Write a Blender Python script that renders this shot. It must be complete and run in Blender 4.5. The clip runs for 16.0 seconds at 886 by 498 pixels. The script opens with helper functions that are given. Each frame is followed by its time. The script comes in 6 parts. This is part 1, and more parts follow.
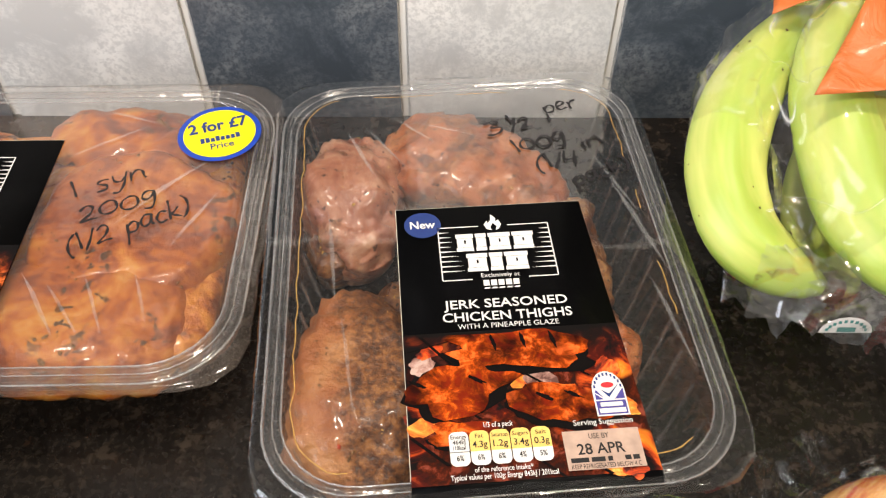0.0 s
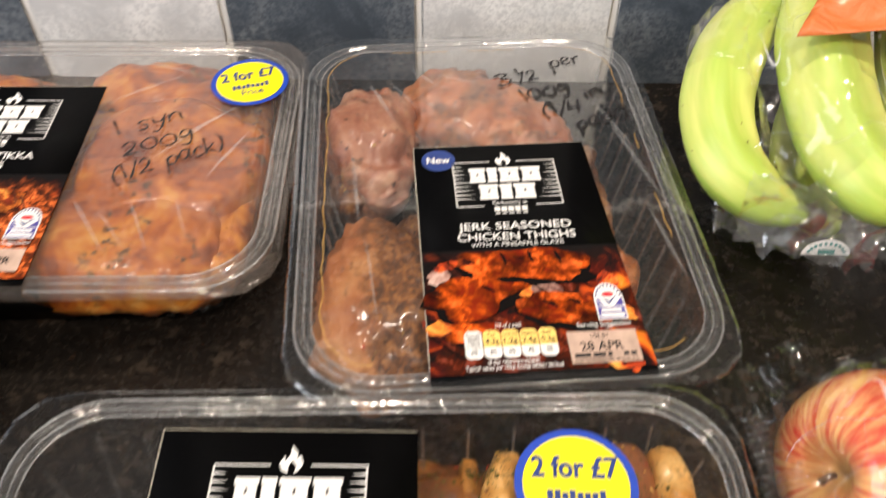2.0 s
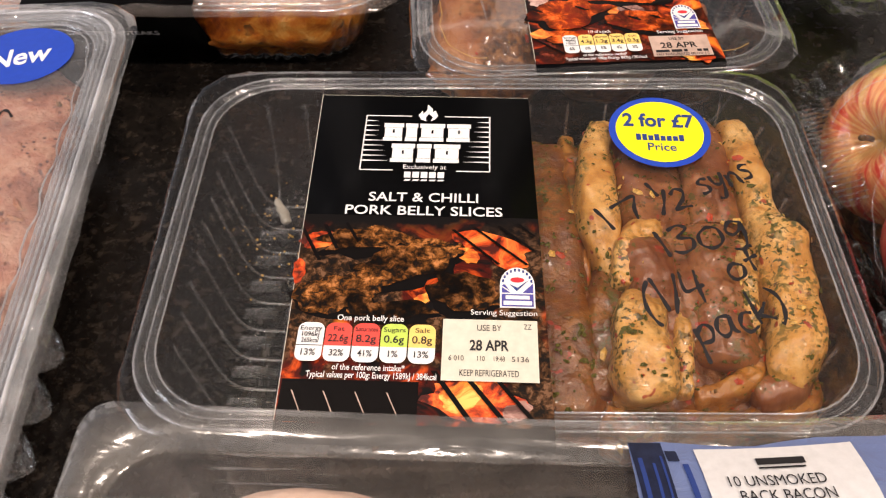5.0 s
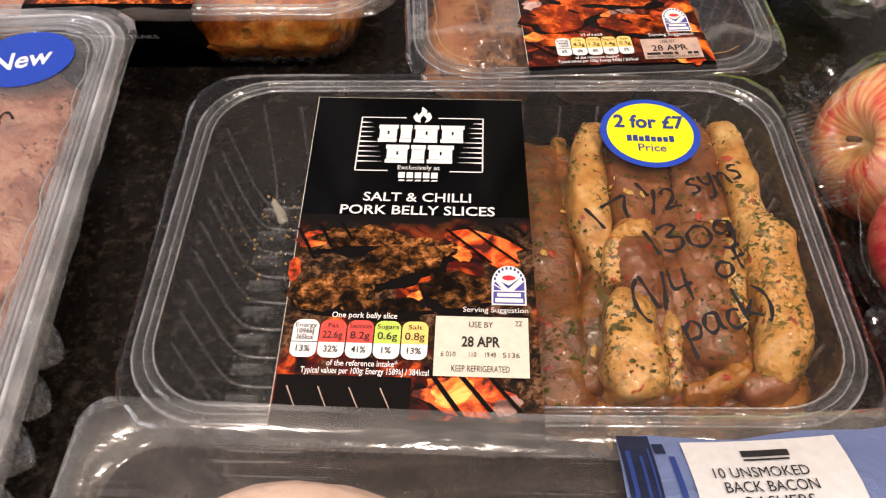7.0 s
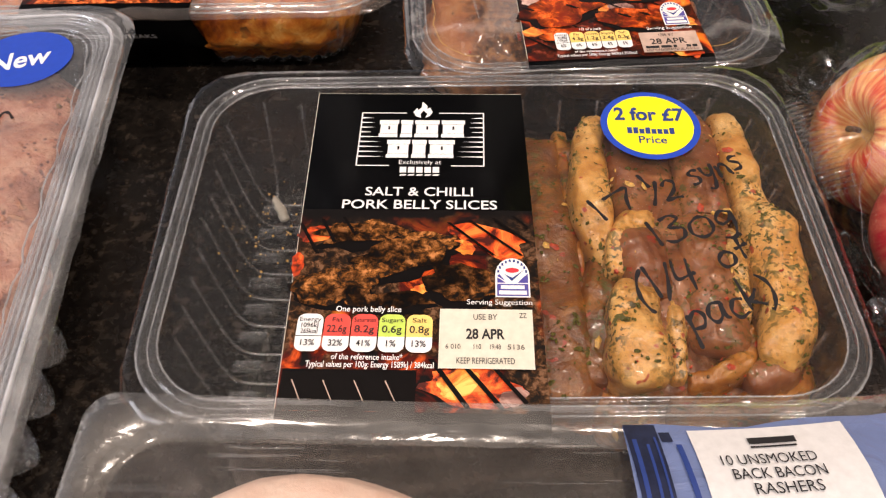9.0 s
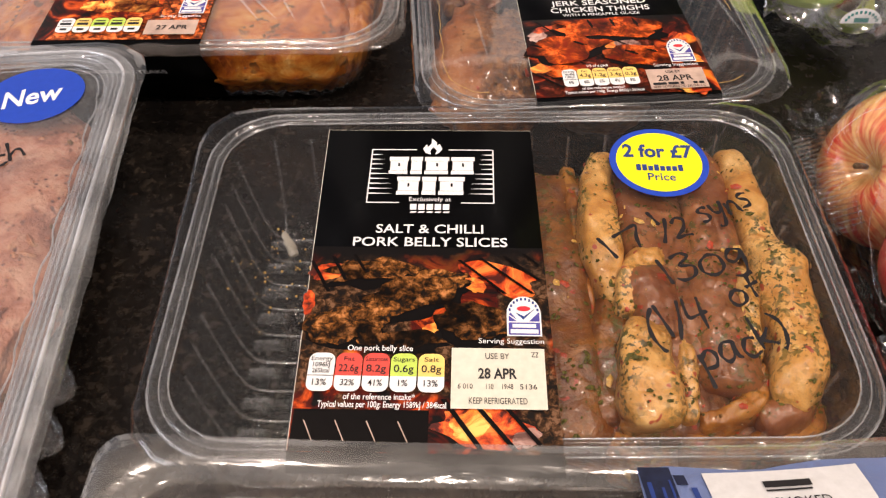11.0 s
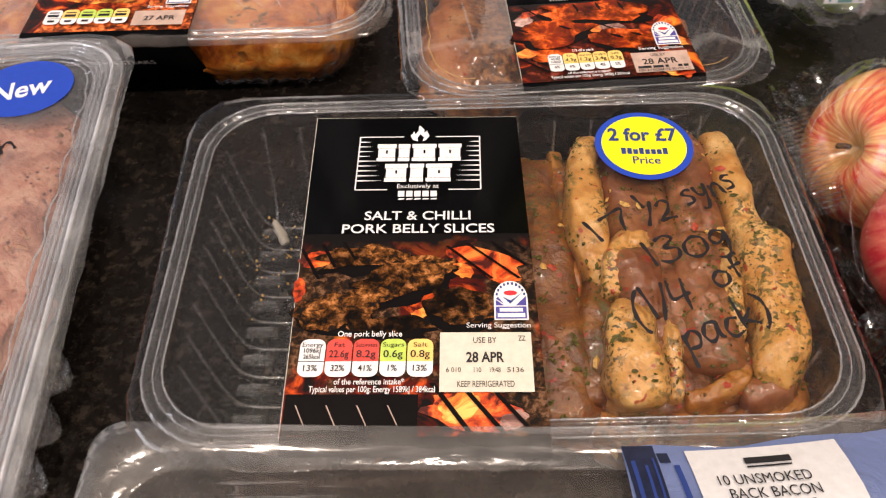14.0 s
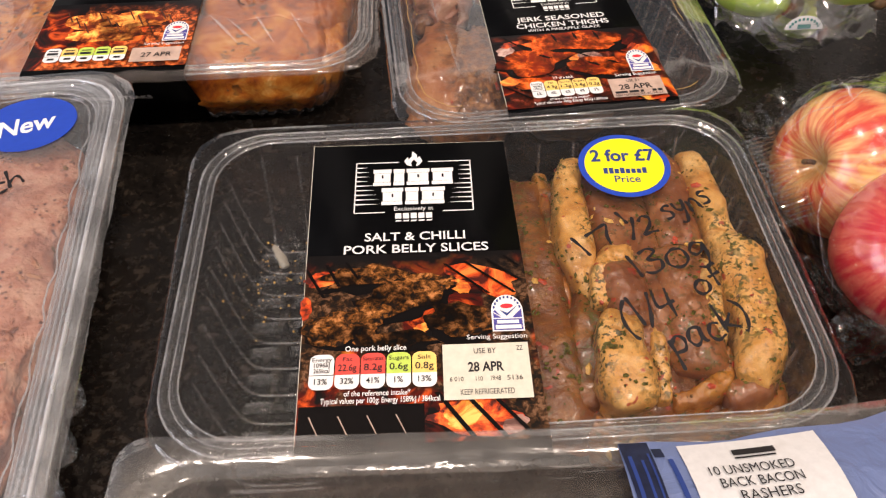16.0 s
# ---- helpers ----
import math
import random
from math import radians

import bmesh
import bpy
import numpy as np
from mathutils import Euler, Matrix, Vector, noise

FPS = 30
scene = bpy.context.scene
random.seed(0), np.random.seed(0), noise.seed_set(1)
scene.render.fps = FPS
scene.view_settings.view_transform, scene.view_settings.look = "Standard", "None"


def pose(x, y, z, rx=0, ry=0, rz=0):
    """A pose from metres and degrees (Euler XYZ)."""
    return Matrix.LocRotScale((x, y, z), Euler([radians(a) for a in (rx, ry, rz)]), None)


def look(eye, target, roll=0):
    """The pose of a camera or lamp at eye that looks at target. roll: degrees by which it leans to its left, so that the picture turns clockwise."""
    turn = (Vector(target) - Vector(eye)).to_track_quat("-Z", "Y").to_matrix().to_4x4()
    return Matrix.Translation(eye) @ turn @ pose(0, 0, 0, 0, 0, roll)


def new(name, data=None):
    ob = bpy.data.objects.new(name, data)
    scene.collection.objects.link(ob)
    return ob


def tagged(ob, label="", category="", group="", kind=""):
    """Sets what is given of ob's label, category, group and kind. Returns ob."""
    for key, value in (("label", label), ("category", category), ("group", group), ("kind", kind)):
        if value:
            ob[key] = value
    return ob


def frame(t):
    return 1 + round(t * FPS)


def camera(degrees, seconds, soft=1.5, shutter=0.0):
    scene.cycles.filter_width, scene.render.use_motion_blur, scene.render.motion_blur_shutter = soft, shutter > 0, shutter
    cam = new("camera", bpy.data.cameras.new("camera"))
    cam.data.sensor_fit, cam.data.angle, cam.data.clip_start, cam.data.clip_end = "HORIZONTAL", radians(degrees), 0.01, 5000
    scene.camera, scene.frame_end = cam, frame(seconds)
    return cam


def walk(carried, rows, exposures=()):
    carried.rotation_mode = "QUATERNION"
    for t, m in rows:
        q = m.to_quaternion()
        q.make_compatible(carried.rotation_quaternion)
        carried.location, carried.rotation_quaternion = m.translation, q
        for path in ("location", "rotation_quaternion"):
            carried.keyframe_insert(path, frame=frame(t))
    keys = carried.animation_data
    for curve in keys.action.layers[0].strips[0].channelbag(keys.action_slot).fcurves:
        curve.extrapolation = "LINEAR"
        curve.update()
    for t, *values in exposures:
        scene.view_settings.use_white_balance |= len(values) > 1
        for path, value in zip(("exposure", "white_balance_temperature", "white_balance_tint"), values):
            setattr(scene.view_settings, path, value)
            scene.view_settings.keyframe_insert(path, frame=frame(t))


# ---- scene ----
cam = camera(56.88, 16.0, 1.2, 0.5)
PATH = [
    (0, (0.00778, -0.08502, 0.27564), (0.01601, 1.23320, -1.22843), 0.430),
    (0.5, (0.00717, -0.08551, 0.27907), (0.02325, 1.22656, -1.23030), 0.588),
    (1, (0.00855, -0.08556, 0.27870), (0.02501, 1.22878, -1.22870), 0.448),
    (1.5, (0.00790, -0.09549, 0.27528), (0.02955, 1.23336, -1.21927), 0.685),
    (2, (0.00231, -0.12749, 0.27335), (0.01026, 1.21892, -1.20554), 0.849),
    (2.5, (-0.02060, -0.17289, 0.26053), (-0.03438, 1.15065, -1.23882), 1.075),
    (3, (-0.02988, -0.20098, 0.24858), (-0.07916, 1.07546, -1.29034), 0.398),
    (3.5, (-0.03095, -0.22012, 0.24972), (-0.08626, 1.03012, -1.31036), 0.067),
    (4, (-0.02641, -0.23265, 0.25191), (-0.08794, 1.01424, -1.31061), -0.528),
    (6.5, (-0.02375, -0.24080, 0.25793), (-0.09001, 1.01377, -1.29824), -1.130),
    (7, (-0.02188, -0.24239, 0.25798), (-0.08995, 1.01431, -1.29639), -1.143),
    (7.5, (-0.01870, -0.24135, 0.25781), (-0.08772, 1.01427, -1.29740), -1.263),
    (8, (-0.01991, -0.24064, 0.25616), (-0.08748, 1.01439, -1.29959), -1.600),
    (8.5, (-0.02055, -0.24193, 0.25881), (-0.08408, 1.01244, -1.29764), -1.604),
    (9, (-0.02415, -0.24495, 0.25588), (-0.08199, 1.01876, -1.29321), -1.450),
    (11.5, (-0.02793, -0.24027, 0.26056), (-0.08541, 1.07056, -1.24888), -1.339),
    (12, (-0.02696, -0.23920, 0.26180), (-0.09298, 1.06859, -1.24992), -1.579),
    (12.5, (-0.02388, -0.24114, 0.26252), (-0.09617, 1.06014, -1.25454), -1.800),
    (13, (-0.02483, -0.24503, 0.26046), (-0.09551, 1.04340, -1.26760), -1.438),
    (13.5, (-0.02470, -0.24448, 0.26189), (-0.09291, 1.02846, -1.27921), -1.357),
    (14, (-0.02458, -0.24329, 0.26287), (-0.07555, 1.03240, -1.27661), -2.100),
    (14.5, (-0.02781, -0.24957, 0.26585), (-0.05603, 1.04834, -1.25554), -2.466),
    (15, (-0.02877, -0.25419, 0.27287), (-0.03942, 1.06665, -1.22888), -2.249),
    (15.5, (-0.03285, -0.25634, 0.27058), (-0.03193, 1.07167, -1.22487), -1.849),
    (16, (-0.03336, -0.25604, 0.27293), (-0.01431, 1.07039, -1.22380), -1.266),
]
walk(cam, [(t, look(eye, target, roll)) for t, eye, target, roll in PATH], [(0.0, -0.26, 6350, 12), (2.0, -0.28, 6400, 13), (3.5, -0.36, 6450, 20), (7.0, -0.4, 6450, 20), (16.0, -0.42, 6450, 20)])
from mathutils.bvhtree import BVHTree

# ---------------------------------------------------------------- light
world = bpy.data.worlds.new("world")
scene.world = world
world.use_nodes = True
world.node_tree.nodes["Background"].inputs[0].default_value = (0.75, 0.85, 1.0, 1)
world.node_tree.nodes["Background"].inputs[1].default_value = 0.3


def area_lamp(name, eye, target, sx, sy, watts, colour):
    data = bpy.data.lights.new(name, "AREA")
    data.shape, data.size, data.size_y = "RECTANGLE", sx, sy
    data.energy, data.color = watts, colour
    ob = new(name, data)
    ob.matrix_world = look(eye, target)
    return ob


area_lamp("window_daylight", (-1.72, -0.9, 0.75), (0.0, -0.2, 0.1), 1.3, 1.0, 36, (0.86, 0.93, 1.0))
for sx, sy, watts in ((-0.4, 0.06, 10.5), (0.3, 0.04, 10.5), (-0.1, -0.9, 14.5), (0.8, -0.8, 14.5)):
    spot = bpy.data.lights.new("ceiling_spot", "AREA")
    spot.shape, spot.size = "DISK", 0.09
    spot.energy, spot.color = watts, (1.0, 0.85, 0.67)
    new("ceiling_spot", spot).matrix_world = look((sx, sy, 1.478), (sx, sy, 0))


# ---------------------------------------------------------------- materials
class Nodes:
    """Short hand for a node tree."""

    def __init__(self, name):
        self.mat = bpy.data.materials.new(name)
        self.mat.use_nodes = True
        self.tree = self.mat.node_tree
        self.tree.nodes.clear()
        self.out = self.tree.nodes.new("ShaderNodeOutputMaterial")
        self.co = self.tree.nodes.new("ShaderNodeTexCoord")

    def add(self, kind, **ins):
        n = self.tree.nodes.new(kind)
        for key, v in ins.items():
            self.put(n, key.replace("_", " "), v)
        return n

    def put(self, n, key, v):
        s = n.inputs[int(key)] if key.isdigit() else n.inputs[key]
        if isinstance(v, bpy.types.NodeSocket):
            self.tree.links.new(v, s)
        elif isinstance(v, tuple) and len(v) == 3 and s.type == "RGBA":
            s.default_value = (*v, 1)
        else:
            s.default_value = v

    def mapped(self, scale=(1, 1, 1), rot=(0, 0, 0), source="Object"):
        m = self.tree.nodes.new("ShaderNodeMapping")
        self.tree.links.new(self.co.outputs[source], m.inputs[0])
        m.inputs["Scale"].default_value = scale
        m.inputs["Rotation"].default_value = rot
        return m.outputs[0]

    def noise(self, scale, detail=4, rough=0.55, vec=None, distort=0.0):
        n = self.add("ShaderNodeTexNoise", Scale=scale, Detail=detail, Roughness=rough, Distortion=distort)
        self.tree.links.new(vec or self.co.outputs["Object"], n.inputs["Vector"])
        return n.outputs["Fac"]

    def cells(self, scale, vec=None, feature="F1", rand=1.0):
        n = self.add("ShaderNodeTexVoronoi", Scale=scale, Randomness=rand)
        n.feature = feature
        self.tree.links.new(vec or self.co.outputs["Object"], n.inputs["Vector"])
        return n

    def ramp(self, fac, *stops):
        n = self.tree.nodes.new("ShaderNodeValToRGB")
        self.tree.links.new(fac, n.inputs[0])
        e = n.color_ramp.elements
        while len(e) < len(stops):
            e.new(0.5)
        for el, (p, c) in zip(e, stops):
            el.position = p
            el.color = (*c, 1) if isinstance(c, tuple) else (c, c, c, 1)
        return n.outputs[0]

    def mix(self, fac, a, b, blend="MIX"):
        n = self.tree.nodes.new("ShaderNodeMix")
        n.data_type, n.blend_type = "RGBA", blend
        for i, v in ((0, fac), (6, a), (7, b)):
            if isinstance(v, bpy.types.NodeSocket):
                self.tree.links.new(v, n.inputs[i])
            elif i == 0:
                n.inputs[i].default_value = v
            else:
                n.inputs[i].default_value = (*v, 1) if isinstance(v, tuple) else (v, v, v, 1)
        return n.outputs[2]

    def math(self, op, a, b=0.0, clamp=False):
        n = self.tree.nodes.new("ShaderNodeMath")
        n.operation, n.use_clamp = op, clamp
        for i, v in ((0, a), (1, b)):
            if isinstance(v, bpy.types.NodeSocket):
                self.tree.links.new(v, n.inputs[i])
            else:
                n.inputs[i].default_value = v
        return n.outputs[0]

    def bump(self, height, strength=0.3, distance=0.001):
        n = self.add("ShaderNodeBump", Strength=strength, Distance=distance)
        self.tree.links.new(height, n.inputs["Height"])
        return n.outputs[0]

    def surface(self, colour, rough=0.5, bump=None, coat=0.0, sub=0.0, metal=0.0, spec=0.5, radius=(0.004, 0.0015, 0.0008)):
        p = self.add("ShaderNodeBsdfPrincipled")
        self.put(p, "Base Color", colour)
        self.put(p, "Roughness", rough)
        self.put(p, "Metallic", metal)
        self.put(p, "Specular IOR Level", spec)
        self.put(p, "Coat Weight", coat)
        p.inputs["Coat Roughness"].default_value = 0.12
        if sub:
            p.inputs["Subsurface Weight"].default_value = sub
            p.inputs["Subsurface Radius"].default_value = radius
            p.inputs["Subsurface Scale"].default_value = 1.0
        if bump:
            self.tree.links.new(bump, p.inputs["Normal"])
        self.tree.links.new(p.outputs[0], self.out.inputs[0])
        return self.mat


def plain(name, colour, rough=0.45, grain=0.06, coat=0.0, scale=400, spec=0.4):
    """Print, ink and paper: one colour with a slight mottling."""
    n = Nodes(name)
    f = n.noise(scale, 3)
    dark = tuple(c * (1 - grain) for c in colour)
    light = tuple(min(1, c * (1 + grain)) for c in colour)
    return n.surface(n.ramp(f, (0.3, dark), (0.7, light)), rough, coat=coat, spec=spec)


def clear(name, haze=0.06, rough=0.06, tint=(0.97, 0.98, 0.97), bump=0.25, scale=(60, 60, 60), gloss=0.05, graze=0.6, crease=0.0, haze_colour=(0.8, 0.82, 0.84), white=0.0):
    """Thin clear plastic: lets light through, with a gloss that grows towards grazing and a little haze."""
    n = Nodes(name)
    v = n.mapped(scale)
    wave = n.noise(1.0, 3, 0.5, v, 0.6)
    height = wave
    if crease:
        fold = n.noise(crease, 2, 0.45, n.mapped((1, 0.55, 1.2), (0.4, 0.3, 0.7)), 1.2)
        ridge = n.ramp(fold, (0.38, 0.0), (0.5, 1.0), (0.62, 0.0))
        height = n.math("ADD", wave, n.math("MULTIPLY", ridge, 1.5))
    nrm = n.bump(height, bump, 0.004)
    lw = n.add("ShaderNodeLayerWeight", Blend=0.5)
    n.tree.links.new(nrm, lw.inputs["Normal"])
    fac = n.math("ADD", n.math("MULTIPLY", n.math("POWER", lw.outputs["Facing"], 2.0), graze), gloss, True)
    tr = n.add("ShaderNodeBsdfTransparent", Color=tint)
    df = n.add("ShaderNodeBsdfDiffuse", Color=haze_colour)
    gl = n.add("ShaderNodeBsdfGlossy", Roughness=rough, Color=(1, 1, 1))
    n.tree.links.new(nrm, gl.inputs["Normal"])
    hz = n.math("MULTIPLY", n.ramp(n.noise(45, 5, 0.6), (0.35, 0.4), (0.7, 1.0)), haze)
    # Whitish haze drawn along the folds, standing for glints on crumpled film.
    if white:
        line = n.math("MULTIPLY", n.ramp(fold, (0.494, 0.0), (0.5, 1.0), (0.506, 0.0)), n.ramp(n.noise(38, 3), (0.52, 0.0), (0.62, 1.0)))
        hz = n.math("ADD", hz, n.math("MULTIPLY", line, white), True)
    m1, m2 = n.add("ShaderNodeMixShader"), n.add("ShaderNodeMixShader")
    n.tree.links.new(hz, m1.inputs[0])
    n.tree.links.new(tr.outputs[0], m1.inputs[1])
    n.tree.links.new(df.outputs[0], m1.inputs[2])
    n.tree.links.new(fac, m2.inputs[0])
    n.tree.links.new(m1.outputs[0], m2.inputs[1])
    n.tree.links.new(gl.outputs[0], m2.inputs[2])
    n.tree.links.new(m2.outputs[0], n.out.inputs[0])
    return n.mat


def counter_material():
    n = Nodes("black_stone_laminate")
    big = n.noise(55, 6, 0.62, None, 0.8)
    small = n.noise(170, 5, 0.65)
    vein = n.ramp(big, (0.46, 0.0), (0.56, 0.6), (0.66, 1.0))
    fleck = n.ramp(small, (0.48, 0.0), (0.66, 1.0))
    f = n.math("MULTIPLY", vein, fleck)
    base = n.mix(n.ramp(n.noise(420, 2), (0.4, 0.0), (0.7, 1.0)), (0.006, 0.005, 0.0045), (0.017, 0.014, 0.0115))
    col = n.mix(f, base, (0.045, 0.034, 0.025))
    col = n.mix(n.ramp(n.noise(120, 3), (0.66, 0.0), (0.74, 0.6)), col, (0.035, 0.02, 0.012))
    return n.surface(col, n.ramp(small, (0.2, 0.2), (0.8, 0.32)), n.bump(small, 0.05, 0.0005), spec=0.35)


def tile_material(name, a, b, c, rough):
    n = Nodes(name)
    info = n.add("ShaderNodeObjectInfo")
    shift = n.add("ShaderNodeVectorMath")
    shift.operation = "ADD"
    n.tree.links.new(n.co.outputs["Object"], shift.inputs[0])
    n.tree.links.new(info.outputs["Random"], shift.inputs[1])
    v = shift.outputs[0]
    cloud = n.noise(22, 7, 0.68, v, 0.5)
    fine = n.noise(330, 4, 0.75, v)
    col = n.ramp(cloud, (0.38, a), (0.5, b), (0.6, c))
    col = n.mix(n.ramp(fine, (0.4, 0.75), (0.56, 0.0)), col, a)
    scratch = n.ramp(n.noise(14, 8, 0.75, v, 2.2), (0.485, 0.0), (0.5, 0.5), (0.515, 0.0))
    col = n.mix(scratch, col, a)
    return n.surface(col, rough, n.bump(cloud, 0.12, 0.002))


def meat_material(name, stops, speck=None, wet=0.7, cloud=38, fine=240, speck_scale=260, speck_cut=0.2, bump=0.45):
    n = Nodes(name)
    f = n.noise(cloud, 6, 0.6, None, 0.7)
    g = n.noise(fine, 4, 0.6)
    col = n.ramp(n.math("ADD", n.math("MULTIPLY", f, 0.75), n.math("MULTIPLY", g, 0.25)), *stops)
    if speck:
        c = n.cells(speck_scale)
        near = n.ramp(c.outputs["Distance"], (speck_cut * 0.7, 1.0), (speck_cut, 0.0))
        patch = n.ramp(n.noise(60, 3), (0.42, 0.0), (0.58, 1.0))
        col = n.mix(n.math("MULTIPLY", near, patch), col, speck)
    h = n.math("ADD", n.noise(120, 5, 0.6), n.math("MULTIPLY", g, 0.4))
    return n.surface(col, 0.38, n.bump(h, bump, 0.0025), coat=wet)


def photo_material(name, meat, fire, char, seed, grain_scale=330, solid=False, shade=(0.25, 0.8, 1.6)):
    """A printed picture of meat over glowing coals, running into black at its upper edge."""
    n = Nodes(name)
    m = n.tree.nodes.new("ShaderNodeMapping")
    n.tree.links.new(n.co.outputs["Object"], m.inputs[0])
    m.inputs["Location"].default_value = (seed, seed * 1.7, 0)
    v = m.outputs[0]
    coals = n.ramp(n.noise(75, 5, 0.62, v, 0.8), (0.42, (0.005, 0.004, 0.004)), (0.52, (0.09, 0.008, 0.004)), (0.6, (0.6, 0.08, 0.012)), (0.7, fire), (0.82, (0.8, 0.5, 0.4)))
    grain = n.noise(grain_scale, 7, 0.7, v, 0.4)
    flesh = n.ramp(grain, (0.43, char), (0.49, tuple(x * 0.45 for x in meat)), (0.54, meat), (0.6, tuple(min(1, x * 2.1 + 0.02) for x in meat)))
    zone = n.ramp(n.noise(34, 3, 0.5, v, 0.4), (0.46, 0.0), (0.5, 1.0))
    col = n.mix(zone, coals, flesh) if not solid else n.mix(1.0, flesh, n.ramp(n.noise(70, 4, 0.6, v, 0.6), (0.38, shade[0]), (0.5, shade[1]), (0.62, shade[2])), "MULTIPLY")
    sep = n.add("ShaderNodeSeparateXYZ")
    n.tree.links.new(n.co.outputs["UV"], sep.inputs[0])
    edge = n.math("ADD", sep.outputs[1], n.math("MULTIPLY", n.math("SUBTRACT", n.noise(60, 4, 0.6, v), 0.5), 0.25))
    fade = n.ramp(edge, (0.72, 1.0), (0.97, 0.0)) if not solid else 1.0
    return n.surface(n.mix(fade, (0.006, 0.005, 0.005), col), 0.3, spec=0.15)


def banana_material():
    n = Nodes("banana_skin")
    sep = n.add("ShaderNodeSeparateXYZ")
    n.tree.links.new(n.co.outputs["UV"], sep.inputs[0])
    u = n.math("ADD", sep.outputs[0], n.math("MULTIPLY", n.math("SUBTRACT", n.noise(30, 3), 0.5), 0.12))
    col = n.ramp(u, (0.0, (0.05, 0.03, 0.015)), (0.035, (0.2, 0.2, 0.03)), (0.09, (0.33, 0.45, 0.035)), (0.3, (0.68, 0.69, 0.2)), (0.7, (0.68, 0.69, 0.2)), (0.92, (0.36, 0.5, 0.05)), (0.985, (0.06, 0.045, 0.03)))
    stripe = n.ramp(n.noise(1.0, 4, 0.6, n.mapped((1.8, 3.4, 1), (0, 0, 0), "UV")), (0.36, 0.0), (0.56, 0.85))
    col = n.mix(stripe, col, (0.34, 0.5, 0.06))
    spots = n.math("MULTIPLY", n.ramp(n.cells(95).outputs["Distance"], (0.1, 1.0), (0.17, 0.0)), n.ramp(n.noise(42, 2), (0.6, 0.0), (0.66, 1.0)))
    col = n.mix(spots, col, (0.03, 0.02, 0.012))
    return n.surface(col, 0.42, n.bump(n.noise(160, 4), 0.12, 0.001), sub=0.08)


def apple_material(name, base, streak, amount):
    n = Nodes(name)
    sep = n.add("ShaderNodeSeparateXYZ")
    n.tree.links.new(n.co.outputs["UV"], sep.inputs[0])
    comb = n.add("ShaderNodeCombineXYZ")
    n.tree.links.new(n.math("MULTIPLY", sep.outputs[0], 26.0), comb.inputs[0])
    n.tree.links.new(n.math("MULTIPLY", sep.outputs[1], 2.6), comb.inputs[1])
    streaks = n.noise(1.6, 5, 0.62, comb.outputs[0], 0.3)
    blush = n.noise(26, 3, 0.5)
    f = n.math("ADD", n.math("MULTIPLY", streaks, 0.65), n.math("MULTIPLY", blush, 0.45))
    col = n.ramp(f, (amount - 0.1, base), (amount, tuple((a + b) / 2 for a, b in zip(base, streak))), (amount + 0.1, streak))
    top = n.ramp(sep.outputs[1], (0.88, 0.0), (0.98, 1.0))
    col = n.mix(n.math("MULTIPLY", top, 0.7), col, (0.34, 0.24, 0.06))
    dots = n.ramp(n.cells(240).outputs["Distance"], (0.07, 1.0), (0.12, 0.0))
    col = n.mix(n.math("MULTIPLY", dots, 0.5), col, (0.8, 0.65, 0.4))
    return n.surface(col, 0.25, n.bump(n.noise(300, 2), 0.03, 0.0005), coat=0.4, sub=0.05)


def wrinkled_print(name, colour, rough):
    n = Nodes(name)
    f = n.noise(70, 4, 0.5, None, 1.2)
    return n.surface(n.ramp(n.noise(25, 3), (0.3, tuple(c * 0.85 for c in colour)), (0.7, colour)), rough, n.bump(f, 0.5, 0.004), coat=0.1)


def wall_paint(name, colour):
    n = Nodes(name)
    f = n.noise(3, 5)
    return n.surface(n.ramp(f, (0.3, tuple(c * 0.93 for c in colour)), (0.7, colour)), 0.6, n.bump(n.noise(300, 3), 0.1, 0.001))


COUNTER = counter_material()
TILE_WHITE = tile_material("white_glazed_tile", (0.6, 0.605, 0.61), (0.8, 0.8, 0.795), (0.88, 0.88, 0.87), 0.2)
TILE_GREY = tile_material("blue_grey_glazed_tile", (0.06, 0.075, 0.095), (0.115, 0.135, 0.16), (0.19, 0.21, 0.235), 0.24)
GROUT = wall_paint("white_grout", (0.85, 0.84, 0.81))
PAINT = wall_paint("cream_wall_paint", (0.74, 0.72, 0.68))
SLATE = wall_paint("dim_reflection_wall", (0.09, 0.09, 0.095))
CEILING = wall_paint("white_ceiling_paint", (0.82, 0.81, 0.79))
FLOORING = wall_paint("grey_floor_vinyl", (0.3, 0.28, 0.26))

TRAY = clear("clear_tray_plastic", 0.004, 0.08, (0.92, 0.925, 0.93), 0.14, (60, 60, 60), 0.02, 0.4)
RIM = clear("frosted_tray_rim", 0.06, 0.12, (0.9, 0.91, 0.92), 0.2, (90, 90, 90), 0.06, 0.6)
RIB = clear("moulded_rib_plastic", 0.10, 0.10, (0.93, 0.94, 0.94), 0.3, (160, 160, 160), 0.09, 0.6)
FILM = clear("clear_lidding_film", 0.002, 0.05, (0.97, 0.97, 0.97), 0.10, (26, 9, 20), 0.025, 0.6)
MISTED = clear("misted_clear_film", 0.006, 0.06, (0.96, 0.96, 0.96), 0.12, (26, 9, 20), 0.045, 0.9)
HAZY_FILM = clear("condensed_lidding_film", 0.07, 0.10, (0.97, 0.97, 0.96), 0.25, (70, 12, 20), 0.03, 0.4, 0.0, (0.85, 0.7, 0.6))
BAG = clear("crinkled_bag_film", 0.006, 0.05, (0.985, 0.985, 0.98), 0.5, (40, 40, 40), 0.03, 0.5, 16.0, white=0.5)
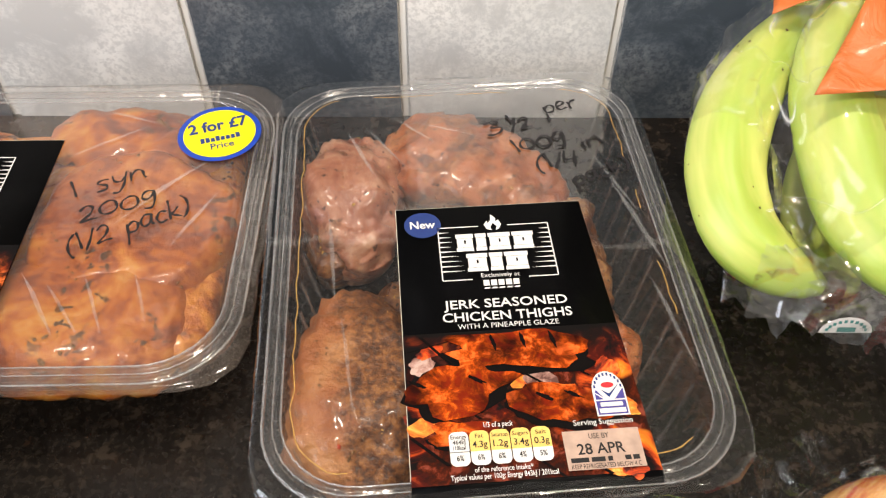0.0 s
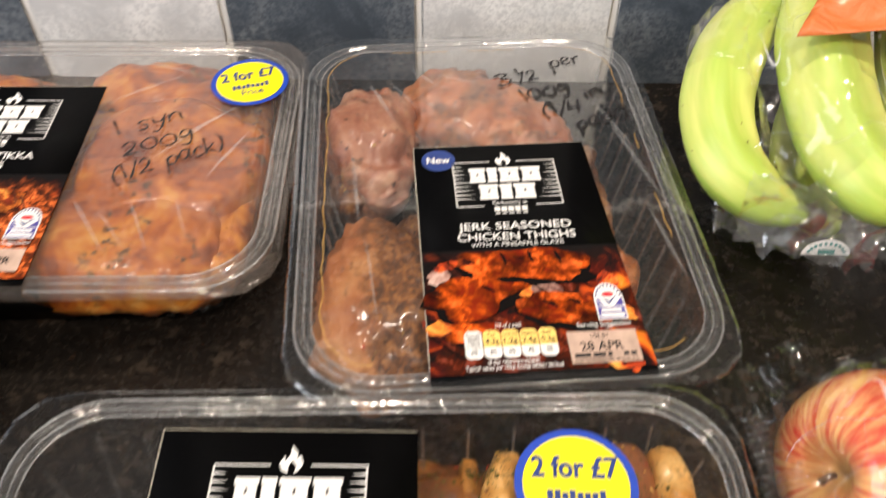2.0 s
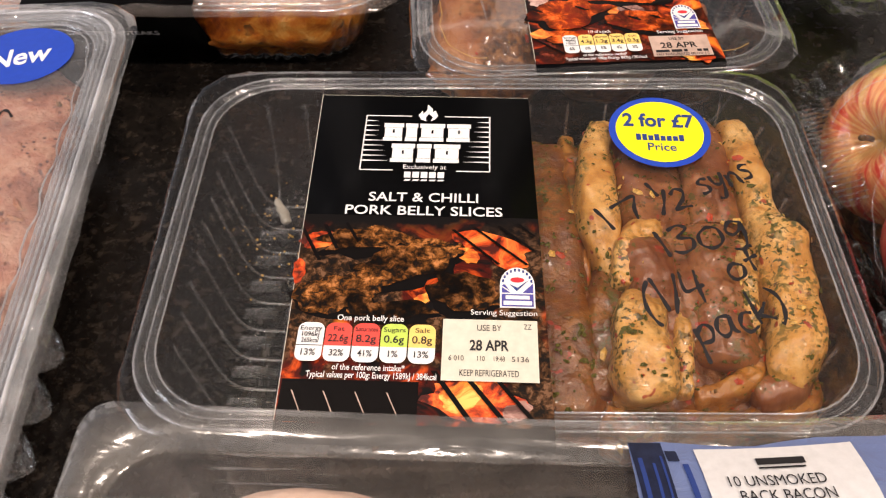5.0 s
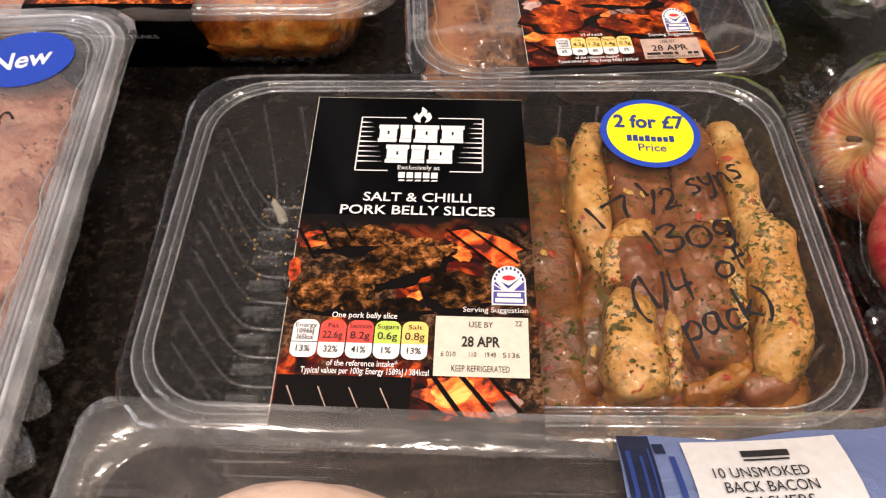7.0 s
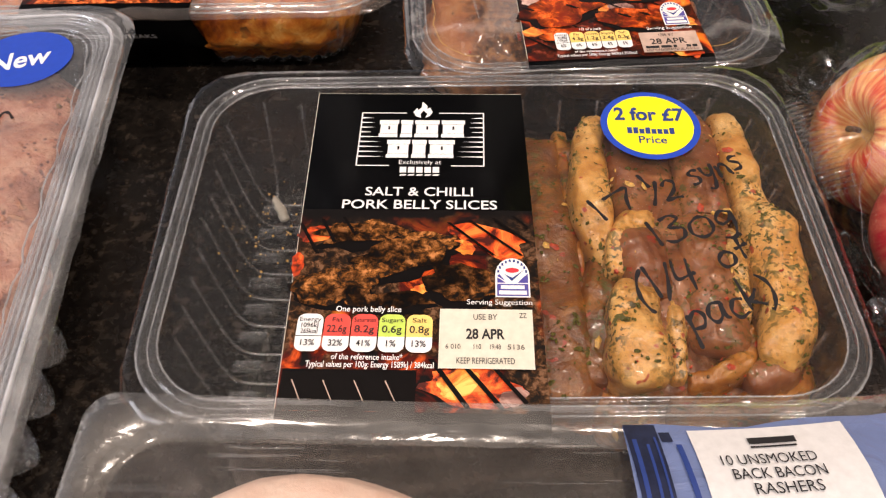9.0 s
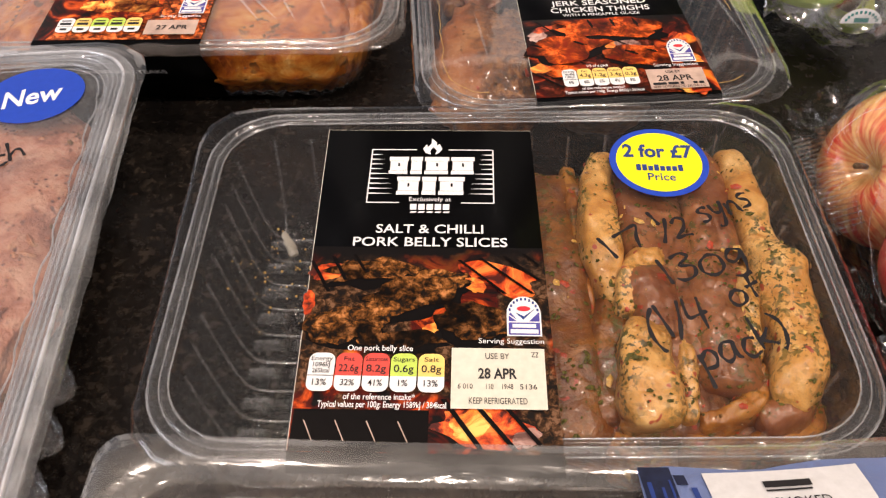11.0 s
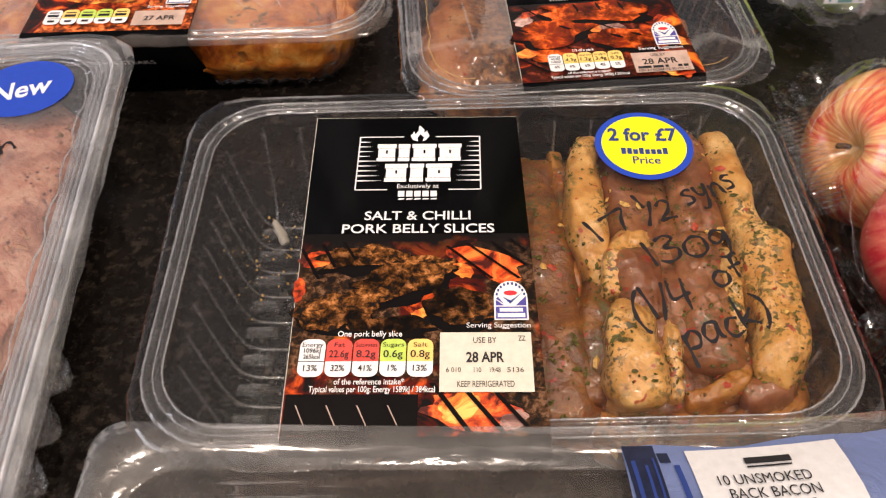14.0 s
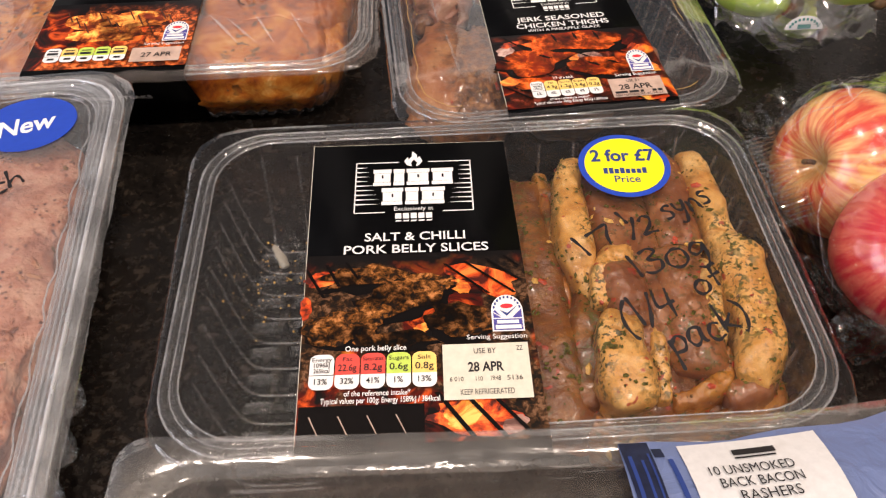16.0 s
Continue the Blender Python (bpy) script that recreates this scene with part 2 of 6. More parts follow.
HEM = clear("crumpled_bag_hem", 0.012, 0.05, (0.95, 0.955, 0.95), 0.5, (45, 45, 45), 0.11, 0.5, 20.0, white=0.25)
CUP = clear("clear_moulded_cup", 0.05, 0.05, (0.93, 0.94, 0.95), 0.6, (90, 200, 90), 0.2, 0.7)
STREAK = clear("film_crease_sheen", 0.16, 0.1, (0.96, 0.96, 0.96), 0.1, (60, 60, 60), 0.06, 0.6)
# Pale haze stands for the highlight along thin edges and folds.
BEAD = clear("pale_glint_line", 0.3, 0.1, (0.9, 0.92, 0.94), 0.1, (90, 90, 90), 0.15, 0.6)
DROP = clear("wet_drops", 0.02, 0.03, (0.9, 0.88, 0.82), 0.05, (90, 90, 90), 0.12, 0.6)
MINCE_FILM = clear("misted_lidding_film", 0.10, 0.08, (0.97, 0.97, 0.97), 0.14, (30, 14, 20), 0.05, 0.8)
PALE_RIM = clear("bright_tray_rim", 0.26, 0.12, (0.9, 0.92, 0.94), 0.35, (160, 60, 90), 0.2, 0.5)
# Nearly opaque white haze: the lamp highlight on the ridge, put into its colour.
RIDGE = clear("white_highlight_ridge", 0.75, 0.16, (0.9, 0.92, 0.94), 0.15, (160, 60, 90), 0.4, 0.5, 0.0, (0.92, 0.94, 0.97))
# The warm haze colour stands for golden reflections on the pack.
BACON_FILM = clear("stiff_pack_film", 0.055, 0.08, (0.93, 0.93, 0.92), 0.4, (8, 130, 30), 0.07, 0.5, 0.0, (0.8, 0.7, 0.6))

FLANGE = clear("frosted_pack_flange", 0.15, 0.14, (0.9, 0.9, 0.9), 0.2, (40, 90, 90), 0.07, 0.6, 0.0, (0.82, 0.78, 0.72))

BLACK = plain("black_label_print", (0.003, 0.003, 0.0033), 0.3, 0.1, spec=0.02)
WHITE = plain("white_print", (0.78, 0.78, 0.77), 0.45)
PAPER = plain("white_panel_print", (0.62, 0.62, 0.62), 0.4)
INK = plain("black_print", (0.012, 0.012, 0.014), 0.5)
MARKER = plain("black_marker_ink", (0.012, 0.011, 0.013), 0.35, 0.2)
YELLOW = plain("yellow_sticker_paper", (0.95, 0.83, 0.0), 0.5, 0.03)
BLUE = plain("blue_sticker_ink", (0.012, 0.055, 0.42), 0.45, 0.05)
NAVY = plain("navy_print", (0.02, 0.045, 0.2), 0.4)
RED = plain("red_print", (0.72, 0.07, 0.05), 0.45)
AMBER = plain("amber_print", (0.86, 0.6, 0.16), 0.45)
GREEN = plain("green_print", (0.5, 0.66, 0.1), 0.45)
LOGO_RED = plain("logo_red_print", (0.65, 0.03, 0.04), 0.45)
PURPLE = plain("logo_violet_print", (0.07, 0.06, 0.3), 0.45)
CREAM = plain("pale_date_panel", (0.66, 0.62, 0.51), 0.45)
DULL = plain("see_through_date_panel", (0.5, 0.36, 0.29), 0.4, 0.25, 0.0, 120)
GRILL = plain("black_grill_print", (0.005, 0.004, 0.004), 0.3, spec=0.1)


def ember(name, a, b, c):
    n = Nodes(name)
    return n.surface(n.ramp(n.noise(95, 6, 0.65, None, 0.8), (0.42, a), (0.51, b), (0.6, c)), 0.3, coat=0.2)


FLAME = ember("glowing_coal_print", (0.06, 0.004, 0.001), (0.62, 0.06, 0.005), (0.88, 0.24, 0.04))
CREAM_ASH = ember("grey_ash_print", (0.12, 0.05, 0.04), (0.4, 0.22, 0.18), (0.6, 0.42, 0.36))
FLAME_Y = ember("bright_coal_print", (0.5, 0.07, 0.01), (0.85, 0.27, 0.03), (0.95, 0.6, 0.14))
CHAR = plain("dark_brown_print", (0.05, 0.012, 0.004), 0.35, 0.5)
TEAL = plain("teal_print", (0.05, 0.2, 0.19), 0.4)

PORK_PHOTO = photo_material("pork_picture_print", (0.075, 0.034, 0.014), (0.7, 0.2, 0.02), (0.008, 0.006, 0.005), 0.13)
JERK_PHOTO = photo_material("jerk_picture_print", (0.1, 0.014, 0.004), (0.8, 0.26, 0.02), (0.02, 0.006, 0.004), 0.57, 140)
TIKKA_PHOTO = photo_material("tikka_picture_print", (0.5, 0.1, 0.02), (0.85, 0.28, 0.04), (0.05, 0.012, 0.006), 0.91)

def pork_material(name, stops, stain, stain_at, dust, bump=0.35):
    """Marinated pork: a cloudy flesh colour, smears of orange marinade, and a dusting of herbs in drifts."""
    n = Nodes(name)
    f = n.math("ADD", n.math("MULTIPLY", n.noise(52, 6, 0.62, None, 0.8), 0.7), n.math("MULTIPLY", n.noise(240, 4, 0.6), 0.3))
    col = n.ramp(f, *stops)
    smear = n.ramp(n.noise(44, 7, 0.7, None, 1.1), (stain_at, 0.0), (stain_at + 0.1, 0.85))
    col = n.mix(smear, col, stain)
    drift = n.ramp(n.noise(48, 4, 0.6, None, 0.5), (0.44, 0.05), (0.6, 1.0))
    small = n.ramp(n.noise(620, 2, 0.5), (dust, 0.0), (dust + 0.04, 1.0))
    col = n.mix(n.math("MULTIPLY", small, drift), col, (0.08, 0.055, 0.01))
    large = n.ramp(n.noise(290, 2, 0.5, None, 0.6), (dust + 0.03, 0.0), (dust + 0.06, 1.0))
    col = n.mix(n.math("MULTIPLY", large, drift), col, (0.085, 0.078, 0.012))
    red = n.ramp(n.noise(210, 1, 0.5), (0.7, 0.0), (0.73, 0.9))
    col = n.mix(red, col, (0.3, 0.03, 0.01))
    h = n.math("ADD", n.noise(130, 5, 0.6), n.math("MULTIPLY", n.noise(420, 3), 0.4))
    return n.surface(col, 0.4, n.bump(h, bump, 0.0025), coat=0.15)


FAT = pork_material("creamy_pork_fat", ((0.36, (0.4, 0.16, 0.025)), (0.46, (0.53, 0.25, 0.052)), (0.56, (0.61, 0.335, 0.095)), (0.66, (0.66, 0.42, 0.16))), (0.36, 0.135, 0.015), 0.57, 0.545)
DULL_FAT = pork_material("marinated_pork_fat", ((0.36, (0.19, 0.055, 0.004)), (0.48, (0.31, 0.11, 0.012)), (0.6, (0.4, 0.175, 0.028))), (0.15, 0.04, 0.004), 0.48, 0.54)
LEAN = pork_material("marinated_pork_lean", ((0.36, (0.085, 0.021, 0.0015)), (0.48, (0.16, 0.048, 0.004)), (0.6, (0.25, 0.092, 0.01))), (0.07, 0.019, 0.0015), 0.53, 0.545, 0.45)
ROSY = pork_material("rosy_pork_lean", ((0.36, (0.14, 0.037, 0.01)), (0.48, (0.22, 0.072, 0.02)), (0.6, (0.3, 0.115, 0.036))), (0.14, 0.04, 0.005), 0.55, 0.575, 0.2)
THIGH_RAW = meat_material("raw_chicken_skin", ((0.38, (0.19, 0.05, 0.015)), (0.46, (0.34, 0.105, 0.036)), (0.53, (0.45, 0.175, 0.07)), (0.62, (0.52, 0.28, 0.15))), (0.08, 0.024, 0.007), 0.45, 55, 260, 300, 0.28, 0.5)
JERK = meat_material("jerk_seasoned_chicken", ((0.4, (0.035, 0.011, 0.003)), (0.48, (0.12, 0.04, 0.011)), (0.54, (0.22, 0.09, 0.026)), (0.6, (0.34, 0.17, 0.06))), (0.025, 0.012, 0.005), 0.4, 80, 330, 300, 0.3, 0.8)
def tikka_meat():
    """Flat marinated chicken: amber where it is thick with sauce, red-brown in its hollows, with dark herbs."""
    n = Nodes("orange_tikka_chicken")
    broad = n.noise(30, 7, 0.68, None, 1.4)
    fibre = n.noise(1.0, 5, 0.65, n.mapped((130, 170, 130), (0, 0, 0.5)), 0.6)
    f = n.math("ADD", n.math("MULTIPLY", broad, 0.7), n.math("MULTIPLY", fibre, 0.3))
    col = n.ramp(f, (0.36, (0.1, 0.015, 0.004)), (0.43, (0.24, 0.05, 0.007)), (0.5, (0.4, 0.105, 0.008)), (0.57, (0.5, 0.19, 0.026)), (0.66, (0.6, 0.34, 0.1)))
    leaf = n.noise(170, 2, 0.6, None, 0.5)
    where = n.ramp(n.noise(34, 3), (0.5, 0.0), (0.58, 1.0))
    col = n.mix(n.math("MULTIPLY", n.ramp(leaf, (0.56, 0.0), (0.6, 0.9)), where), col, (0.05, 0.022, 0.008))
    h = n.math("ADD", n.noise(110, 6, 0.65), n.math("MULTIPLY", fibre, 0.6))
    return n.surface(col, 0.36, n.bump(h, 0.45, 0.0025), coat=0.3)


TIKKA = tikka_meat()
SAUCE = meat_material("orange_marinade", ((0.4, (0.17, 0.03, 0.002)), (0.48, (0.4, 0.105, 0.007)), (0.58, (0.58, 0.22, 0.02))), (0.07, 0.02, 0.006), 0.8, 110, 240, 260, 0.35, 0.7)
MINCE = meat_material("pink_mince", ((0.38, (0.32, 0.11, 0.06)), (0.48, (0.45, 0.19, 0.115)), (0.6, (0.54, 0.29, 0.19))), (0.12, 0.035, 0.02), 0.35, 110, 420, 420, 0.35, 0.9)


def half_seasoned():
    """Pale skin that runs into brown seasoning along an uneven border."""
    n = Nodes("half_seasoned_skin")
    sep = n.add("ShaderNodeSeparateXYZ")
    n.tree.links.new(n.co.outputs["Object"], sep.inputs[0])
    edge = n.math("ADD", n.math("MULTIPLY", n.math("ADD", sep.outputs[0], 0.05), 55.0), n.math("MULTIPLY", n.math("SUBTRACT", n.noise(110, 7, 0.75), 0.5), 3.0))
    f = n.ramp(n.math("ADD", edge, 0.5), (0.25, 0.0), (0.75, 1.0))
    g = n.noise(300, 5, 0.65)
    pale = n.ramp(n.noise(40, 6, 0.65), (0.38, (0.29, 0.088, 0.02)), (0.5, (0.39, 0.14, 0.04)), (0.62, (0.48, 0.22, 0.08)))
    brown = n.ramp(g, (0.38, (0.055, 0.017, 0.003)), (0.5, (0.155, 0.052, 0.009)), (0.62, (0.31, 0.125, 0.028)))
    h = n.math("ADD", n.noise(130, 5, 0.6), n.math("MULTIPLY", g, 0.5))
    return n.surface(n.mix(f, pale, brown), 0.38, n.bump(h, 0.7, 0.0025), coat=0.5)


def rubbed_skin(name, low, mid, high, cut):
    """Raw chicken with brown rub smeared over it in ragged patches and dark spice dots."""
    n = Nodes(name)
    f = n.ramp(n.noise(38, 8, 0.72, None, 0.9), (cut, 0.0), (cut + 0.07, 0.6), (cut + 0.17, 1.0))
    g = n.noise(320, 5, 0.65)
    pale = n.ramp(n.noise(48, 7, 0.7, None, 0.6), (0.38, low), (0.5, mid), (0.62, high))
    brown = n.ramp(g, (0.4, (0.035, 0.011, 0.003)), (0.5, (0.125, 0.043, 0.011)), (0.6, (0.3, 0.125, 0.035)))
    col = n.mix(f, pale, brown)
    dots = n.math("MULTIPLY", n.ramp(n.noise(430, 2), (0.62, 0.0), (0.66, 0.9)), n.ramp(n.noise(60, 3), (0.42, 0.0), (0.56, 1.0)))
    col = n.mix(dots, col, (0.05, 0.018, 0.005))
    h = n.math("ADD", n.noise(150, 5, 0.6), n.math("MULTIPLY", g, 0.5))
    return n.surface(col, 0.34, n.bump(h, 0.45, 0.0025), coat=0.4)


HALF = half_seasoned()
THIGH = rubbed_skin("rubbed_pink_chicken", (0.27, 0.085, 0.04), (0.4, 0.165, 0.09), (0.5, 0.28, 0.17), 0.52)
THIGH_ORANGE = rubbed_skin("rubbed_orange_chicken", (0.25, 0.06, 0.014), (0.4, 0.12, 0.03), (0.5, 0.2, 0.07), 0.5)
BACON_FAT = meat_material("bacon_fat", ((0.3, (0.72, 0.46, 0.36)), (0.5, (0.8, 0.58, 0.47)), (0.68, (0.84, 0.68, 0.58))), None, 0.6)
BACON_LEAN = meat_material("bacon_lean", ((0.3, (0.45, 0.14, 0.12)), (0.5, (0.58, 0.22, 0.19)), (0.68, (0.66, 0.34, 0.3))), None, 0.6)
SCRAP = plain("white_fat_scrap", (0.32, 0.3, 0.25), 0.35, 0.15, 0.3)
HERB = plain("green_herb", (0.085, 0.075, 0.013), 0.75, 0.6, 0.0, 900, 0.15)
DARK_HERB = plain("charred_spice", (0.17, 0.08, 0.022), 0.5, 0.5, 0.0, 900)
CHILLI = plain("red_chilli", (0.4, 0.05, 0.015), 0.4, 0.4, 0.3, 900)
GOLD = plain("golden_spice", (0.55, 0.32, 0.07), 0.45, 0.4, 0.0, 900)
BANANA = banana_material()
STALK = plain("green_stalk", (0.17, 0.24, 0.05), 0.4, 0.5, 0.1, 220)
APPLE_PALE = apple_material("streaked_apple_skin", (0.88, 0.52, 0.2), (0.62, 0.06, 0.035), 0.545)
APPLE_RED = apple_material("red_apple_skin", (0.66, 0.16, 0.1), (0.5, 0.022, 0.035), 0.5)
ORANGE_TAPE = wrinkled_print("orange_plastic_tape", (0.62, 0.16, 0.035), 0.5)
PACK_BLUE = wrinkled_print("blue_pack_print", (0.14, 0.19, 0.37), 0.4)
STEM = plain("brown_stem", (0.09, 0.05, 0.02), 0.7, 0.4)


# ---------------------------------------------------------------- builders
def finish(name, bm, mat, parent=None, label="", smooth=True):
    me = bpy.data.meshes.new(name)
    bmesh.ops.recalc_face_normals(bm, faces=bm.faces)
    bm.to_mesh(me)
    bm.free()
    me.materials.append(mat)
    if smooth:
        me.polygons.foreach_set("use_smooth", [True] * len(me.polygons))
    ob = new(name, me)
    ob.parent = parent
    if label:
        tagged(ob, label)
    return ob


part = finish


def thing(name, m, label, category, group=""):
    ob = new(name)
    ob.empty_display_size = 0.02
    ob.matrix_basis = m
    return tagged(ob, label, category, group)


def box_bm(x0, y0, z0, x1, y1, z1, bevel=0.0):
    bm = bmesh.new()
    bmesh.ops.create_cube(bm, size=1)
    for v in bm.verts:
        v.co = Vector((x0 + (v.co.x + 0.5) * (x1 - x0), y0 + (v.co.y + 0.5) * (y1 - y0), z0 + (v.co.z + 0.5) * (z1 - z0)))
    if bevel:
        bmesh.ops.bevel(bm, geom=bm.edges[:], offset=bevel, segments=2, affect="EDGES")
    return bm


def rounded(w, d, r, per_side=64, per_corner=17):
    """Points of a rounded rectangle, with outward normals, always in the same number and order."""
    pts = []
    for i, (cx, cy) in enumerate(((1, 1), (-1, 1), (-1, -1), (1, -1))):
        mx, my = cx * (w / 2 - r), cy * (d / 2 - r)
        for k in range(per_corner):
            a = math.pi / 2 * (i + k / (per_corner - 1))
            pts.append((mx + r * math.cos(a), my + r * math.sin(a), math.cos(a), math.sin(a)))
        nx, ny = ((-1, 1), (-1, -1), (1, -1), (1, 1))[i]
        ex, ey = nx * (w / 2 - r), ny * (d / 2 - r)
        a = math.pi / 2 * (i + 1)
        sx, sy = mx + r * math.cos(a), my + r * math.sin(a)
        tx, ty = ex + r * math.cos(a), ey + r * math.sin(a)
        for k in range(1, per_side):
            f = k / per_side
            pts.append((sx + (tx - sx) * f, sy + (ty - sy) * f, math.cos(a), math.sin(a)))
    return pts


def loft(loops, cap=False):
    bm = bmesh.new()
    rings = [[bm.verts.new(p) for p in loop] for loop in loops]
    n = len(rings[0])
    for a, b in zip(rings, rings[1:]):
        for i in range(n):
            bm.faces.new((a[i], a[(i + 1) % n], b[(i + 1) % n], b[i]))
    if cap:
        bm.faces.new(rings[-1])
    return bm


def tray_parts(th, w, d, h, r=0.024, ribs=30, depth=0.0012, cups=False, taper=1.0, rim_mat=None, wide=0.85):
    """A clear thermoformed tray: ribbed walls and floor, and a frosted rim."""
    body = []
    profile = [(0.0072, h - 0.0012), (0.0085, h - 0.004), (0.0105, h * 0.7), (0.013, h * 0.4), (0.0155, 0.010), (0.0185, 0.0035), (0.024, 0.0012), (0.032, 0.0008)]
    for k, (off, z) in enumerate(profile):
        off = 0.0085 * wide + (off - 0.0085) * taper if k > 1 else off * wide
        pts = rounded(w - 2 * off, d - 2 * off, max(0.006, r - off * 0.55))
        amp = depth * (0, 0, 0.5, 0.9, 1.0, 1.0, 0.6, 0)[k]
        loop = []
        for i, (x, y, nx, ny) in enumerate(pts):
            ph = math.cos(2 * math.pi * i / len(pts) * ribs)
            s = amp * (ph if ribs > 80 else abs(ph) * 2 - 1) if not cups else amp * 2.2 * max(0.0, ph)
            loop.append((x + nx * s, y + ny * s, z))
        body.append(loop)
    for f in (0.75, 0.5, 0.25, 0.06):
        body.append([(x * f, y * f, 0.0008) for x, y, *_ in body[-1]] if f == 0.75 else [(x * f / 0.75, y * f / 0.75, 0.0008) for x, y, _ in body[-(1 if f == 0.5 else 1)]])
    part("tray_body", loft(body, True), TRAY, th)
    rim = []
    for off, z in ((0.0004, h - 0.0042), (0.0, h - 0.0012), (0.0008, h), (0.0028, h - 0.0001), (0.0034, h - 0.0011), (0.0042, h - 0.0011), (0.0048, h - 0.0001), (0.0066, h - 0.0002), (0.0072, h - 0.0012)):
        off *= wide
        rim.append([(x, y, z) for x, y, *_ in rounded(w - 2 * off, d - 2 * off, max(0.006, r - off * 0.55))])
    part("rim", loft(rim), rim_mat or RIM, th, "frosted clear plastic rim with a double ridge")
    # Moulded edges; their bright lines are painted as pale haze.
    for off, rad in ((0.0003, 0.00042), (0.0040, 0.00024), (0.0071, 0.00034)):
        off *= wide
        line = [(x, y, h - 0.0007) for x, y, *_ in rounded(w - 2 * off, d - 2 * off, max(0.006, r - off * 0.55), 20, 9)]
        part("rim_edge", tube(line, rad, True), BEAD, th, "moulded edge line with its highlight painted as pale haze")


def tube(points, radius, closed=False, sides=6):
    """A thin round rod along points."""
    bm = bmesh.new()
    n = len(points)
    rings = []
    for i, p in enumerate(points):
        a, b = points[(i - 1) % n if closed else max(i - 1, 0)], points[(i + 1) % n if closed else min(i + 1, n - 1)]
        d = (Vector(b) - Vector(a)).normalized()
        side = d.cross(Vector((0, 0, 1)))
        side = side.normalized() if side.length > 1e-6 else Vector((1, 0, 0))
        up = side.cross(d)
        rings.append([bm.verts.new(Vector(p) + (side * math.cos(t) + up * math.sin(t)) * radius) for t in [2 * math.pi * k / sides for k in range(sides)]])
    for i in range(n if closed else n - 1):
        a, b = rings[i], rings[(i + 1) % n]
        for k in range(sides):
            bm.faces.new((a[k], a[(k + 1) % sides], b[(k + 1) % sides], b[k]))
    return bm


def film_part(th, w, d, h, mat, over=0.0035, rough=0.00025, seed=0.0, dome=0.0, name="lidding_film"):
    """The sealed film lid, with a cut edge that stands over the rim and chamfered corners."""
    outer = rounded(w + 2 * over, d + 2 * over, 0.02, 26, 4)
    loops = []
    for f in (1.0, 0.985, 0.965, 0.93, 0.86, 0.76, 0.64, 0.5, 0.36, 0.22, 0.1):
        loop = []
        for i, (x, y, *_) in enumerate(outer):
            px, py = x * f, y * f
            z = h + rough * noise.noise(Vector((px * 60 + seed, py * 60, seed))) * 2
            z += dome * (1 - f * f)
            if f == 1.0:
                z -= 0.0022 + 0.0016 * noise.noise(Vector((px * 35, py * 35, 3 + seed)))
                px += 0.0009 * noise.noise(Vector((px * 90, py * 90, seed + 5)))
                py += 0.0009 * noise.noise(Vector((px * 90, py * 90, seed + 9)))
            loop.append((px, py, z))
        loops.append(loop)
    return part(name, loft(loops, True), mat, th)


def flat(points, z):
    bm = bmesh.new()
    bm.faces.new([bm.verts.new((x, y, z)) for x, y in points])
    return bm


def ellipse(cx, cy, rx, ry, n=40, rot=0.0):
    c, s = math.cos(radians(rot)), math.sin(radians(rot))
    out = []
    for i in range(n):
        a = 2 * math.pi * i / n
        x, y = rx * math.cos(a), ry * math.sin(a)
        out.append((cx + x * c - y * s, cy + x * s + y * c))
    return out


def rect(x0, y0, x1, y1):
    return [(x0, y0), (x1, y0), (x1, y1), (x0, y1)]


def quads(rects, z):
    bm = bmesh.new()
    for pts in rects:
        bm.faces.new([bm.verts.new((x, y, z)) for x, y in pts])
    return bm


def words(text, x, y, z, parent, mat, width=None, size=0.004, rot=0.0, align="CENTER", bold=0.0, shear=0.0, name="printed_line"):
    """A line of print in the built-in font; x, y: the middle of the line's base. width: its whole width."""
    cu = bpy.data.curves.new(name, "FONT")
    cu.body, cu.size, cu.align_x, cu.offset, cu.shear = text, 1.0, align, bold, shear
    cu.resolution_u = 3
    tmp = bpy.data.objects.new(name, cu)
    me = bpy.data.meshes.new_from_object(tmp)
    bpy.data.objects.remove(tmp)
    xs = [v.co.x for v in me.vertices] or [0, 1]
    wide = max(xs) - min(xs)
    k = width / wide if width else size
    mid = (max(xs) + min(xs)) / 2 if align == "CENTER" else 0
    ky = size if width and size else k
    m = Matrix.Translation((x, y, z)) @ Matrix.Rotation(radians(rot), 4, "Z") @ Matrix.Diagonal((k, ky, 1, 1)) @ Matrix.Translation((-mid, 0, 0))
    me.transform(m)
    me.name = name
    me.materials.clear()
    me.materials.append(mat)
    ob = new(name, me)
    ob.parent = parent
    return ob


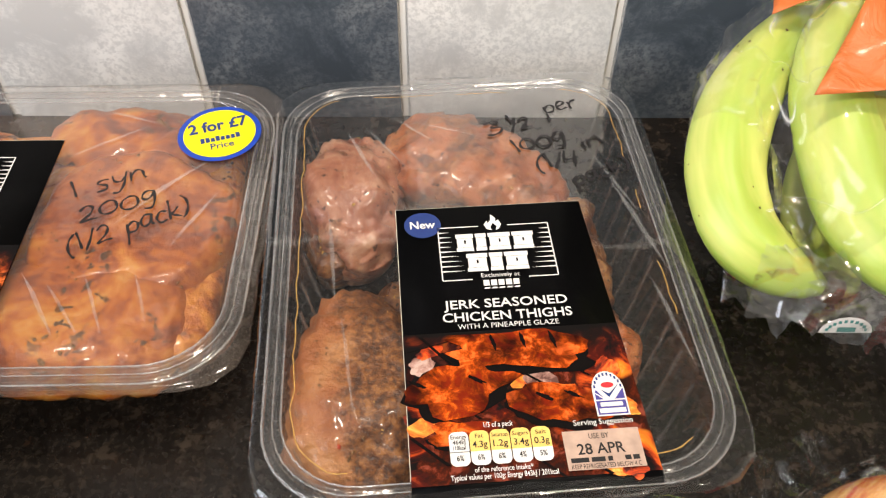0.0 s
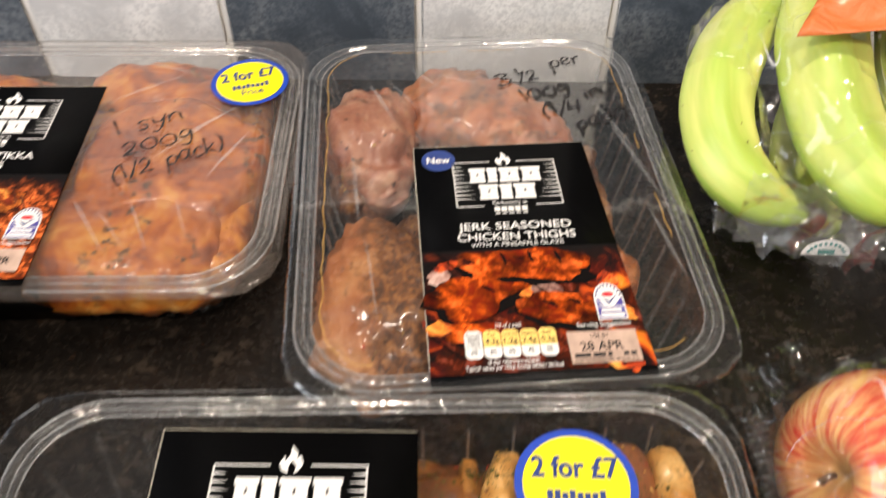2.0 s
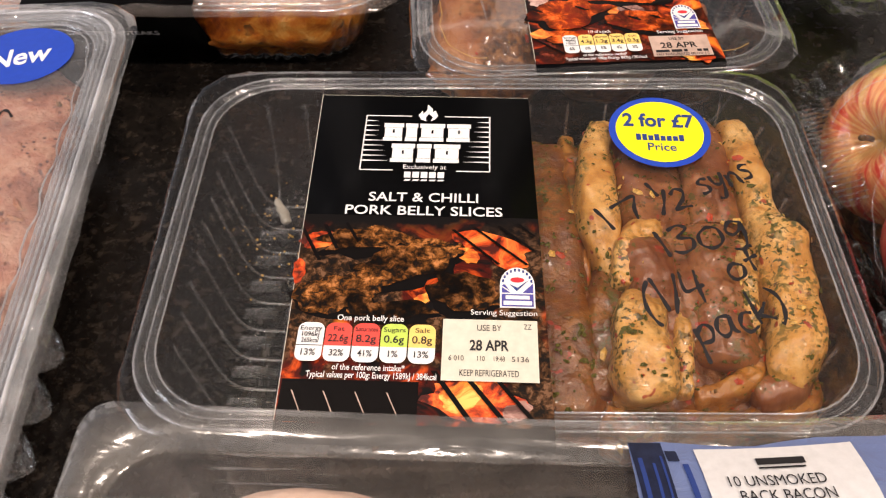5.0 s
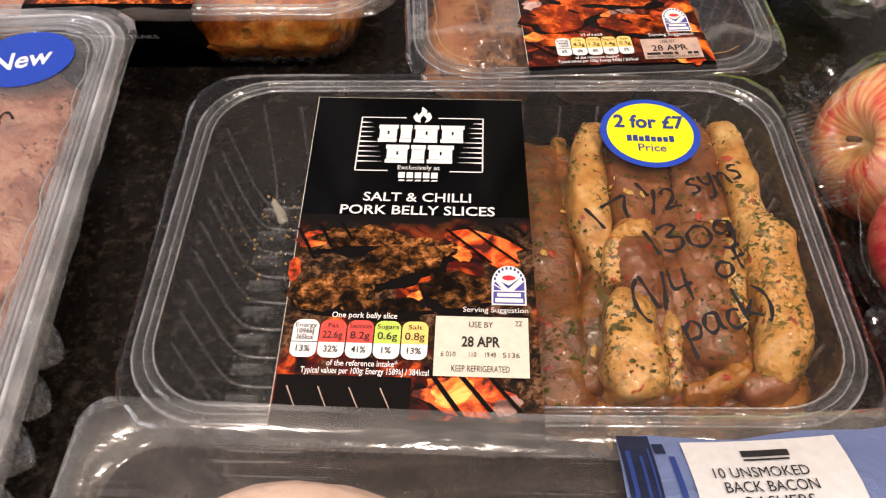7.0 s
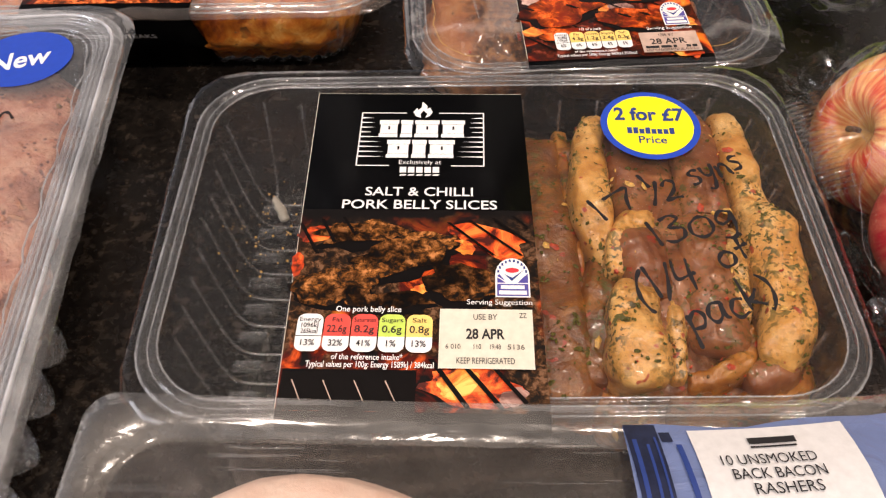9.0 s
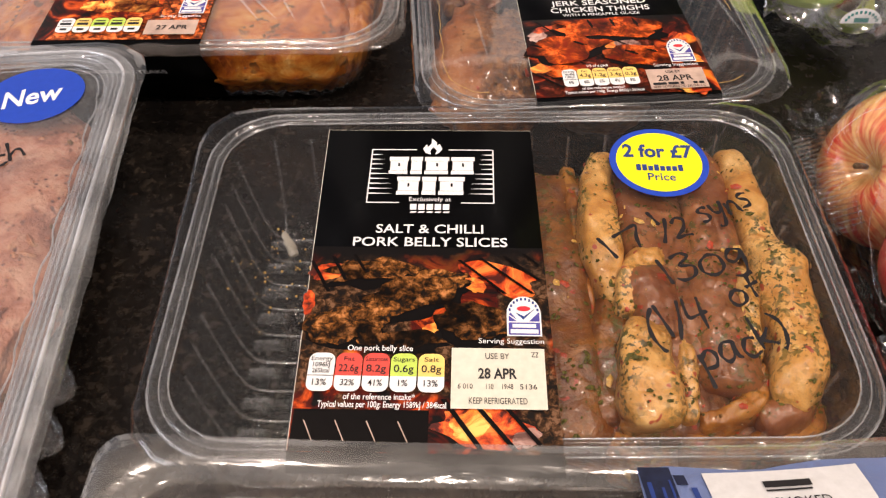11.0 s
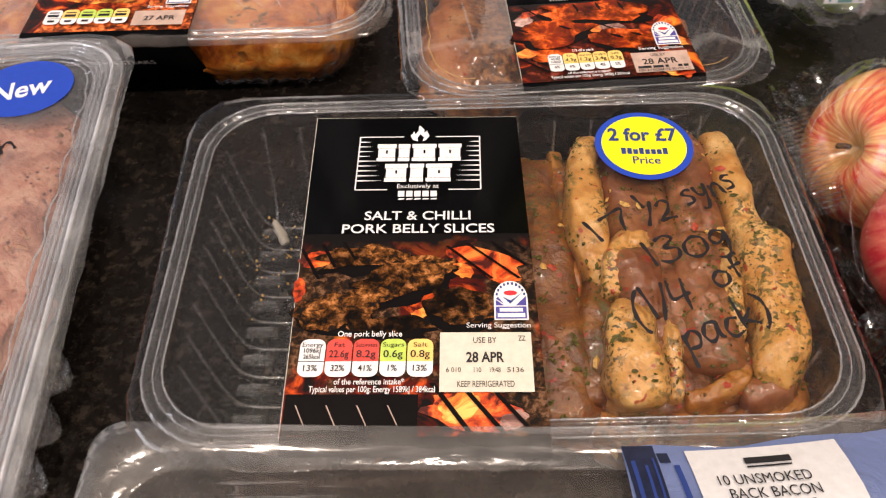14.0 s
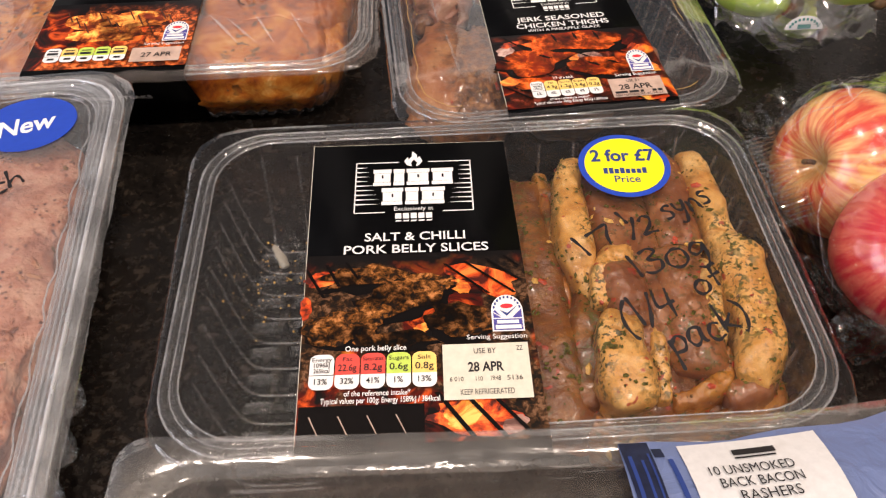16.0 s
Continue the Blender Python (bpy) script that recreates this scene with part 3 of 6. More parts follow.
GLYPHS = {
    "0": (0.62, "0.3,0.62 0.06,0.45 0.05,0.15 0.28,0 0.52,0.15 0.5,0.5 0.28,0.62"),
    "1": (0.3, "0.06,0.8 0.14,0.4 0.2,0"),
    "2": (0.62, "0.06,0.55 0.25,0.72 0.45,0.58 0.35,0.3 0.04,0.03 0.3,0.05 0.56,0.02"),
    "3": (0.6, "0.05,0.68 0.3,0.76 0.46,0.62 0.22,0.42 0.5,0.3 0.45,0.05 0.2,-0.02 0.03,0.08"),
    "4": (0.62, "0.1,0.75 0.05,0.32 0.3,0.3 0.55,0.33|0.46,0.7 0.4,0.35 0.38,-0.05"),
    "7": (0.6, "0.02,0.6 0.3,0.68 0.52,0.7 0.42,0.35 0.38,0"),
    "/": (0.4, "0.34,0.85 0.2,0.4 0.02,0"),
    "(": (0.32, "0.3,0.8 0.1,0.55 0.04,0.2 0.14,-0.12 0.24,-0.2"),
    ")": (0.32, "0.06,0.85 0.24,0.6 0.26,0.25 0.12,-0.08 0,-0.16"),
    "a": (0.56, "0.44,0.46 0.2,0.5 0.04,0.25 0.14,0.02 0.34,0.12 0.46,0.46 0.42,0.1 0.52,0"),
    "c": (0.46, "0.42,0.44 0.2,0.5 0.04,0.25 0.16,0.02 0.42,0.08"),
    "e": (0.48, "0.06,0.25 0.3,0.3 0.4,0.42 0.22,0.52 0.05,0.3 0.14,0.02 0.42,0.08"),
    "f": (0.42, "0.42,0.72 0.24,0.74 0.18,0.5 0.14,0|0.02,0.38 0.2,0.4 0.38,0.42"),
    "g": (0.54, "0.42,0.44 0.2,0.5 0.06,0.28 0.18,0.12 0.38,0.25 0.44,0.46 0.42,0 0.3,-0.32 0.06,-0.26"),
    "h": (0.54, "0.08,0.95 0.06,0.4 0.04,0|0.05,0.25 0.26,0.46 0.4,0.35 0.46,0"),
    "i": (0.22, "0.1,0.42 0.09,0.2 0.12,0|0.11,0.62 0.13,0.6"),
    "k": (0.5, "0.08,0.9 0.07,0.4 0.05,0|0.4,0.48 0.22,0.3 0.1,0.24 0.28,0.12 0.46,0.0"),
    "n": (0.52, "0.05,0.46 0.06,0.2 0.05,0|0.06,0.24 0.22,0.46 0.38,0.36 0.42,0.12 0.48,0"),
    "o": (0.52, "0.24,0.5 0.05,0.3 0.12,0.04 0.36,0.06 0.44,0.32 0.24,0.5"),
    "p": (0.54, "0.08,0.5 0.08,0.1 0.04,-0.4|0.08,0.36 0.3,0.52 0.46,0.36 0.36,0.1 0.1,0.1"),
    "r": (0.44, "0.06,0.48 0.07,0.2 0.05,0|0.07,0.26 0.2,0.44 0.4,0.46"),
    "s": (0.46, "0.4,0.46 0.2,0.5 0.08,0.38 0.32,0.22 0.3,0.04 0.04,0.02"),
    "y": (0.5, "0.05,0.48 0.1,0.2 0.28,0.12 0.4,0.3|0.44,0.5 0.36,0 0.2,-0.34 0.02,-0.3"),
}


def smooth_line(pts, steps=6):
    out = []
    n = len(pts)
    for i in range(n - 1):
        p0, p1, p2, p3 = pts[max(i - 1, 0)], pts[i], pts[i + 1], pts[min(i + 2, n - 1)]
        for k in range(steps):
            t = k / steps
            out.append(0.5 * (2 * p1 + (p2 - p0) * t + (2 * p0 - 5 * p1 + 4 * p2 - p3) * t * t + (3 * p1 - p0 - 3 * p2 + p3) * t * t * t))
    return out + [pts[-1]]


def handwriting(text, x0, y0, x1, y1, height, z, parent, pen=0.0006):
    """Marker strokes from (x0, y0) to (x1, y1) along the base of the line."""
    total = sum(GLYPHS[c][0] if c != " " else 0.4 for c in text)
    along = Vector((x1 - x0, y1 - y0, 0))
    k = along.length / total
    ax = along.normalized()
    up = Vector((-ax.y, ax.x, 0))
    bm = bmesh.new()
    at, lift = 0.0, 0.0
    for i, c in enumerate(text):
        if c == " ":
            at += 0.4
            continue
        wide, strokes = GLYPHS[c]
        wob = 0.06 * math.sin(i * 2.3)
        for stroke in strokes.split("|"):
            pts = []
            for pair in stroke.split():
                u, v = (float(s) for s in pair.split(","))
                pts.append(Vector((x0, y0, z)) + ax * ((at + u) * k + 0.12 * v * height) + up * ((v + wob) * height))
            line = smooth_line(pts)
            last = None
            for j, p in enumerate(line):
                d = (line[min(j + 1, len(line) - 1)] - line[max(j - 1, 0)]).normalized()
                s = Vector((-d.y, d.x, 0)) * pen * (0.85 + 0.25 * math.sin(j * 0.7 + i)) * (0.6 if j in (0, len(line) - 1) else 1)
                lift += 2e-7
                e = Vector((0, 0, lift))
                pair = bm.verts.new(p + s + e), bm.verts.new(p - s + e)
                if last:
                    bm.faces.new((last[0], last[1], pair[1], pair[0]))
                last = pair
        at += wide
    return part("handwriting", bm, MARKER, parent, "black marker handwriting on the film")


def lump(name, pts, radii, mat, parent, seed=0.0, rough=0.0016, power=2.4, rings=40, segs=28, scale=55, label="", broad=0.16, ridge=0.0, blunt=7, lumpy=0.0, press=0.0):
    """A piece of meat: a soft bar swept along points, with half widths and half heights, and an uneven skin."""
    P = [Vector(p) for p in pts]
    R = [Vector((a, b, 0)) for a, b in radii]
    line, rad = smooth_line(P, 12), smooth_line(R, 12)
    n = len(line)
    bm = bmesh.new()
    uvl = bm.loops.layers.uv.new("UVMap")
    loops = []
    for j in range(rings):
        f = j / (rings - 1)
        g = 0.5 - 0.5 * math.cos(math.pi * f)
        x = g * (n - 1)
        i = min(int(x), n - 2)
        c, r = line[i].lerp(line[i + 1], x - i), rad[i].lerp(rad[i + 1], x - i)
        d = (line[min(i + 2, n - 1)] - line[max(i - 1, 0)]).normalized()
        side = d.cross(Vector((0, 0, 1))).normalized()
        up = side.cross(d)
        end = math.sqrt(max(0.0, 1 - abs(2 * g - 1) ** blunt))
        loop = []
        fat = 1 + broad * noise.noise(c * 45 + Vector((seed * 3, 0, seed)))
        for s in range(segs):
            a = 2 * math.pi * s / segs
            ca, sa = math.cos(a), math.sin(a)
            q = (abs(ca) ** power + abs(sa) ** power) ** (-1 / power)
            p = c + (side * ca * r.x + up * sa * r.y) * q * max(end, 0.03) * fat * (1 + ridge * math.cos(5 * a))
            nv = (p - c).normalized()
            p = p + nv * rough * (noise.fractal(p * scale + Vector((seed, seed, 0)), 0.7, 2.1, 5) * 1.5)
            if lumpy:
                p = p + nv * lumpy * noise.fractal(p * 26 + Vector((seed * 7, 0, 0)), 0.9, 2.0, 3)
            if press and p.z > press:
                p.z = press + (p.z - press) * 0.15
            loop.append(bm.verts.new(p))
        loops.append(loop)
    for j in range(rings - 1):
        for s in range(segs):
            f = bm.faces.new((loops[j][s], loops[j][(s + 1) % segs], loops[j + 1][(s + 1) % segs], loops[j + 1][s]))
            for lp, (u, v) in zip(f.loops, ((j, s), (j, s + 1), (j + 1, s + 1), (j + 1, s))):
                lp[uvl].uv = (u / (rings - 1), v / segs)
    bm.faces.new(loops[0])
    bm.faces.new(loops[-1])
    return part(name, bm, mat, parent, label)


def flecks(obs, count, size, mat, parent, rng, name="herb_flecks", label="", clump=75, least=0.12):
    """Many small flakes lying on the upper sides of the given pieces."""
    tris = []
    for ob in obs:
        me = ob.data
        for p in me.polygons:
            if p.normal.z > 0.15 and len(p.vertices) == 4:
                tris.append((p.area, [me.vertices[i].co.copy() for i in p.vertices], p.normal.copy()))
    weights = np.cumsum([t[0] for t in tris])
    bm = bmesh.new()
    centre = [Vector((rng.uniform(-1, 1), rng.uniform(-1, 1), 0)) for _ in range(9)]
    made = 0
    while made < count:
        _, c, nrm = tris[int(np.searchsorted(weights, rng.random() * weights[-1]))]
        u, v = rng.random(), rng.random()
        p = c[0].lerp(c[1], u).lerp(c[3].lerp(c[2], u), v)
        if noise.noise(p * clump + Vector((count, 0, 0))) < rng.uniform(least, 0.5):
            continue
        t = nrm.orthogonal().normalized()
        b = nrm.cross(t)
        a0, s = rng.uniform(0, 6.3), size * (0.45 + 1.9 * rng.random() ** 3)
        long = rng.uniform(1.0, 2.4)
        vs = []
        for k in range(5):
            a = 2 * math.pi * k / 5 + rng.uniform(-0.3, 0.3)
            x, y = math.cos(a) * s * long, math.sin(a) * s
            vs.append(bm.verts.new(p + nrm * (0.0004 + rng.uniform(0, 0.0003)) + t * (x * math.cos(a0) - y * math.sin(a0)) + b * (x * math.sin(a0) + y * math.cos(a0))))
        top = bm.verts.new(p + nrm * (0.0008 + s * 0.3))
        for k in range(5):
            bm.faces.new((vs[k], vs[(k + 1) % 5], top))
        made += 1
    ob = part(name, bm, mat, parent, label, smooth=False)
    return tagged(ob, kind="stuff")


# ---------------------------------------------------------------- the room
def setting(name, bm, mat, label, category):
    return tagged(finish(name, bm, mat, None, "", False), label, category, "", "structure")


WALL_Y = 0.248
setting("worktop", box_bm(-1.6, -0.37, -0.038, 1.6, WALL_Y + 0.012, 0.0, 0.003), COUNTER, "black stone-effect laminate kitchen worktop with brown mottling", "worktop")
setting("wall_north", box_bm(-1.8, WALL_Y + 0.0012, -0.9, 1.8, WALL_Y + 0.12, 0.2), GROUT, "white grouted kitchen wall behind the tiles", "wall")
# Out of view; its dark colour is added to keep the film reflections dim.
setting("wall_upper", box_bm(-1.8, WALL_Y + 0.002, 0.2, 1.8, WALL_Y + 0.12, 1.5), SLATE, "plain unseen wall above the tiles, made dark grey to dim reflections", "wall")
setting("wall_south", box_bm(-1.8, -2.5, -0.9, 1.8, -2.4, 1.5), PAINT, "plain cream painted kitchen wall", "wall")
setting("wall_east", box_bm(1.8, -2.5, -0.9, 1.9, WALL_Y + 0.12, 1.5), PAINT, "plain cream painted kitchen wall", "wall")
setting("floor", box_bm(-1.9, -2.5, -1.0, 1.9, WALL_Y + 0.12, -0.9), FLOORING, "plain grey vinyl kitchen floor", "floor")
setting("ceiling", box_bm(-1.9, -2.5, 1.5, 1.9, WALL_Y + 0.12, 1.6), CEILING, "plain white painted ceiling", "ceiling")
wall_w = setting("wall_west", box_bm(-1.9, -2.5, -0.9, -1.8, -1.6, 1.5), PAINT, "plain cream painted kitchen wall with a window opening", "wall")
for y0, z0, y1, z1 in ((-1.6, -0.9, -0.2, 0.2), (-1.6, 1.3, -0.2, 1.5), (-0.2, -0.9, WALL_Y + 0.12, 1.5)):
    part("wall_section", box_bm(-1.9, y0, z0, -1.8, y1, z1), PAINT, wall_w, smooth=False)
cab = setting("base_units", box_bm(-1.6, -0.33, -0.9, 1.6, WALL_Y + 0.008, -0.04), PAINT, "plain cream base units under the worktop", "cabinet")
for sx, sy in ((-0.4, 0.06), (0.3, 0.04), (-0.1, -0.9), (0.8, -0.8)):
    ring = bmesh.new()
    bmesh.ops.create_cone(ring, cap_ends=False, segments=32, radius1=0.058, radius2=0.048, depth=0.014)
    bmesh.ops.translate(ring, verts=ring.verts, vec=(sx, sy, 1.492))
    tagged(finish("spotlight_ring", ring, CEILING), "white recessed ceiling spotlight ring", "ceiling light", "ceiling spotlights")

# ---------------------------------------------------------------- food trays
Z = 0.0495
UP = 0.0003


def sleeve(th, x0, x1, y_top, y_front, h, mat, reach=0.0, back=0.0, name="label"):
    """A printed card band lying on the film, bent over the front rim; reach: how far it goes down the front, back: and inwards."""
    rows = [(y_top, h + UP), (y_top - (y_top - y_front) * 0.5, h + UP), (y_front + 0.004, h + UP), (y_front + 0.0012, h + UP - 0.0004), (y_front - 0.0008, h - 0.0022)]
    if reach:
        rows += [(y_front - 0.0004, h - 0.006), (y_front + back * 0.5, h - reach * 0.55), (y_front + back, h - reach)]
    bm = bmesh.new()
    last = None
    for y, z in rows:
        now = [bm.verts.new((x0 + (x1 - x0) * k / 4, y, z)) for k in range(5)]
        if last:
            for k in range(4):
                bm.faces.new((last[k], last[k + 1], now[k + 1], now[k]))
        last = now
    ob = part(name, bm, mat, th, "black printed card label band")
    part("card_edge", quads([rect(x0 - 0.00022, y_front + 0.005, x0 + 0.00005, y_top + 0.0002), rect(x0 + 0.00005, y_top - 0.00004, x1, y_top + 0.00018)], h + UP - 0.00005), CREAM, ob, "pale cut edge of the card")
    sol = ob.modifiers.new("card", "SOLIDIFY")
    sol.thickness, sol.offset = 0.00025, -1
    return ob


def picture(lab, x0, x1, y0, y1, h, mat, name="printed_picture"):
    bm = bmesh.new()
    uvl = bm.loops.layers.uv.new("UVMap")
    n = 4
    for j in range(n):
        ya, yb = y0 + (y1 - y0) * j / n, y0 + (y1 - y0) * (j + 1) / n
        f = bm.faces.new([bm.verts.new(p) for p in ((x0, ya, h), (x1, ya, h), (x1, yb, h), (x0, yb, h))])
        for lp, (u, v) in zip(f.loops, ((0, j / n), (1, j / n), (1, (j + 1) / n), (0, (j + 1) / n))):
            lp[uvl].uv = (u, v)
    return part(name, bm, mat, lab)


def emblem(lab, cx, cy, k, z):
    """The grill emblem and the maker's mark, as plain shapes: a frame of rules, two rows of blocks, a flame, small bars."""
    mm = 0.001 * k
    r = []
    for s in (-1, 1):
        r.append(rect(cx + s * 22.6 * mm - 0.25 * mm, cy - 28 * mm, cx + s * 22.6 * mm + 0.25 * mm, cy))
        r.append(rect(cx + min(s * 6, s * 22.6) * mm, cy - 0.5 * mm, cx + max(s * 6, s * 22.6) * mm, cy))
        r.append(rect(cx + min(s * 11, s * 22.6) * mm, cy - 28.2 * mm, cx + max(s * 11, s * 22.6) * mm, cy - 27.7 * mm))
        for i in range(9):
            y = cy - (3 + i * 2.55) * mm
            tip = 17.4 if i < 4 else 14.2 if i < 8 else 12.5
            ext = (0.6, 0, -0.5, 0.4, 0, 0.8, 0, -0.6, 0.5)[i]
            xa, xb = s * (tip + ext) * mm, s * 22.6 * mm
            r.append([(cx + xa, y), (cx + xb, y + 0.38 * mm), (cx + xb, y - 0.38 * mm)])
    part("emblem_frame", quads(r, z), WHITE, lab, smooth=False)
    blocks, cuts = [], []
    for y, h2, xs in ((-4.2, 9.2, ((-15.8, -8.6), (-7.9, -3.4), (-2.7, 6.4), (7.1, 15.8))), (-14.8, 9.2, ((-12.4, -4.0), (-3.3, 2.0), (2.7, 12.2)))):
        for xa, xb in xs:
            m = (xb - xa) * 0.06
            blocks = [rect(cx + xa * mm, cy + (y - 2.2) * mm, cx + xb * mm, cy + y * mm), rect(cx + (xa + m) * mm, cy + (y - h2 + 2.0) * mm, cx + (xb - m) * mm, cy + (y - 2.3) * mm), rect(cx + xa * mm, cy + (y - h2) * mm, cx + (xb - m * 0.7) * mm, cy + (y - h2 + 1.9) * mm)]
            part("emblem_block", quads(blocks, z), WHITE, lab, smooth=False)
            if xb - xa > 6:
                cuts.append(rect(cx + (xa + xb) / 2 * mm - 0.3 * mm, cy + (y - 5.2) * mm, cx + (xa + xb) / 2 * mm + 0.4 * mm, cy + (y - 3.4) * mm))
    part("emblem_shadow", quads(cuts, z + 0.0001), BLACK, lab, smooth=False)
    fl = [(-2.6, 0.2), (-3.6, 2.6), (-2.2, 5.0), (-1.9, 3.4), (-0.6, 5.2), (-0.4, 8.4), (1.6, 6.0), (1.5, 4.3), (2.6, 5.2), (3.6, 2.4), (2.4, 0.2), (1.0, -0.6), (1.6, 1.6), (0.2, 3.4), (-0.9, 1.4), (-0.6, -0.6)]
    part("emblem_flame", flat([(cx + x * mm, cy + (y - 2.2) * mm) for x, y in fl], z), WHITE, lab, smooth=False)
    words("Exclusively at", cx, cy - 27.2 * mm, z, lab, WHITE, 15 * mm, 3.0 * mm)
    bars = [rect(cx + (-7.0 + i * 2.9) * mm, cy - 31.4 * mm, cx + (-4.7 + i * 2.9) * mm, cy - 28.6 * mm) for i in range(5)]
    bars += [[(cx + (-7.0 + i * 2.9) * mm, cy - 32.9 * mm), (cx + (-5.0 + i * 2.9) * mm, cy - 32.9 * mm), (cx + (-4.5 + i * 2.9) * mm, cy - 32.2 * mm), (cx + (-6.5 + i * 2.9) * mm, cy - 32.2 * mm)] for i in range(5)]
    part("maker_bar", quads(bars, z), WHITE, lab, smooth=False)


def assurance_mark(lab, x0, x1, y0, y1, z):
    """An arched quality mark in plain coloured shapes."""
    w, h = x1 - x0, y1 - y0
    cx = (x0 + x1) / 2

    def arch(m):
        pts = [(x0 + m, y0 + m), (x1 - m, y0 + m)]
        for i in range(13):
            a = math.pi * i / 12
            pts.append((cx + (w / 2 - m) * math.cos(a), y0 + h * 0.55 + (h * 0.45 - m) * math.sin(a)))
        return pts

    part("mark_base", flat(arch(0), z), WHITE, lab, smooth=False)
    part("mark_band", quads([rect(x0 + w * 0.05, y0 + h * 0.03, x1 - w * 0.05, y0 + h * 0.33)], z + 0.0001), PURPLE, lab, smooth=False)
    bars = [rect(x0 + w * 0.16, y0 + h * 0.2, x1 - w * 0.16, y0 + h * 0.29), rect(x0 + w * 0.1, y0 + h * 0.06, x1 - w * 0.1, y0 + h * 0.16)]
    part("mark_bars", quads(bars, z + 0.0002), WHITE, lab, smooth=False)
    flag = [[(x0 + w * 0.06, y0 + h * 0.36), (x0 + w * 0.3, y0 + h * 0.36), (x0 + w * 0.06, y0 + h * 0.5)], [(x0 + w * 0.06, y0 + h * 0.53), (x0 + w * 0.3, y0 + h * 0.4), (x0 + w * 0.12, y0 + h * 0.58)], [(x1 - w * 0.05, y0 + h * 0.36), (x1 - w * 0.36, y0 + h * 0.36), (x1 - w * 0.05, y0 + h * 0.6)]]
    part("mark_flag", quads(flag, z + 0.0001), PURPLE, lab, smooth=False)
    part("mark_disc", flat(ellipse(cx, y0 + h * 0.68, w * 0.2, h * 0.065), z + 0.0001), LOGO_RED, lab, smooth=False)
    part("mark_tick", quads([[(cx - w * 0.24, y0 + h * 0.58), (cx - w * 0.02, y0 + h * 0.4), (cx + w * 0.36, y0 + h * 0.7), (cx, y0 + h * 0.48)]], z + 0.0002), NAVY, lab, smooth=False)
    rim = [rect(cx + w * 0.42 * math.cos(a) - w * 0.03, y0 + h * 0.56 + h * 0.37 * math.sin(a) - h * 0.035, cx + w * 0.42 * math.cos(a) + w * 0.03, y0 + h * 0.56 + h * 0.37 * math.sin(a) + h * 0.035) for a in [math.pi * (0.08 + 0.84 * i / 9) for i in range(10)]]
    part("mark_dashes", quads(rim, z + 0.0001), NAVY, lab, smooth=False)


def pill(x0, x1, y0, y1, n=8):
    r = (x1 - x0) * 0.32
    pts = []
    for cx, cy, a0 in ((x1 - r, y1 - r, 0), (x0 + r, y1 - r, 90), (x0 + r, y0 + r, 180), (x1 - r, y0 + r, 270)):
        for i in range(n):
            a = radians(a0 + 90 * i / (n - 1))
            pts.append((cx + r * math.cos(a), cy + r * math.sin(a)))
    return pts


def nutrition(lab, x0, x1, y0, y1, z, cols, small=True):
    """Five coloured lozenges of a nutrition panel."""
    step = (x1 - x0) / 5
    h = y1 - y0
    for i, (head, value, share, mat) in enumerate(cols):
        xa, xb = x0 + step * i, x0 + step * (i + 1) - step * 0.05
        cx = (xa + xb) / 2
        part("nutrition_lozenge", flat(pill(xa, xb, y0, y1), z), WHITE, lab, smooth=False)
        if mat:
            pts = [p for p in pill(xa, xb, y0, y1) if p[1] > y0 + h * 0.4]
            half = [(xb, y0 + h * 0.4)] + pts + [(xa, y0 + h * 0.4)]
            part("nutrition_colour", flat(half, z + 0.0001), mat, lab, smooth=False)
        else:
            part("nutrition_line", quads([rect(xa, y0 + h * 0.39, xb, y0 + h * 0.41)], z + 0.0001), INK, lab, smooth=False)
        if value:
            words(head, cx, y0 + h * 0.78, z + 0.0003, lab, INK, min(step * 0.8, step * 0.13 * len(head)), h * 0.17)
            lines = value.split("|")
            for j, v in enumerate(lines):
                words(v, cx, y0 + h * (0.5 if len(lines) == 1 else 0.62 - 0.16 * j), z + 0.0003, lab, INK, step * (0.72 if len(lines) == 1 else 0.62), h * (0.27 if len(lines) == 1 else 0.17), bold=0.01)
            words(share, cx, y0 + h * 0.14, z + 0.0003, lab, INK, step * 0.17 * len(share), h * 0.23, bold=0.01)
        else:
            part("nutrition_bars", quads([rect(cx - step * 0.3, y0 + h * 0.75, cx + step * 0.3, y0 + h * 0.82), rect(cx - step * 0.33, y0 + h * 0.5, cx + step * 0.33, y0 + h * 0.66), rect(cx - step * 0.2, y0 + h * 0.14, cx + step * 0.2, y0 + h * 0.27)], z + 0.0002), INK, lab, smooth=False)


def blob_print(lab, cx, cy, rx, ry, z, mat, rng, name, rot=0.0, edge=0.25):
    pts = []
    for i, (x, y) in enumerate(ellipse(0, 0, rx, ry, 30)):
        k = 1 + edge * noise.noise(Vector((math.cos(i * 0.209) * 2 + cx * 300, math.sin(i * 0.209) * 2 + cy * 300, 1)))
        c, s = math.cos(radians(rot)), math.sin(radians(rot))
        pts.append((cx + (x * c - y * s) * k, cy + (x * s + y * c) * k))
    COUNT[0] += 1
    part(name, flat(pts, z + 0.000012 * (COUNT[0] % 12)), mat, lab, smooth=False)


COUNT = [0]


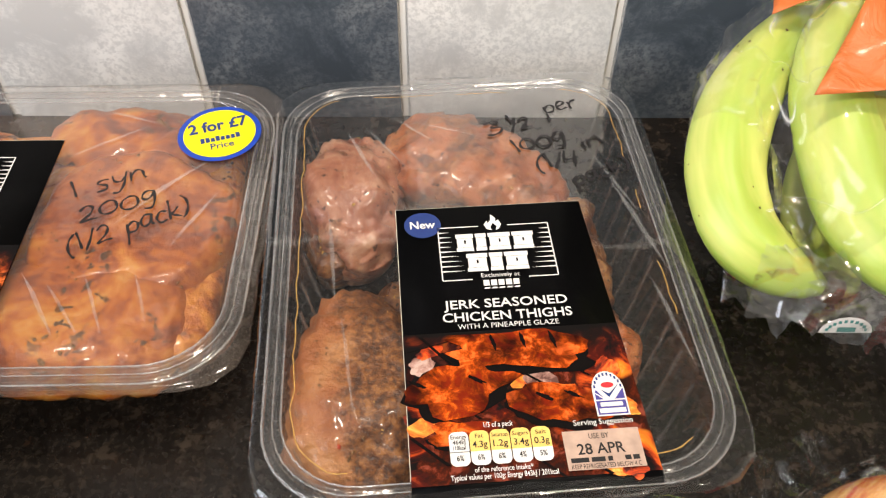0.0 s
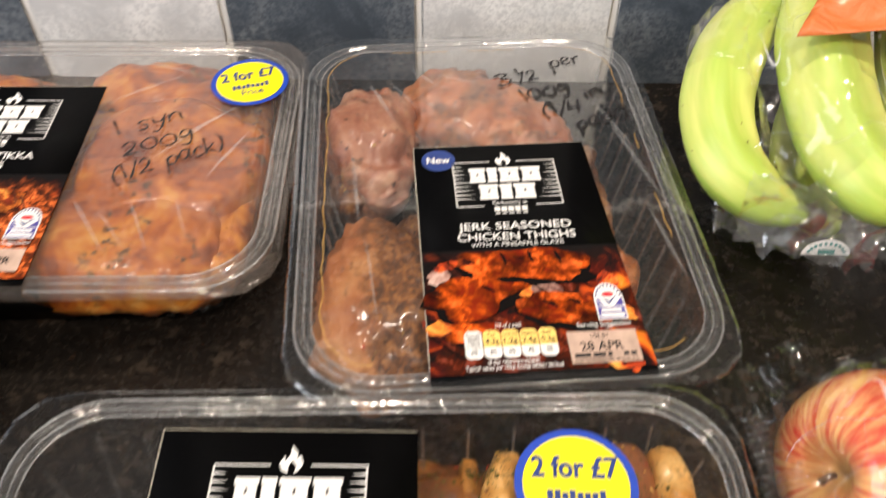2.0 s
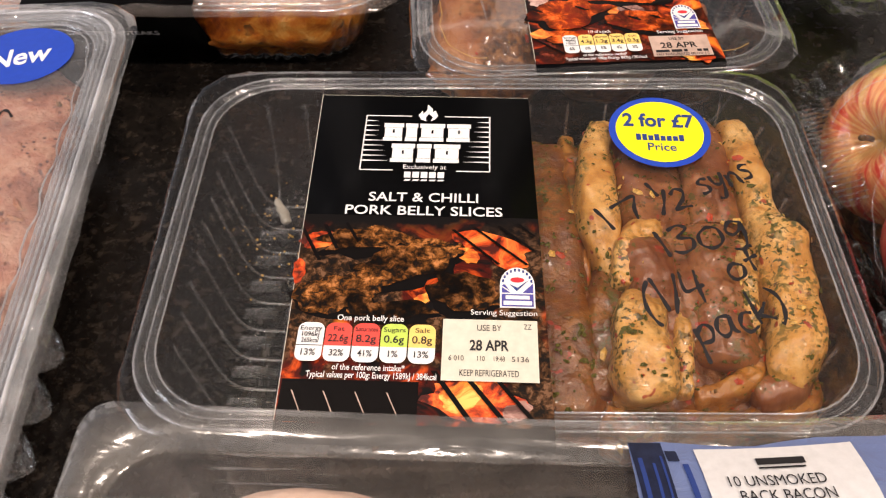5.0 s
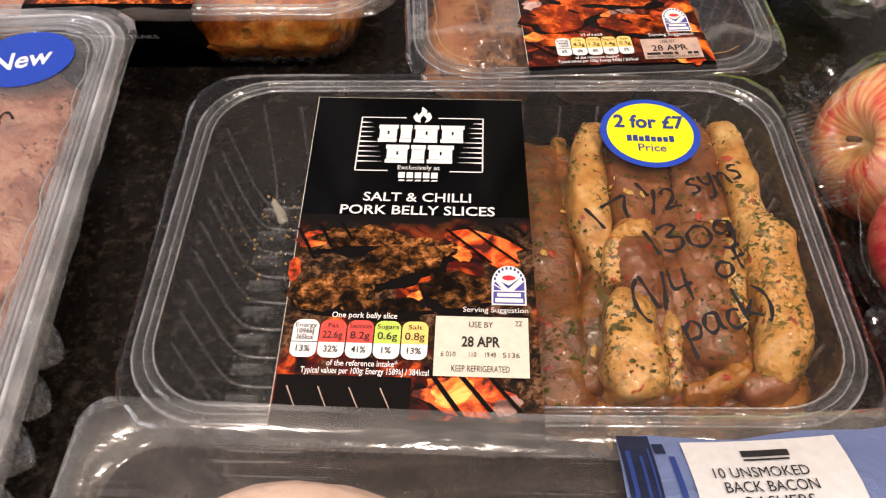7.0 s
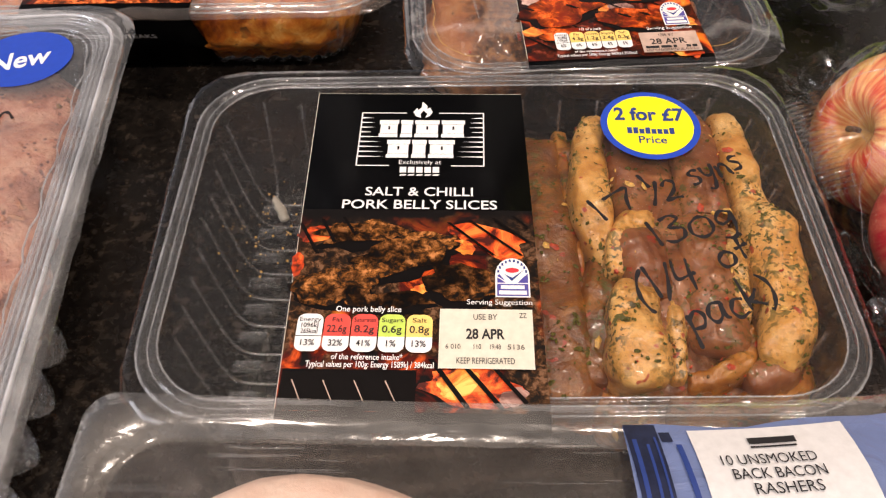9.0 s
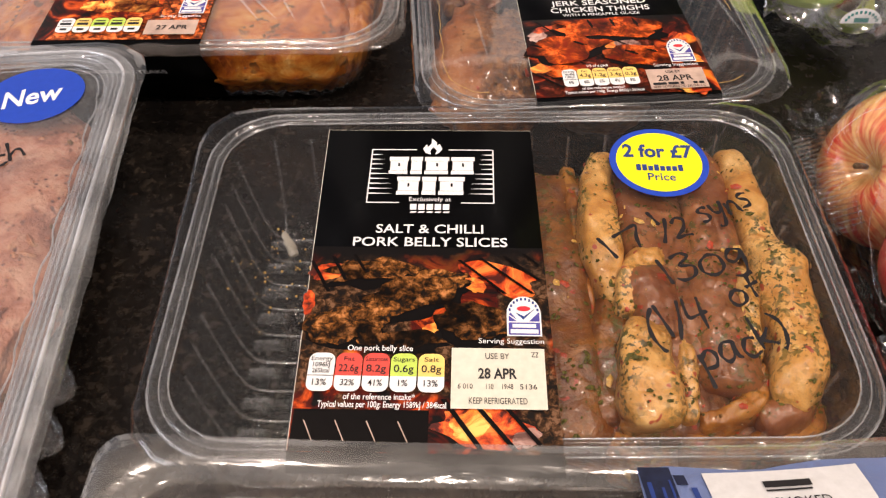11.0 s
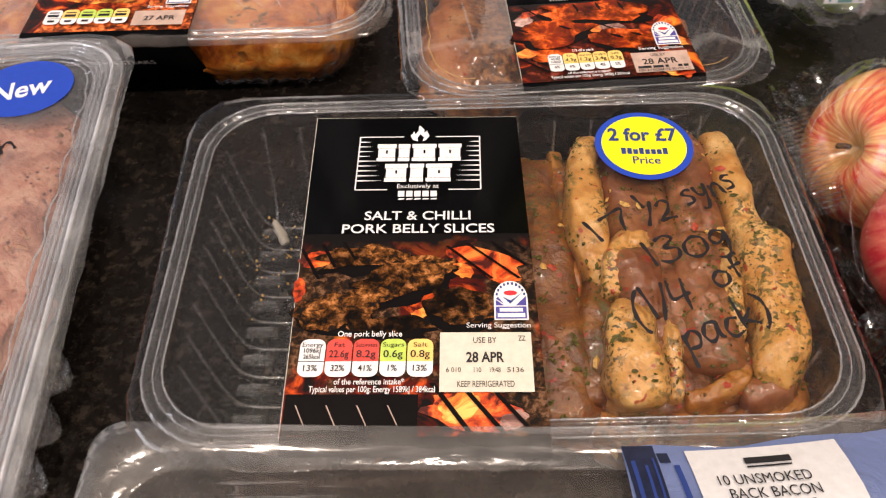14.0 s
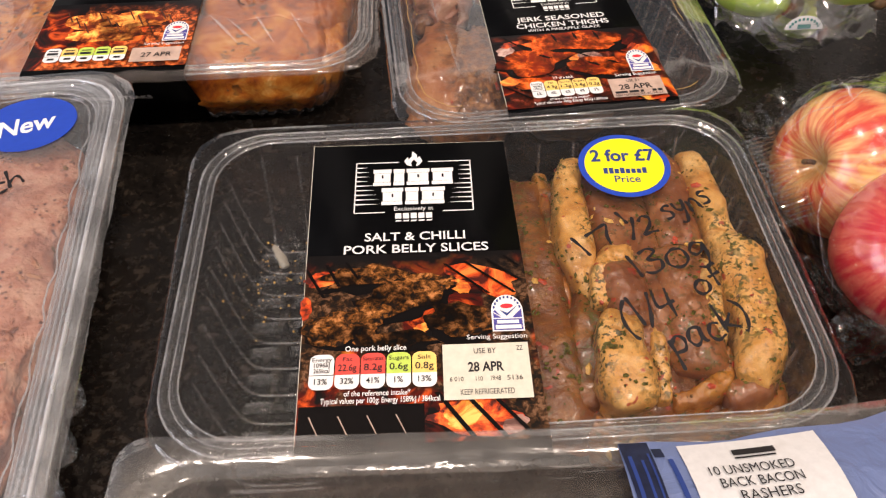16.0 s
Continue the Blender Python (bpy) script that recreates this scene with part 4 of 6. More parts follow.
def offer_sticker(th, cx, cy, r, z, rot=0.0, squash=1.0):
    st = part("price_sticker", flat(ellipse(cx, cy, r, r * squash, 48), z), BLUE, th, "round yellow price sticker with a blue edge")
    part("sticker_face", flat(ellipse(cx, cy, r * 0.865, r * 0.865 * squash, 48), z + 0.0001), YELLOW, st)
    c, s = math.cos(radians(rot)), math.sin(radians(rot))

    def at(x, y):
        return cx + x * c - y * s, cy + x * s + y * c

    words("2 for £7", *at(0, r * 0.12), z + 0.0003, st, NAVY, r * 1.42, r * 0.52, rot, bold=0.03)
    bars = []
    for i in range(8):
        xa = -r * 0.48 + i * r * 0.12
        bars.append([at(xa, -r * 0.28), at(xa + r * 0.095, -r * 0.28), at(xa + r * 0.095, -r * (0.1 if i in (0, 1, 3, 7) else 0.14)), at(xa, -r * (0.1 if i in (0, 1, 3, 7) else 0.14))])
    part("scheme_bars", quads(bars, z + 0.0002), NAVY, st, smooth=False)
    words("Price", *at(0, -r * 0.56), z + 0.0003, st, NAVY, r * 0.55, r * 0.3, rot, bold=0.01)


rng = random.Random(4)


def film_creases(th, spots, z):
    """Slim flat slips of pale haze on a film lid: the painted sheen of creases."""
    for x, y, dx, dy, w in spots:
        d = Vector((dx, dy, 0))
        sd = Vector((-dy, dx, 0)).normalized() * w
        p = Vector((x, y, z))
        pts = [p, p + d * 0.35 + sd, p + d * 0.7 + sd * 0.6, p + d, p + d * 0.6 - sd * 0.5, p + d * 0.3 - sd * 0.3]
        bm = bmesh.new()
        bm.faces.new([bm.verts.new(q) for q in pts])
        part("film_crease", bm, STREAK, th)


# ---- pork belly slices
PX, PY, PTURN = -0.0150, -0.0610, 1.5
pork = thing("pork_tray", pose(PX, PY, 0.0), "clear plastic tray of marinated pork belly slices with a black label", "food tray", "barbecue meat trays")
tray_parts(pork, 0.2205, 0.150, Z - 0.0012, 0.027, 34, 0.0014)


def lx(x):
    return x - PX


def ly(y):
    return y - PY


ladder = bmesh.new()
for i in range(9):
    y = -0.055 + i * 0.0125
    for x0, x1 in ((-0.094, -0.0815), (-0.078, -0.066)):
        pts = [(x0, y - 0.0022, 0.0014), (x1, y - 0.0022, 0.0014), (x1, y + 0.0022, 0.0014), (x0, y + 0.0022, 0.0014)]
        top = [(x0 + 0.0015, y - 0.001, 0.0042), (x1 - 0.0015, y - 0.001, 0.0042), (x1 - 0.0015, y + 0.001, 0.0042), (x0 + 0.0015, y + 0.001, 0.0042)]
        a, b = [ladder.verts.new(p) for p in pts], [ladder.verts.new(p) for p in top]
        ladder.faces.new(b)
        for k in range(4):
            ladder.faces.new((a[k], a[(k + 1) % 4], b[(k + 1) % 4], b[k]))
part("floor_ribs", ladder, RIB, pork, "row of moulded ribs in the tray floor", smooth=False)

for i in range(10):
    y = -0.061 + i * 0.0122
    for sgn in (-1, 1):
        e = 0.1105
        path = [(sgn * (e - 0.0098), y + 0.004, 0.043), (sgn * (e - 0.013), y + 0.002, 0.026), (sgn * (e - 0.0165), y, 0.012), (sgn * (e - 0.02), y - 0.0005, 0.0045), (sgn * (e - 0.027), y - 0.0008, 0.0022), (sgn * (e - 0.046), y - 0.0008, 0.0018)]
        part("wall_rib", tube([tuple(p) for p in smooth_line([Vector(q) for q in path], 5)], 0.0006), RIB, pork)
for i in range(13):
    x = -0.088 + i * 0.0146
    for sgn in (-1, 1):
        e = 0.075
        path = [(x, sgn * (e - 0.0098), 0.043), (x, sgn * (e - 0.013), 0.026), (x, sgn * (e - 0.0165), 0.012), (x, sgn * (e - 0.021), 0.0042), (x, sgn * (e - 0.03), 0.002)]
        part("wall_rib", tube([tuple(p) for p in smooth_line([Vector(q) for q in path], 5)], 0.0006), RIB, pork)
drops = bmesh.new()
for i in range(150):
    m = Matrix.Translation((rng.uniform(-0.094, -0.045), rng.uniform(-0.058, 0.06), 0.0012)) @ Matrix.Diagonal((1, rng.uniform(0.7, 1.8), 0.6, 1))
    bmesh.ops.create_icosphere(drops, subdivisions=1, radius=rng.uniform(0.0002, 0.0009), matrix=m)
tagged(part("marinade_drops", drops, DROP, pork, "wet drops of marinade"), kind="stuff")
crumbs = bmesh.new()
for i in range(60):
    a, b = rng.gauss(-0.088, 0.008), rng.gauss(0.026, 0.012)
    bmesh.ops.create_icosphere(crumbs, subdivisions=1, radius=rng.uniform(0.0002, 0.0006), matrix=Matrix.Translation((a, b, rng.uniform(0.002, 0.012))))
tagged(part("herb_crumbs", crumbs, GOLD, pork, "scattered herb crumbs"), kind="stuff")

slices = []


def belly(kind, pts, radii, mat, seed):
    ob = lump("pork_slice", [(lx(x), ly(y), z) for x, y, z in pts], radii, mat, pork, seed, 0.0013 if mat in (FAT, DULL_FAT) else 0.0008, 3.6 if mat in (FAT, DULL_FAT) else 3.2, 72, 44, 95, kind, 0.2 if mat in (FAT, DULL_FAT) else 0.14, 0.0, 14, 0.0022 if mat in (FAT, DULL_FAT) else 0.001, 0.0468)
    slices.append(ob)


belly("orange-brown lean pork slice", [(0.001, -0.002, 0.018), (0.004, -0.05, 0.02), (0.006, -0.09, 0.019), (0.008, -0.122, 0.016)], [(0.014, 0.0145), (0.0135, 0.0165), (0.0135, 0.0155), (0.013, 0.013)], LEAN, 1.0)
belly("lean brown pork slice", [(-0.04, -0.01, 0.012), (-0.036, -0.06, 0.013), (-0.03, -0.118, 0.012)], [(0.018, 0.01), (0.02, 0.011), (0.016, 0.01)], LEAN, 2.0)
belly("cream strip of pork fat", [(0.0255, 0.0, 0.027), (0.021, -0.018, 0.029), (0.0195, -0.038, 0.029), (0.021, -0.056, 0.027), (0.0245, -0.068, 0.023)], [(0.0062, 0.0155), (0.0072, 0.0165), (0.007, 0.016), (0.0062, 0.015), (0.005, 0.013)], FAT, 3.0)
belly("rosy lean pork slice", [(0.04, 0.004, 0.023), (0.0385, -0.03, 0.027), (0.0425, -0.06, 0.024), (0.046, -0.1, 0.021)], [(0.012, 0.0165), (0.0135, 0.0165), (0.013, 0.0165), (0.012, 0.016)], ROSY, 4.0)
belly("rosy lean pork slice", [(0.06, 0.004, 0.023), (0.0605, -0.034, 0.027), (0.061, -0.05, 0.025)], [(0.0105, 0.0165), (0.011, 0.0175), (0.0105, 0.0165)], ROSY, 11.0)
belly("brown lean pork slice", [(0.0245, -0.066, 0.02), (0.0195, -0.09, 0.021), (0.0175, -0.114, 0.018)], [(0.0075, 0.014), (0.008, 0.0145), (0.0075, 0.013)], LEAN, 12.0)
belly("rosy lean pork slice folded over", [(0.034, -0.062, 0.03), (0.0355, -0.075, 0.031), (0.036, -0.086, 0.029)], [(0.009, 0.0135), (0.0095, 0.014), (0.0085, 0.0135)], ROSY, 13.0)
belly("cream fold of pork fat", [(0.041, -0.0565, 0.029), (0.0335, -0.0575, 0.031), (0.028, -0.065, 0.031), (0.0265, -0.077, 0.029)], [(0.0035, 0.0115), (0.0052, 0.0125), (0.0052, 0.0125), (0.0045, 0.012)], FAT, 14.0)
belly("pale bulb of pork fat", [(0.031, -0.082, 0.03), (0.0292, -0.093, 0.0315), (0.0288, -0.104, 0.031), (0.031, -0.116, 0.026)], [(0.0065, 0.0125), (0.0088, 0.0145), (0.0092, 0.015), (0.0072, 0.0125)], FAT, 5.0)
belly("thin edge of pork fat", [(0.0445, -0.073, 0.027), (0.0438, -0.092, 0.026), (0.0425, -0.113, 0.022)], [(0.0026, 0.012), (0.0034, 0.0125), (0.0036, 0.0115)], FAT, 15.0)
belly("rosy lean pork slice", [(0.0565, -0.052, 0.026), (0.0575, -0.078, 0.026), (0.0565, -0.104, 0.022)], [(0.0115, 0.017), (0.0115, 0.017), (0.0105, 0.0155)], ROSY, 6.0)
belly("thin edge of pork fat", [(0.0655, -0.058, 0.03), (0.0655, -0.078, 0.03), (0.0655, -0.094, 0.028)], [(0.003, 0.0125), (0.0036, 0.013), (0.003, 0.012)], FAT, 16.0)
belly("cream strip of pork fat", [(0.072, 0.003, 0.031), (0.0745, -0.012, 0.0305), (0.0758, -0.028, 0.03), (0.0762, -0.046, 0.0295), (0.079, -0.06, 0.031), (0.0798, -0.078, 0.031), (0.0782, -0.096, 0.029), (0.0735, -0.109, 0.024)], [(0.0066, 0.0145), (0.007, 0.015), (0.0062, 0.0148), (0.0066, 0.0142), (0.0086, 0.0155), (0.0082, 0.015), (0.0082, 0.0148), (0.006, 0.0125)], FAT, 7.0)
belly("red lean end of a slice", [(0.0835, -0.1, 0.02), (0.0745, -0.109, 0.021), (0.064, -0.1125, 0.02)], [(0.005, 0.0125), (0.006, 0.013), (0.0055, 0.0125)], ROSY, 18.0)
belly("cream curl of pork fat", [(0.0865, -0.1, 0.014), (0.0805, -0.113, 0.015), (0.066, -0.119, 0.015), (0.05, -0.1205, 0.015), (0.04, -0.1185, 0.014)], [(0.005, 0.012), (0.0058, 0.0125), (0.0055, 0.012), (0.0052, 0.0115), (0.0045, 0.011)], DULL_FAT, 8.0)
belly("cream curl of pork fat", [(0.0655, -0.094, 0.024), (0.065, -0.104, 0.024), (0.057, -0.111, 0.023), (0.046, -0.113, 0.021)], [(0.0032, 0.011), (0.0038, 0.0115), (0.0042, 0.0115), (0.004, 0.011)], DULL_FAT, 9.0)
belly("cream edge of pork fat", [(0.0125, 0.003, 0.019), (0.0128, -0.03, 0.022), (0.0145, -0.06, 0.021), (0.014, -0.085, 0.019)], [(0.0035, 0.012), (0.003, 0.0135), (0.0026, 0.0125), (0.0024, 0.012)], DULL_FAT, 10.0)
belly("yellow scrap of pork fat", [(0.018, -0.119, 0.014), (0.027, -0.1215, 0.015), (0.036, -0.1195, 0.014)], [(0.005, 0.0105), (0.0058, 0.0115), (0.005, 0.0105)], DULL_FAT, 19.0)
bed = bmesh.new()
beds = [[bed.verts.new((lx(-0.055 + 0.139 * u / 40), ly(0.006 - 0.13 * v / 36), 0.029 + 0.007 * noise.fractal(Vector((u * 0.22, v * 0.22, 3)), 0.8, 2.0, 4) - 0.012 * (max(0, abs(u - 20) - 17) / 3 + max(0, abs(v - 18) - 15) / 3))) for u in range(41)] for v in range(37)]
for v in range(36):
    for u in range(40):
        bed.faces.new((beds[v][u], beds[v][u + 1], beds[v + 1][u + 1], beds[v + 1][u]))
slices.append(part("marinade", bed, LEAN, pork, "brown herb marinade under the slices"))
flecks(slices, 3000, 0.00038, HERB, pork, rng, "herb_flecks", "chopped green herbs", 95, -0.2)
flecks(slices, 900, 0.0003, DARK_HERB, pork, rng, "spice_flecks", "dark spice flakes")
flecks(slices, 90, 0.0007, CHILLI, pork, rng, "chilli_flecks", "red chilli flakes")
flecks(slices, 160, 0.0006, GOLD, pork, rng, "seed_flecks", "golden spice grains")
lump("pork_scrap", [(lx(-0.1015), ly(-0.023), 0.016), (lx(-0.0955), ly(-0.034), 0.014)], [(0.0013, 0.0007), (0.0022, 0.0008)], SCRAP, pork, 3.3, 0.0005, 2, 16, 12, 300, "scrap of white fat")
lid = film_part(pork, 0.2205, 0.150, Z, FILM, 0.0030, 0.00012, 1.0)
for v in lid.data.vertices:
    if v.co.x < -0.09:
        v.co.x -= 0.0035 * max(0.0, v.co.y + 0.03) / 0.1
for ob in pork.children:
    if ob.name.split(".")[0] in ("tray_body", "rim", "rim_edge", "wall_rib", "floor_ribs", "lidding_film"):
        ob.data.transform(Matrix.Rotation(radians(PTURN), 4, "Z"))

top, ctr = ly(0.0), lx(-0.0423)
lab = sleeve(pork, ctr - 0.0388, ctr + 0.0388, top, ly(-0.1405), Z, BLACK)
LZ = Z + UP + 0.00015
bottom = ly(-0.136)
shot = picture(lab, ctr - 0.0388, ctr + 0.0388, bottom, top - 0.060, LZ, PORK_PHOTO)
for ob in (lab, shot, *[o for o in lab.children if o.name.startswith('card_edge')]):
    for v in ob.data.vertices:
        v.co.x += 0.0039 * (top - v.co.y) / 0.1405 - 0.0004
mm = 0.001
CHOP = photo_material("pork_slab_print", (0.14, 0.05, 0.01), (0.12, 0.06, 0.02), (0.006, 0.004, 0.003), 0.31, 300, True, (0.06, 0.8, 2.0))
for cx, cy, rx, ry, rot in ((-18, -70, 15, 5, 6), (6, -74, 10, 4, -8), (-4, -80.5, 16, 7, 14), (-22, -92, 13, 7.5, 10), (16, -91, 11, 7, -12), (-4, -98, 12, 3.6, 4)):
    blob_print(lab, ctr + cx * mm, top + (cy - 2.0) * mm, rx * 1.04 * mm, ry * 1.08 * mm, LZ + 0.0001, GRILL, rng, "printed_shade", rot, 0.5)
    blob_print(lab, ctr + cx * mm, top + cy * mm, rx * mm, ry * mm, LZ + 0.00026, CHOP, rng, "printed_pork", rot, 0.5)
for x0, y0, x1, y1, w in ((12, -66, 27, -80, 1.3), (19, -65, 36, -80, 1.3), (27, -64, 38, -74, 1.2), (33.5, -63, 38.4, -68, 1.0), (-37, -67, -30, -80, 1.3), (-30, -65, -25, -75, 1.3), (-23, -64, -19, -71, 1.1), (8, -119, 19, -135, 1.8), (17, -120, 29, -135.5, 1.8), (26, -121, 37, -135, 1.6), (32, -98, 38, -101, 1.0)):
    part("grill_bar", quads([[(ctr + (x0 - w / 2) * mm, top + y0 * mm), (ctr + (x0 + w / 2) * mm, top + y0 * mm), (ctr + (x1 + w / 2) * mm, top + y1 * mm), (ctr + (x1 - w / 2) * mm, top + y1 * mm)]], LZ + 0.0007), GRILL, lab, smooth=False)
for cx, cy, rx, ry, rot, m in ((24, -71.5, 13, 4.6, -14, FLAME), (17, -76, 4, 3, -30, FLAME_Y), (30, -78, 7, 3.4, -25, FLAME), (-31, -71, 6.4, 3.6, 14, FLAME), (-36, -84, 2, 5, 6, FLAME), (21, -128.5, 14, 6.4, -6, FLAME), (16, -127, 6, 4.6, 25, FLAME_Y), (32, -131, 4.4, 2.8, 30, CREAM_ASH), (4, -93.5, 3.2, 2.0, 25, FLAME_Y), (-14, -69, 4, 2.2, 10, FLAME), (34, -92, 3, 4, 0, FLAME)):
    blob_print(lab, ctr + cx * mm, top + cy * mm, rx * mm, ry * mm, LZ + 0.00008, m, rng, "printed_ember", rot, 0.35)
for k in range(4):
    x = -32 + k * 9
    part("grill_glint", quads([[(ctr + x * mm, top - 126.5 * mm), (ctr + (x + 0.4) * mm, top - 126.5 * mm), (ctr + (x + 3.4) * mm, top - 133 * mm), (ctr + (x + 3.1) * mm, top - 133 * mm)]], LZ + 0.0007), DULL, lab, smooth=False)
part("label_foot", quads([rect(ctr - 0.0352, bottom, ctr + 0.004, top - 0.1225)], LZ + 0.0001), GRILL, lab, smooth=False)
LT = LZ + 0.00085
emblem(lab, ctr + 0.0013, top - 0.0118, 1.0, LT)
words("SALT & CHILLI", ctr + 1.6 * mm, top - 54.2 * mm, LT, lab, WHITE, 37 * mm, 5.7 * mm, bold=0.012)
words("PORK BELLY SLICES", ctr + 2.0 * mm, top - 60.2 * mm, LT, lab, WHITE, 52.5 * mm, 5.7 * mm, bold=0.012)
assurance_mark(lab, ctr + 27.2 * mm, ctr + 38.0 * mm, top - 96.6 * mm, top - 81.2 * mm, LT)
words("Serving Suggestion", ctr + 28.4 * mm, top - 99.4 * mm, LT, lab, WHITE, 20 * mm, 2.7 * mm)
words("One pork belly slice", ctr - 11.6 * mm, top - 102.6 * mm, LT, lab, WHITE, 20 * mm, 2.9 * mm, bold=0.01)
nutrition(lab, ctr - 32.8 * mm, ctr + 8.6 * mm, top - 117 * mm, top - 103.6 * mm, LT, [("Energy", "1096kJ|265kcal", "13%", None), ("Fat", "22.6g", "32%", RED), ("Saturates", "8.2g", "41%", RED), ("Sugars", "0.6g", "1%", GREEN), ("Salt", "0.8g", "13%", AMBER)])
words("of the reference intake*", ctr - 10.8 * mm, top - 119.6 * mm, LT, lab, WHITE, 21 * mm, 2.8 * mm, bold=0.01)
words("Typical values per 100g: Energy 1589kJ / 384kcal", ctr - 9.8 * mm, top - 122.2 * mm, LT, lab, WHITE, 37.5 * mm, 2.9 * mm, bold=0.01)
part("date_panel", quads([rect(ctr + 10.2 * mm, top - 122.2 * mm, ctr + 38.3 * mm, top - 101.2 * mm)], LT), CREAM, lab, "pale printed date panel", smooth=False)
words("USE BY", ctr + 24 * mm, top - 105.2 * mm, LT + 0.0002, lab, INK, 7.2 * mm, 3 * mm)
words("ZZ", ctr + 35.4 * mm, top - 104.4 * mm, LT + 0.0002, lab, INK, 2.2 * mm, 2.6 * mm)
words("28 APR", ctr + 24 * mm, top - 112 * mm, LT + 0.0002, lab, INK, 11.5 * mm, 5 * mm, bold=0.025)
for x, w, s in ((14.4, 4.4, "6 010"), (21.6, 2.2, "110"), (26.9, 3.2, "19:48"), (33, 5, "5136")):
    words(s, ctr + x * mm, top - 115.6 * mm, LT + 0.0002, lab, INK, w * mm, 2.5 * mm)
words("KEEP REFRIGERATED", ctr + 24 * mm, top - 120.6 * mm, LT + 0.0002, lab, INK, 17 * mm, 3.0 * mm)
FZ = Z + 0.0007
offer_sticker(pork, lx(0.043), ly(-0.017), 0.0182, FZ, -1)
handwriting("17", lx(0.019), ly(-0.066), lx(0.035), ly(-0.058), 0.0135, FZ, pork, 0.0007)
handwriting("1", lx(0.0365), ly(-0.05), lx(0.0395), ly(-0.0485), 0.009, FZ, pork, 0.0007)
handwriting("/2", lx(0.039), ly(-0.0575), lx(0.0505), ly(-0.0535), 0.0125, FZ, pork, 0.0007)
handwriting("syns", lx(0.0535), ly(-0.048), lx(0.0735), ly(-0.039), 0.013, FZ, pork, 0.0007)
handwriting("130g", lx(0.0365), ly(-0.076), lx(0.0665), ly(-0.0655), 0.014, FZ, pork, 0.0007)
handwriting("(1/4", lx(0.03), ly(-0.099), lx(0.0505), ly(-0.091), 0.0165, FZ, pork, 0.0007)
handwriting("of", lx(0.057), ly(-0.0845), lx(0.069), ly(-0.0785), 0.0125, FZ, pork, 0.0007)
handwriting("pack)", lx(0.0435), ly(-0.109), lx(0.0725), ly(-0.096), 0.0135, FZ, pork, 0.0007)

# ---- jerk chicken thighs
jerk = thing("chicken_thigh_tray", pose(0.0215, 0.1165, 0.0, 0, 0, 4.5), "clear plastic tray of jerk seasoned chicken thighs with a black label", "food tray", "barbecue meat trays")
tray_parts(jerk, 0.150, 0.196, Z - 0.0012, 0.028, 30, 0.0012)
jm = jerk.matrix_basis.inverted()
for i in range(13):
    y = -0.08 + i * 0.0134
    for sgn in (-1, 1):
        e = 0.075
        path = [(sgn * (e - 0.0098), y + 0.004, 0.043), (sgn * (e - 0.013), y + 0.002, 0.026), (sgn * (e - 0.0165), y, 0.012), (sgn * (e - 0.02), y - 0.0005, 0.0045), (sgn * (e - 0.027), y - 0.0008, 0.0022), (sgn * (e - 0.036), y - 0.0008, 0.0018)]
        part("wall_rib", tube([tuple(p) for p in smooth_line([Vector(q) for q in path], 5)], 0.0007), RIB, jerk)


def jl(x, y, z=0.0):
    return jm @ Vector((x, y, z))


def thigh(pts, radii, mat, seed, label):
    return lump("chicken_thigh", [jl(*p) for p in pts], radii, mat, jerk, seed, 0.0024, 2.8, 72, 56, 95, label, 0.16, 0.0, 7, 0.0035, 0.0462)


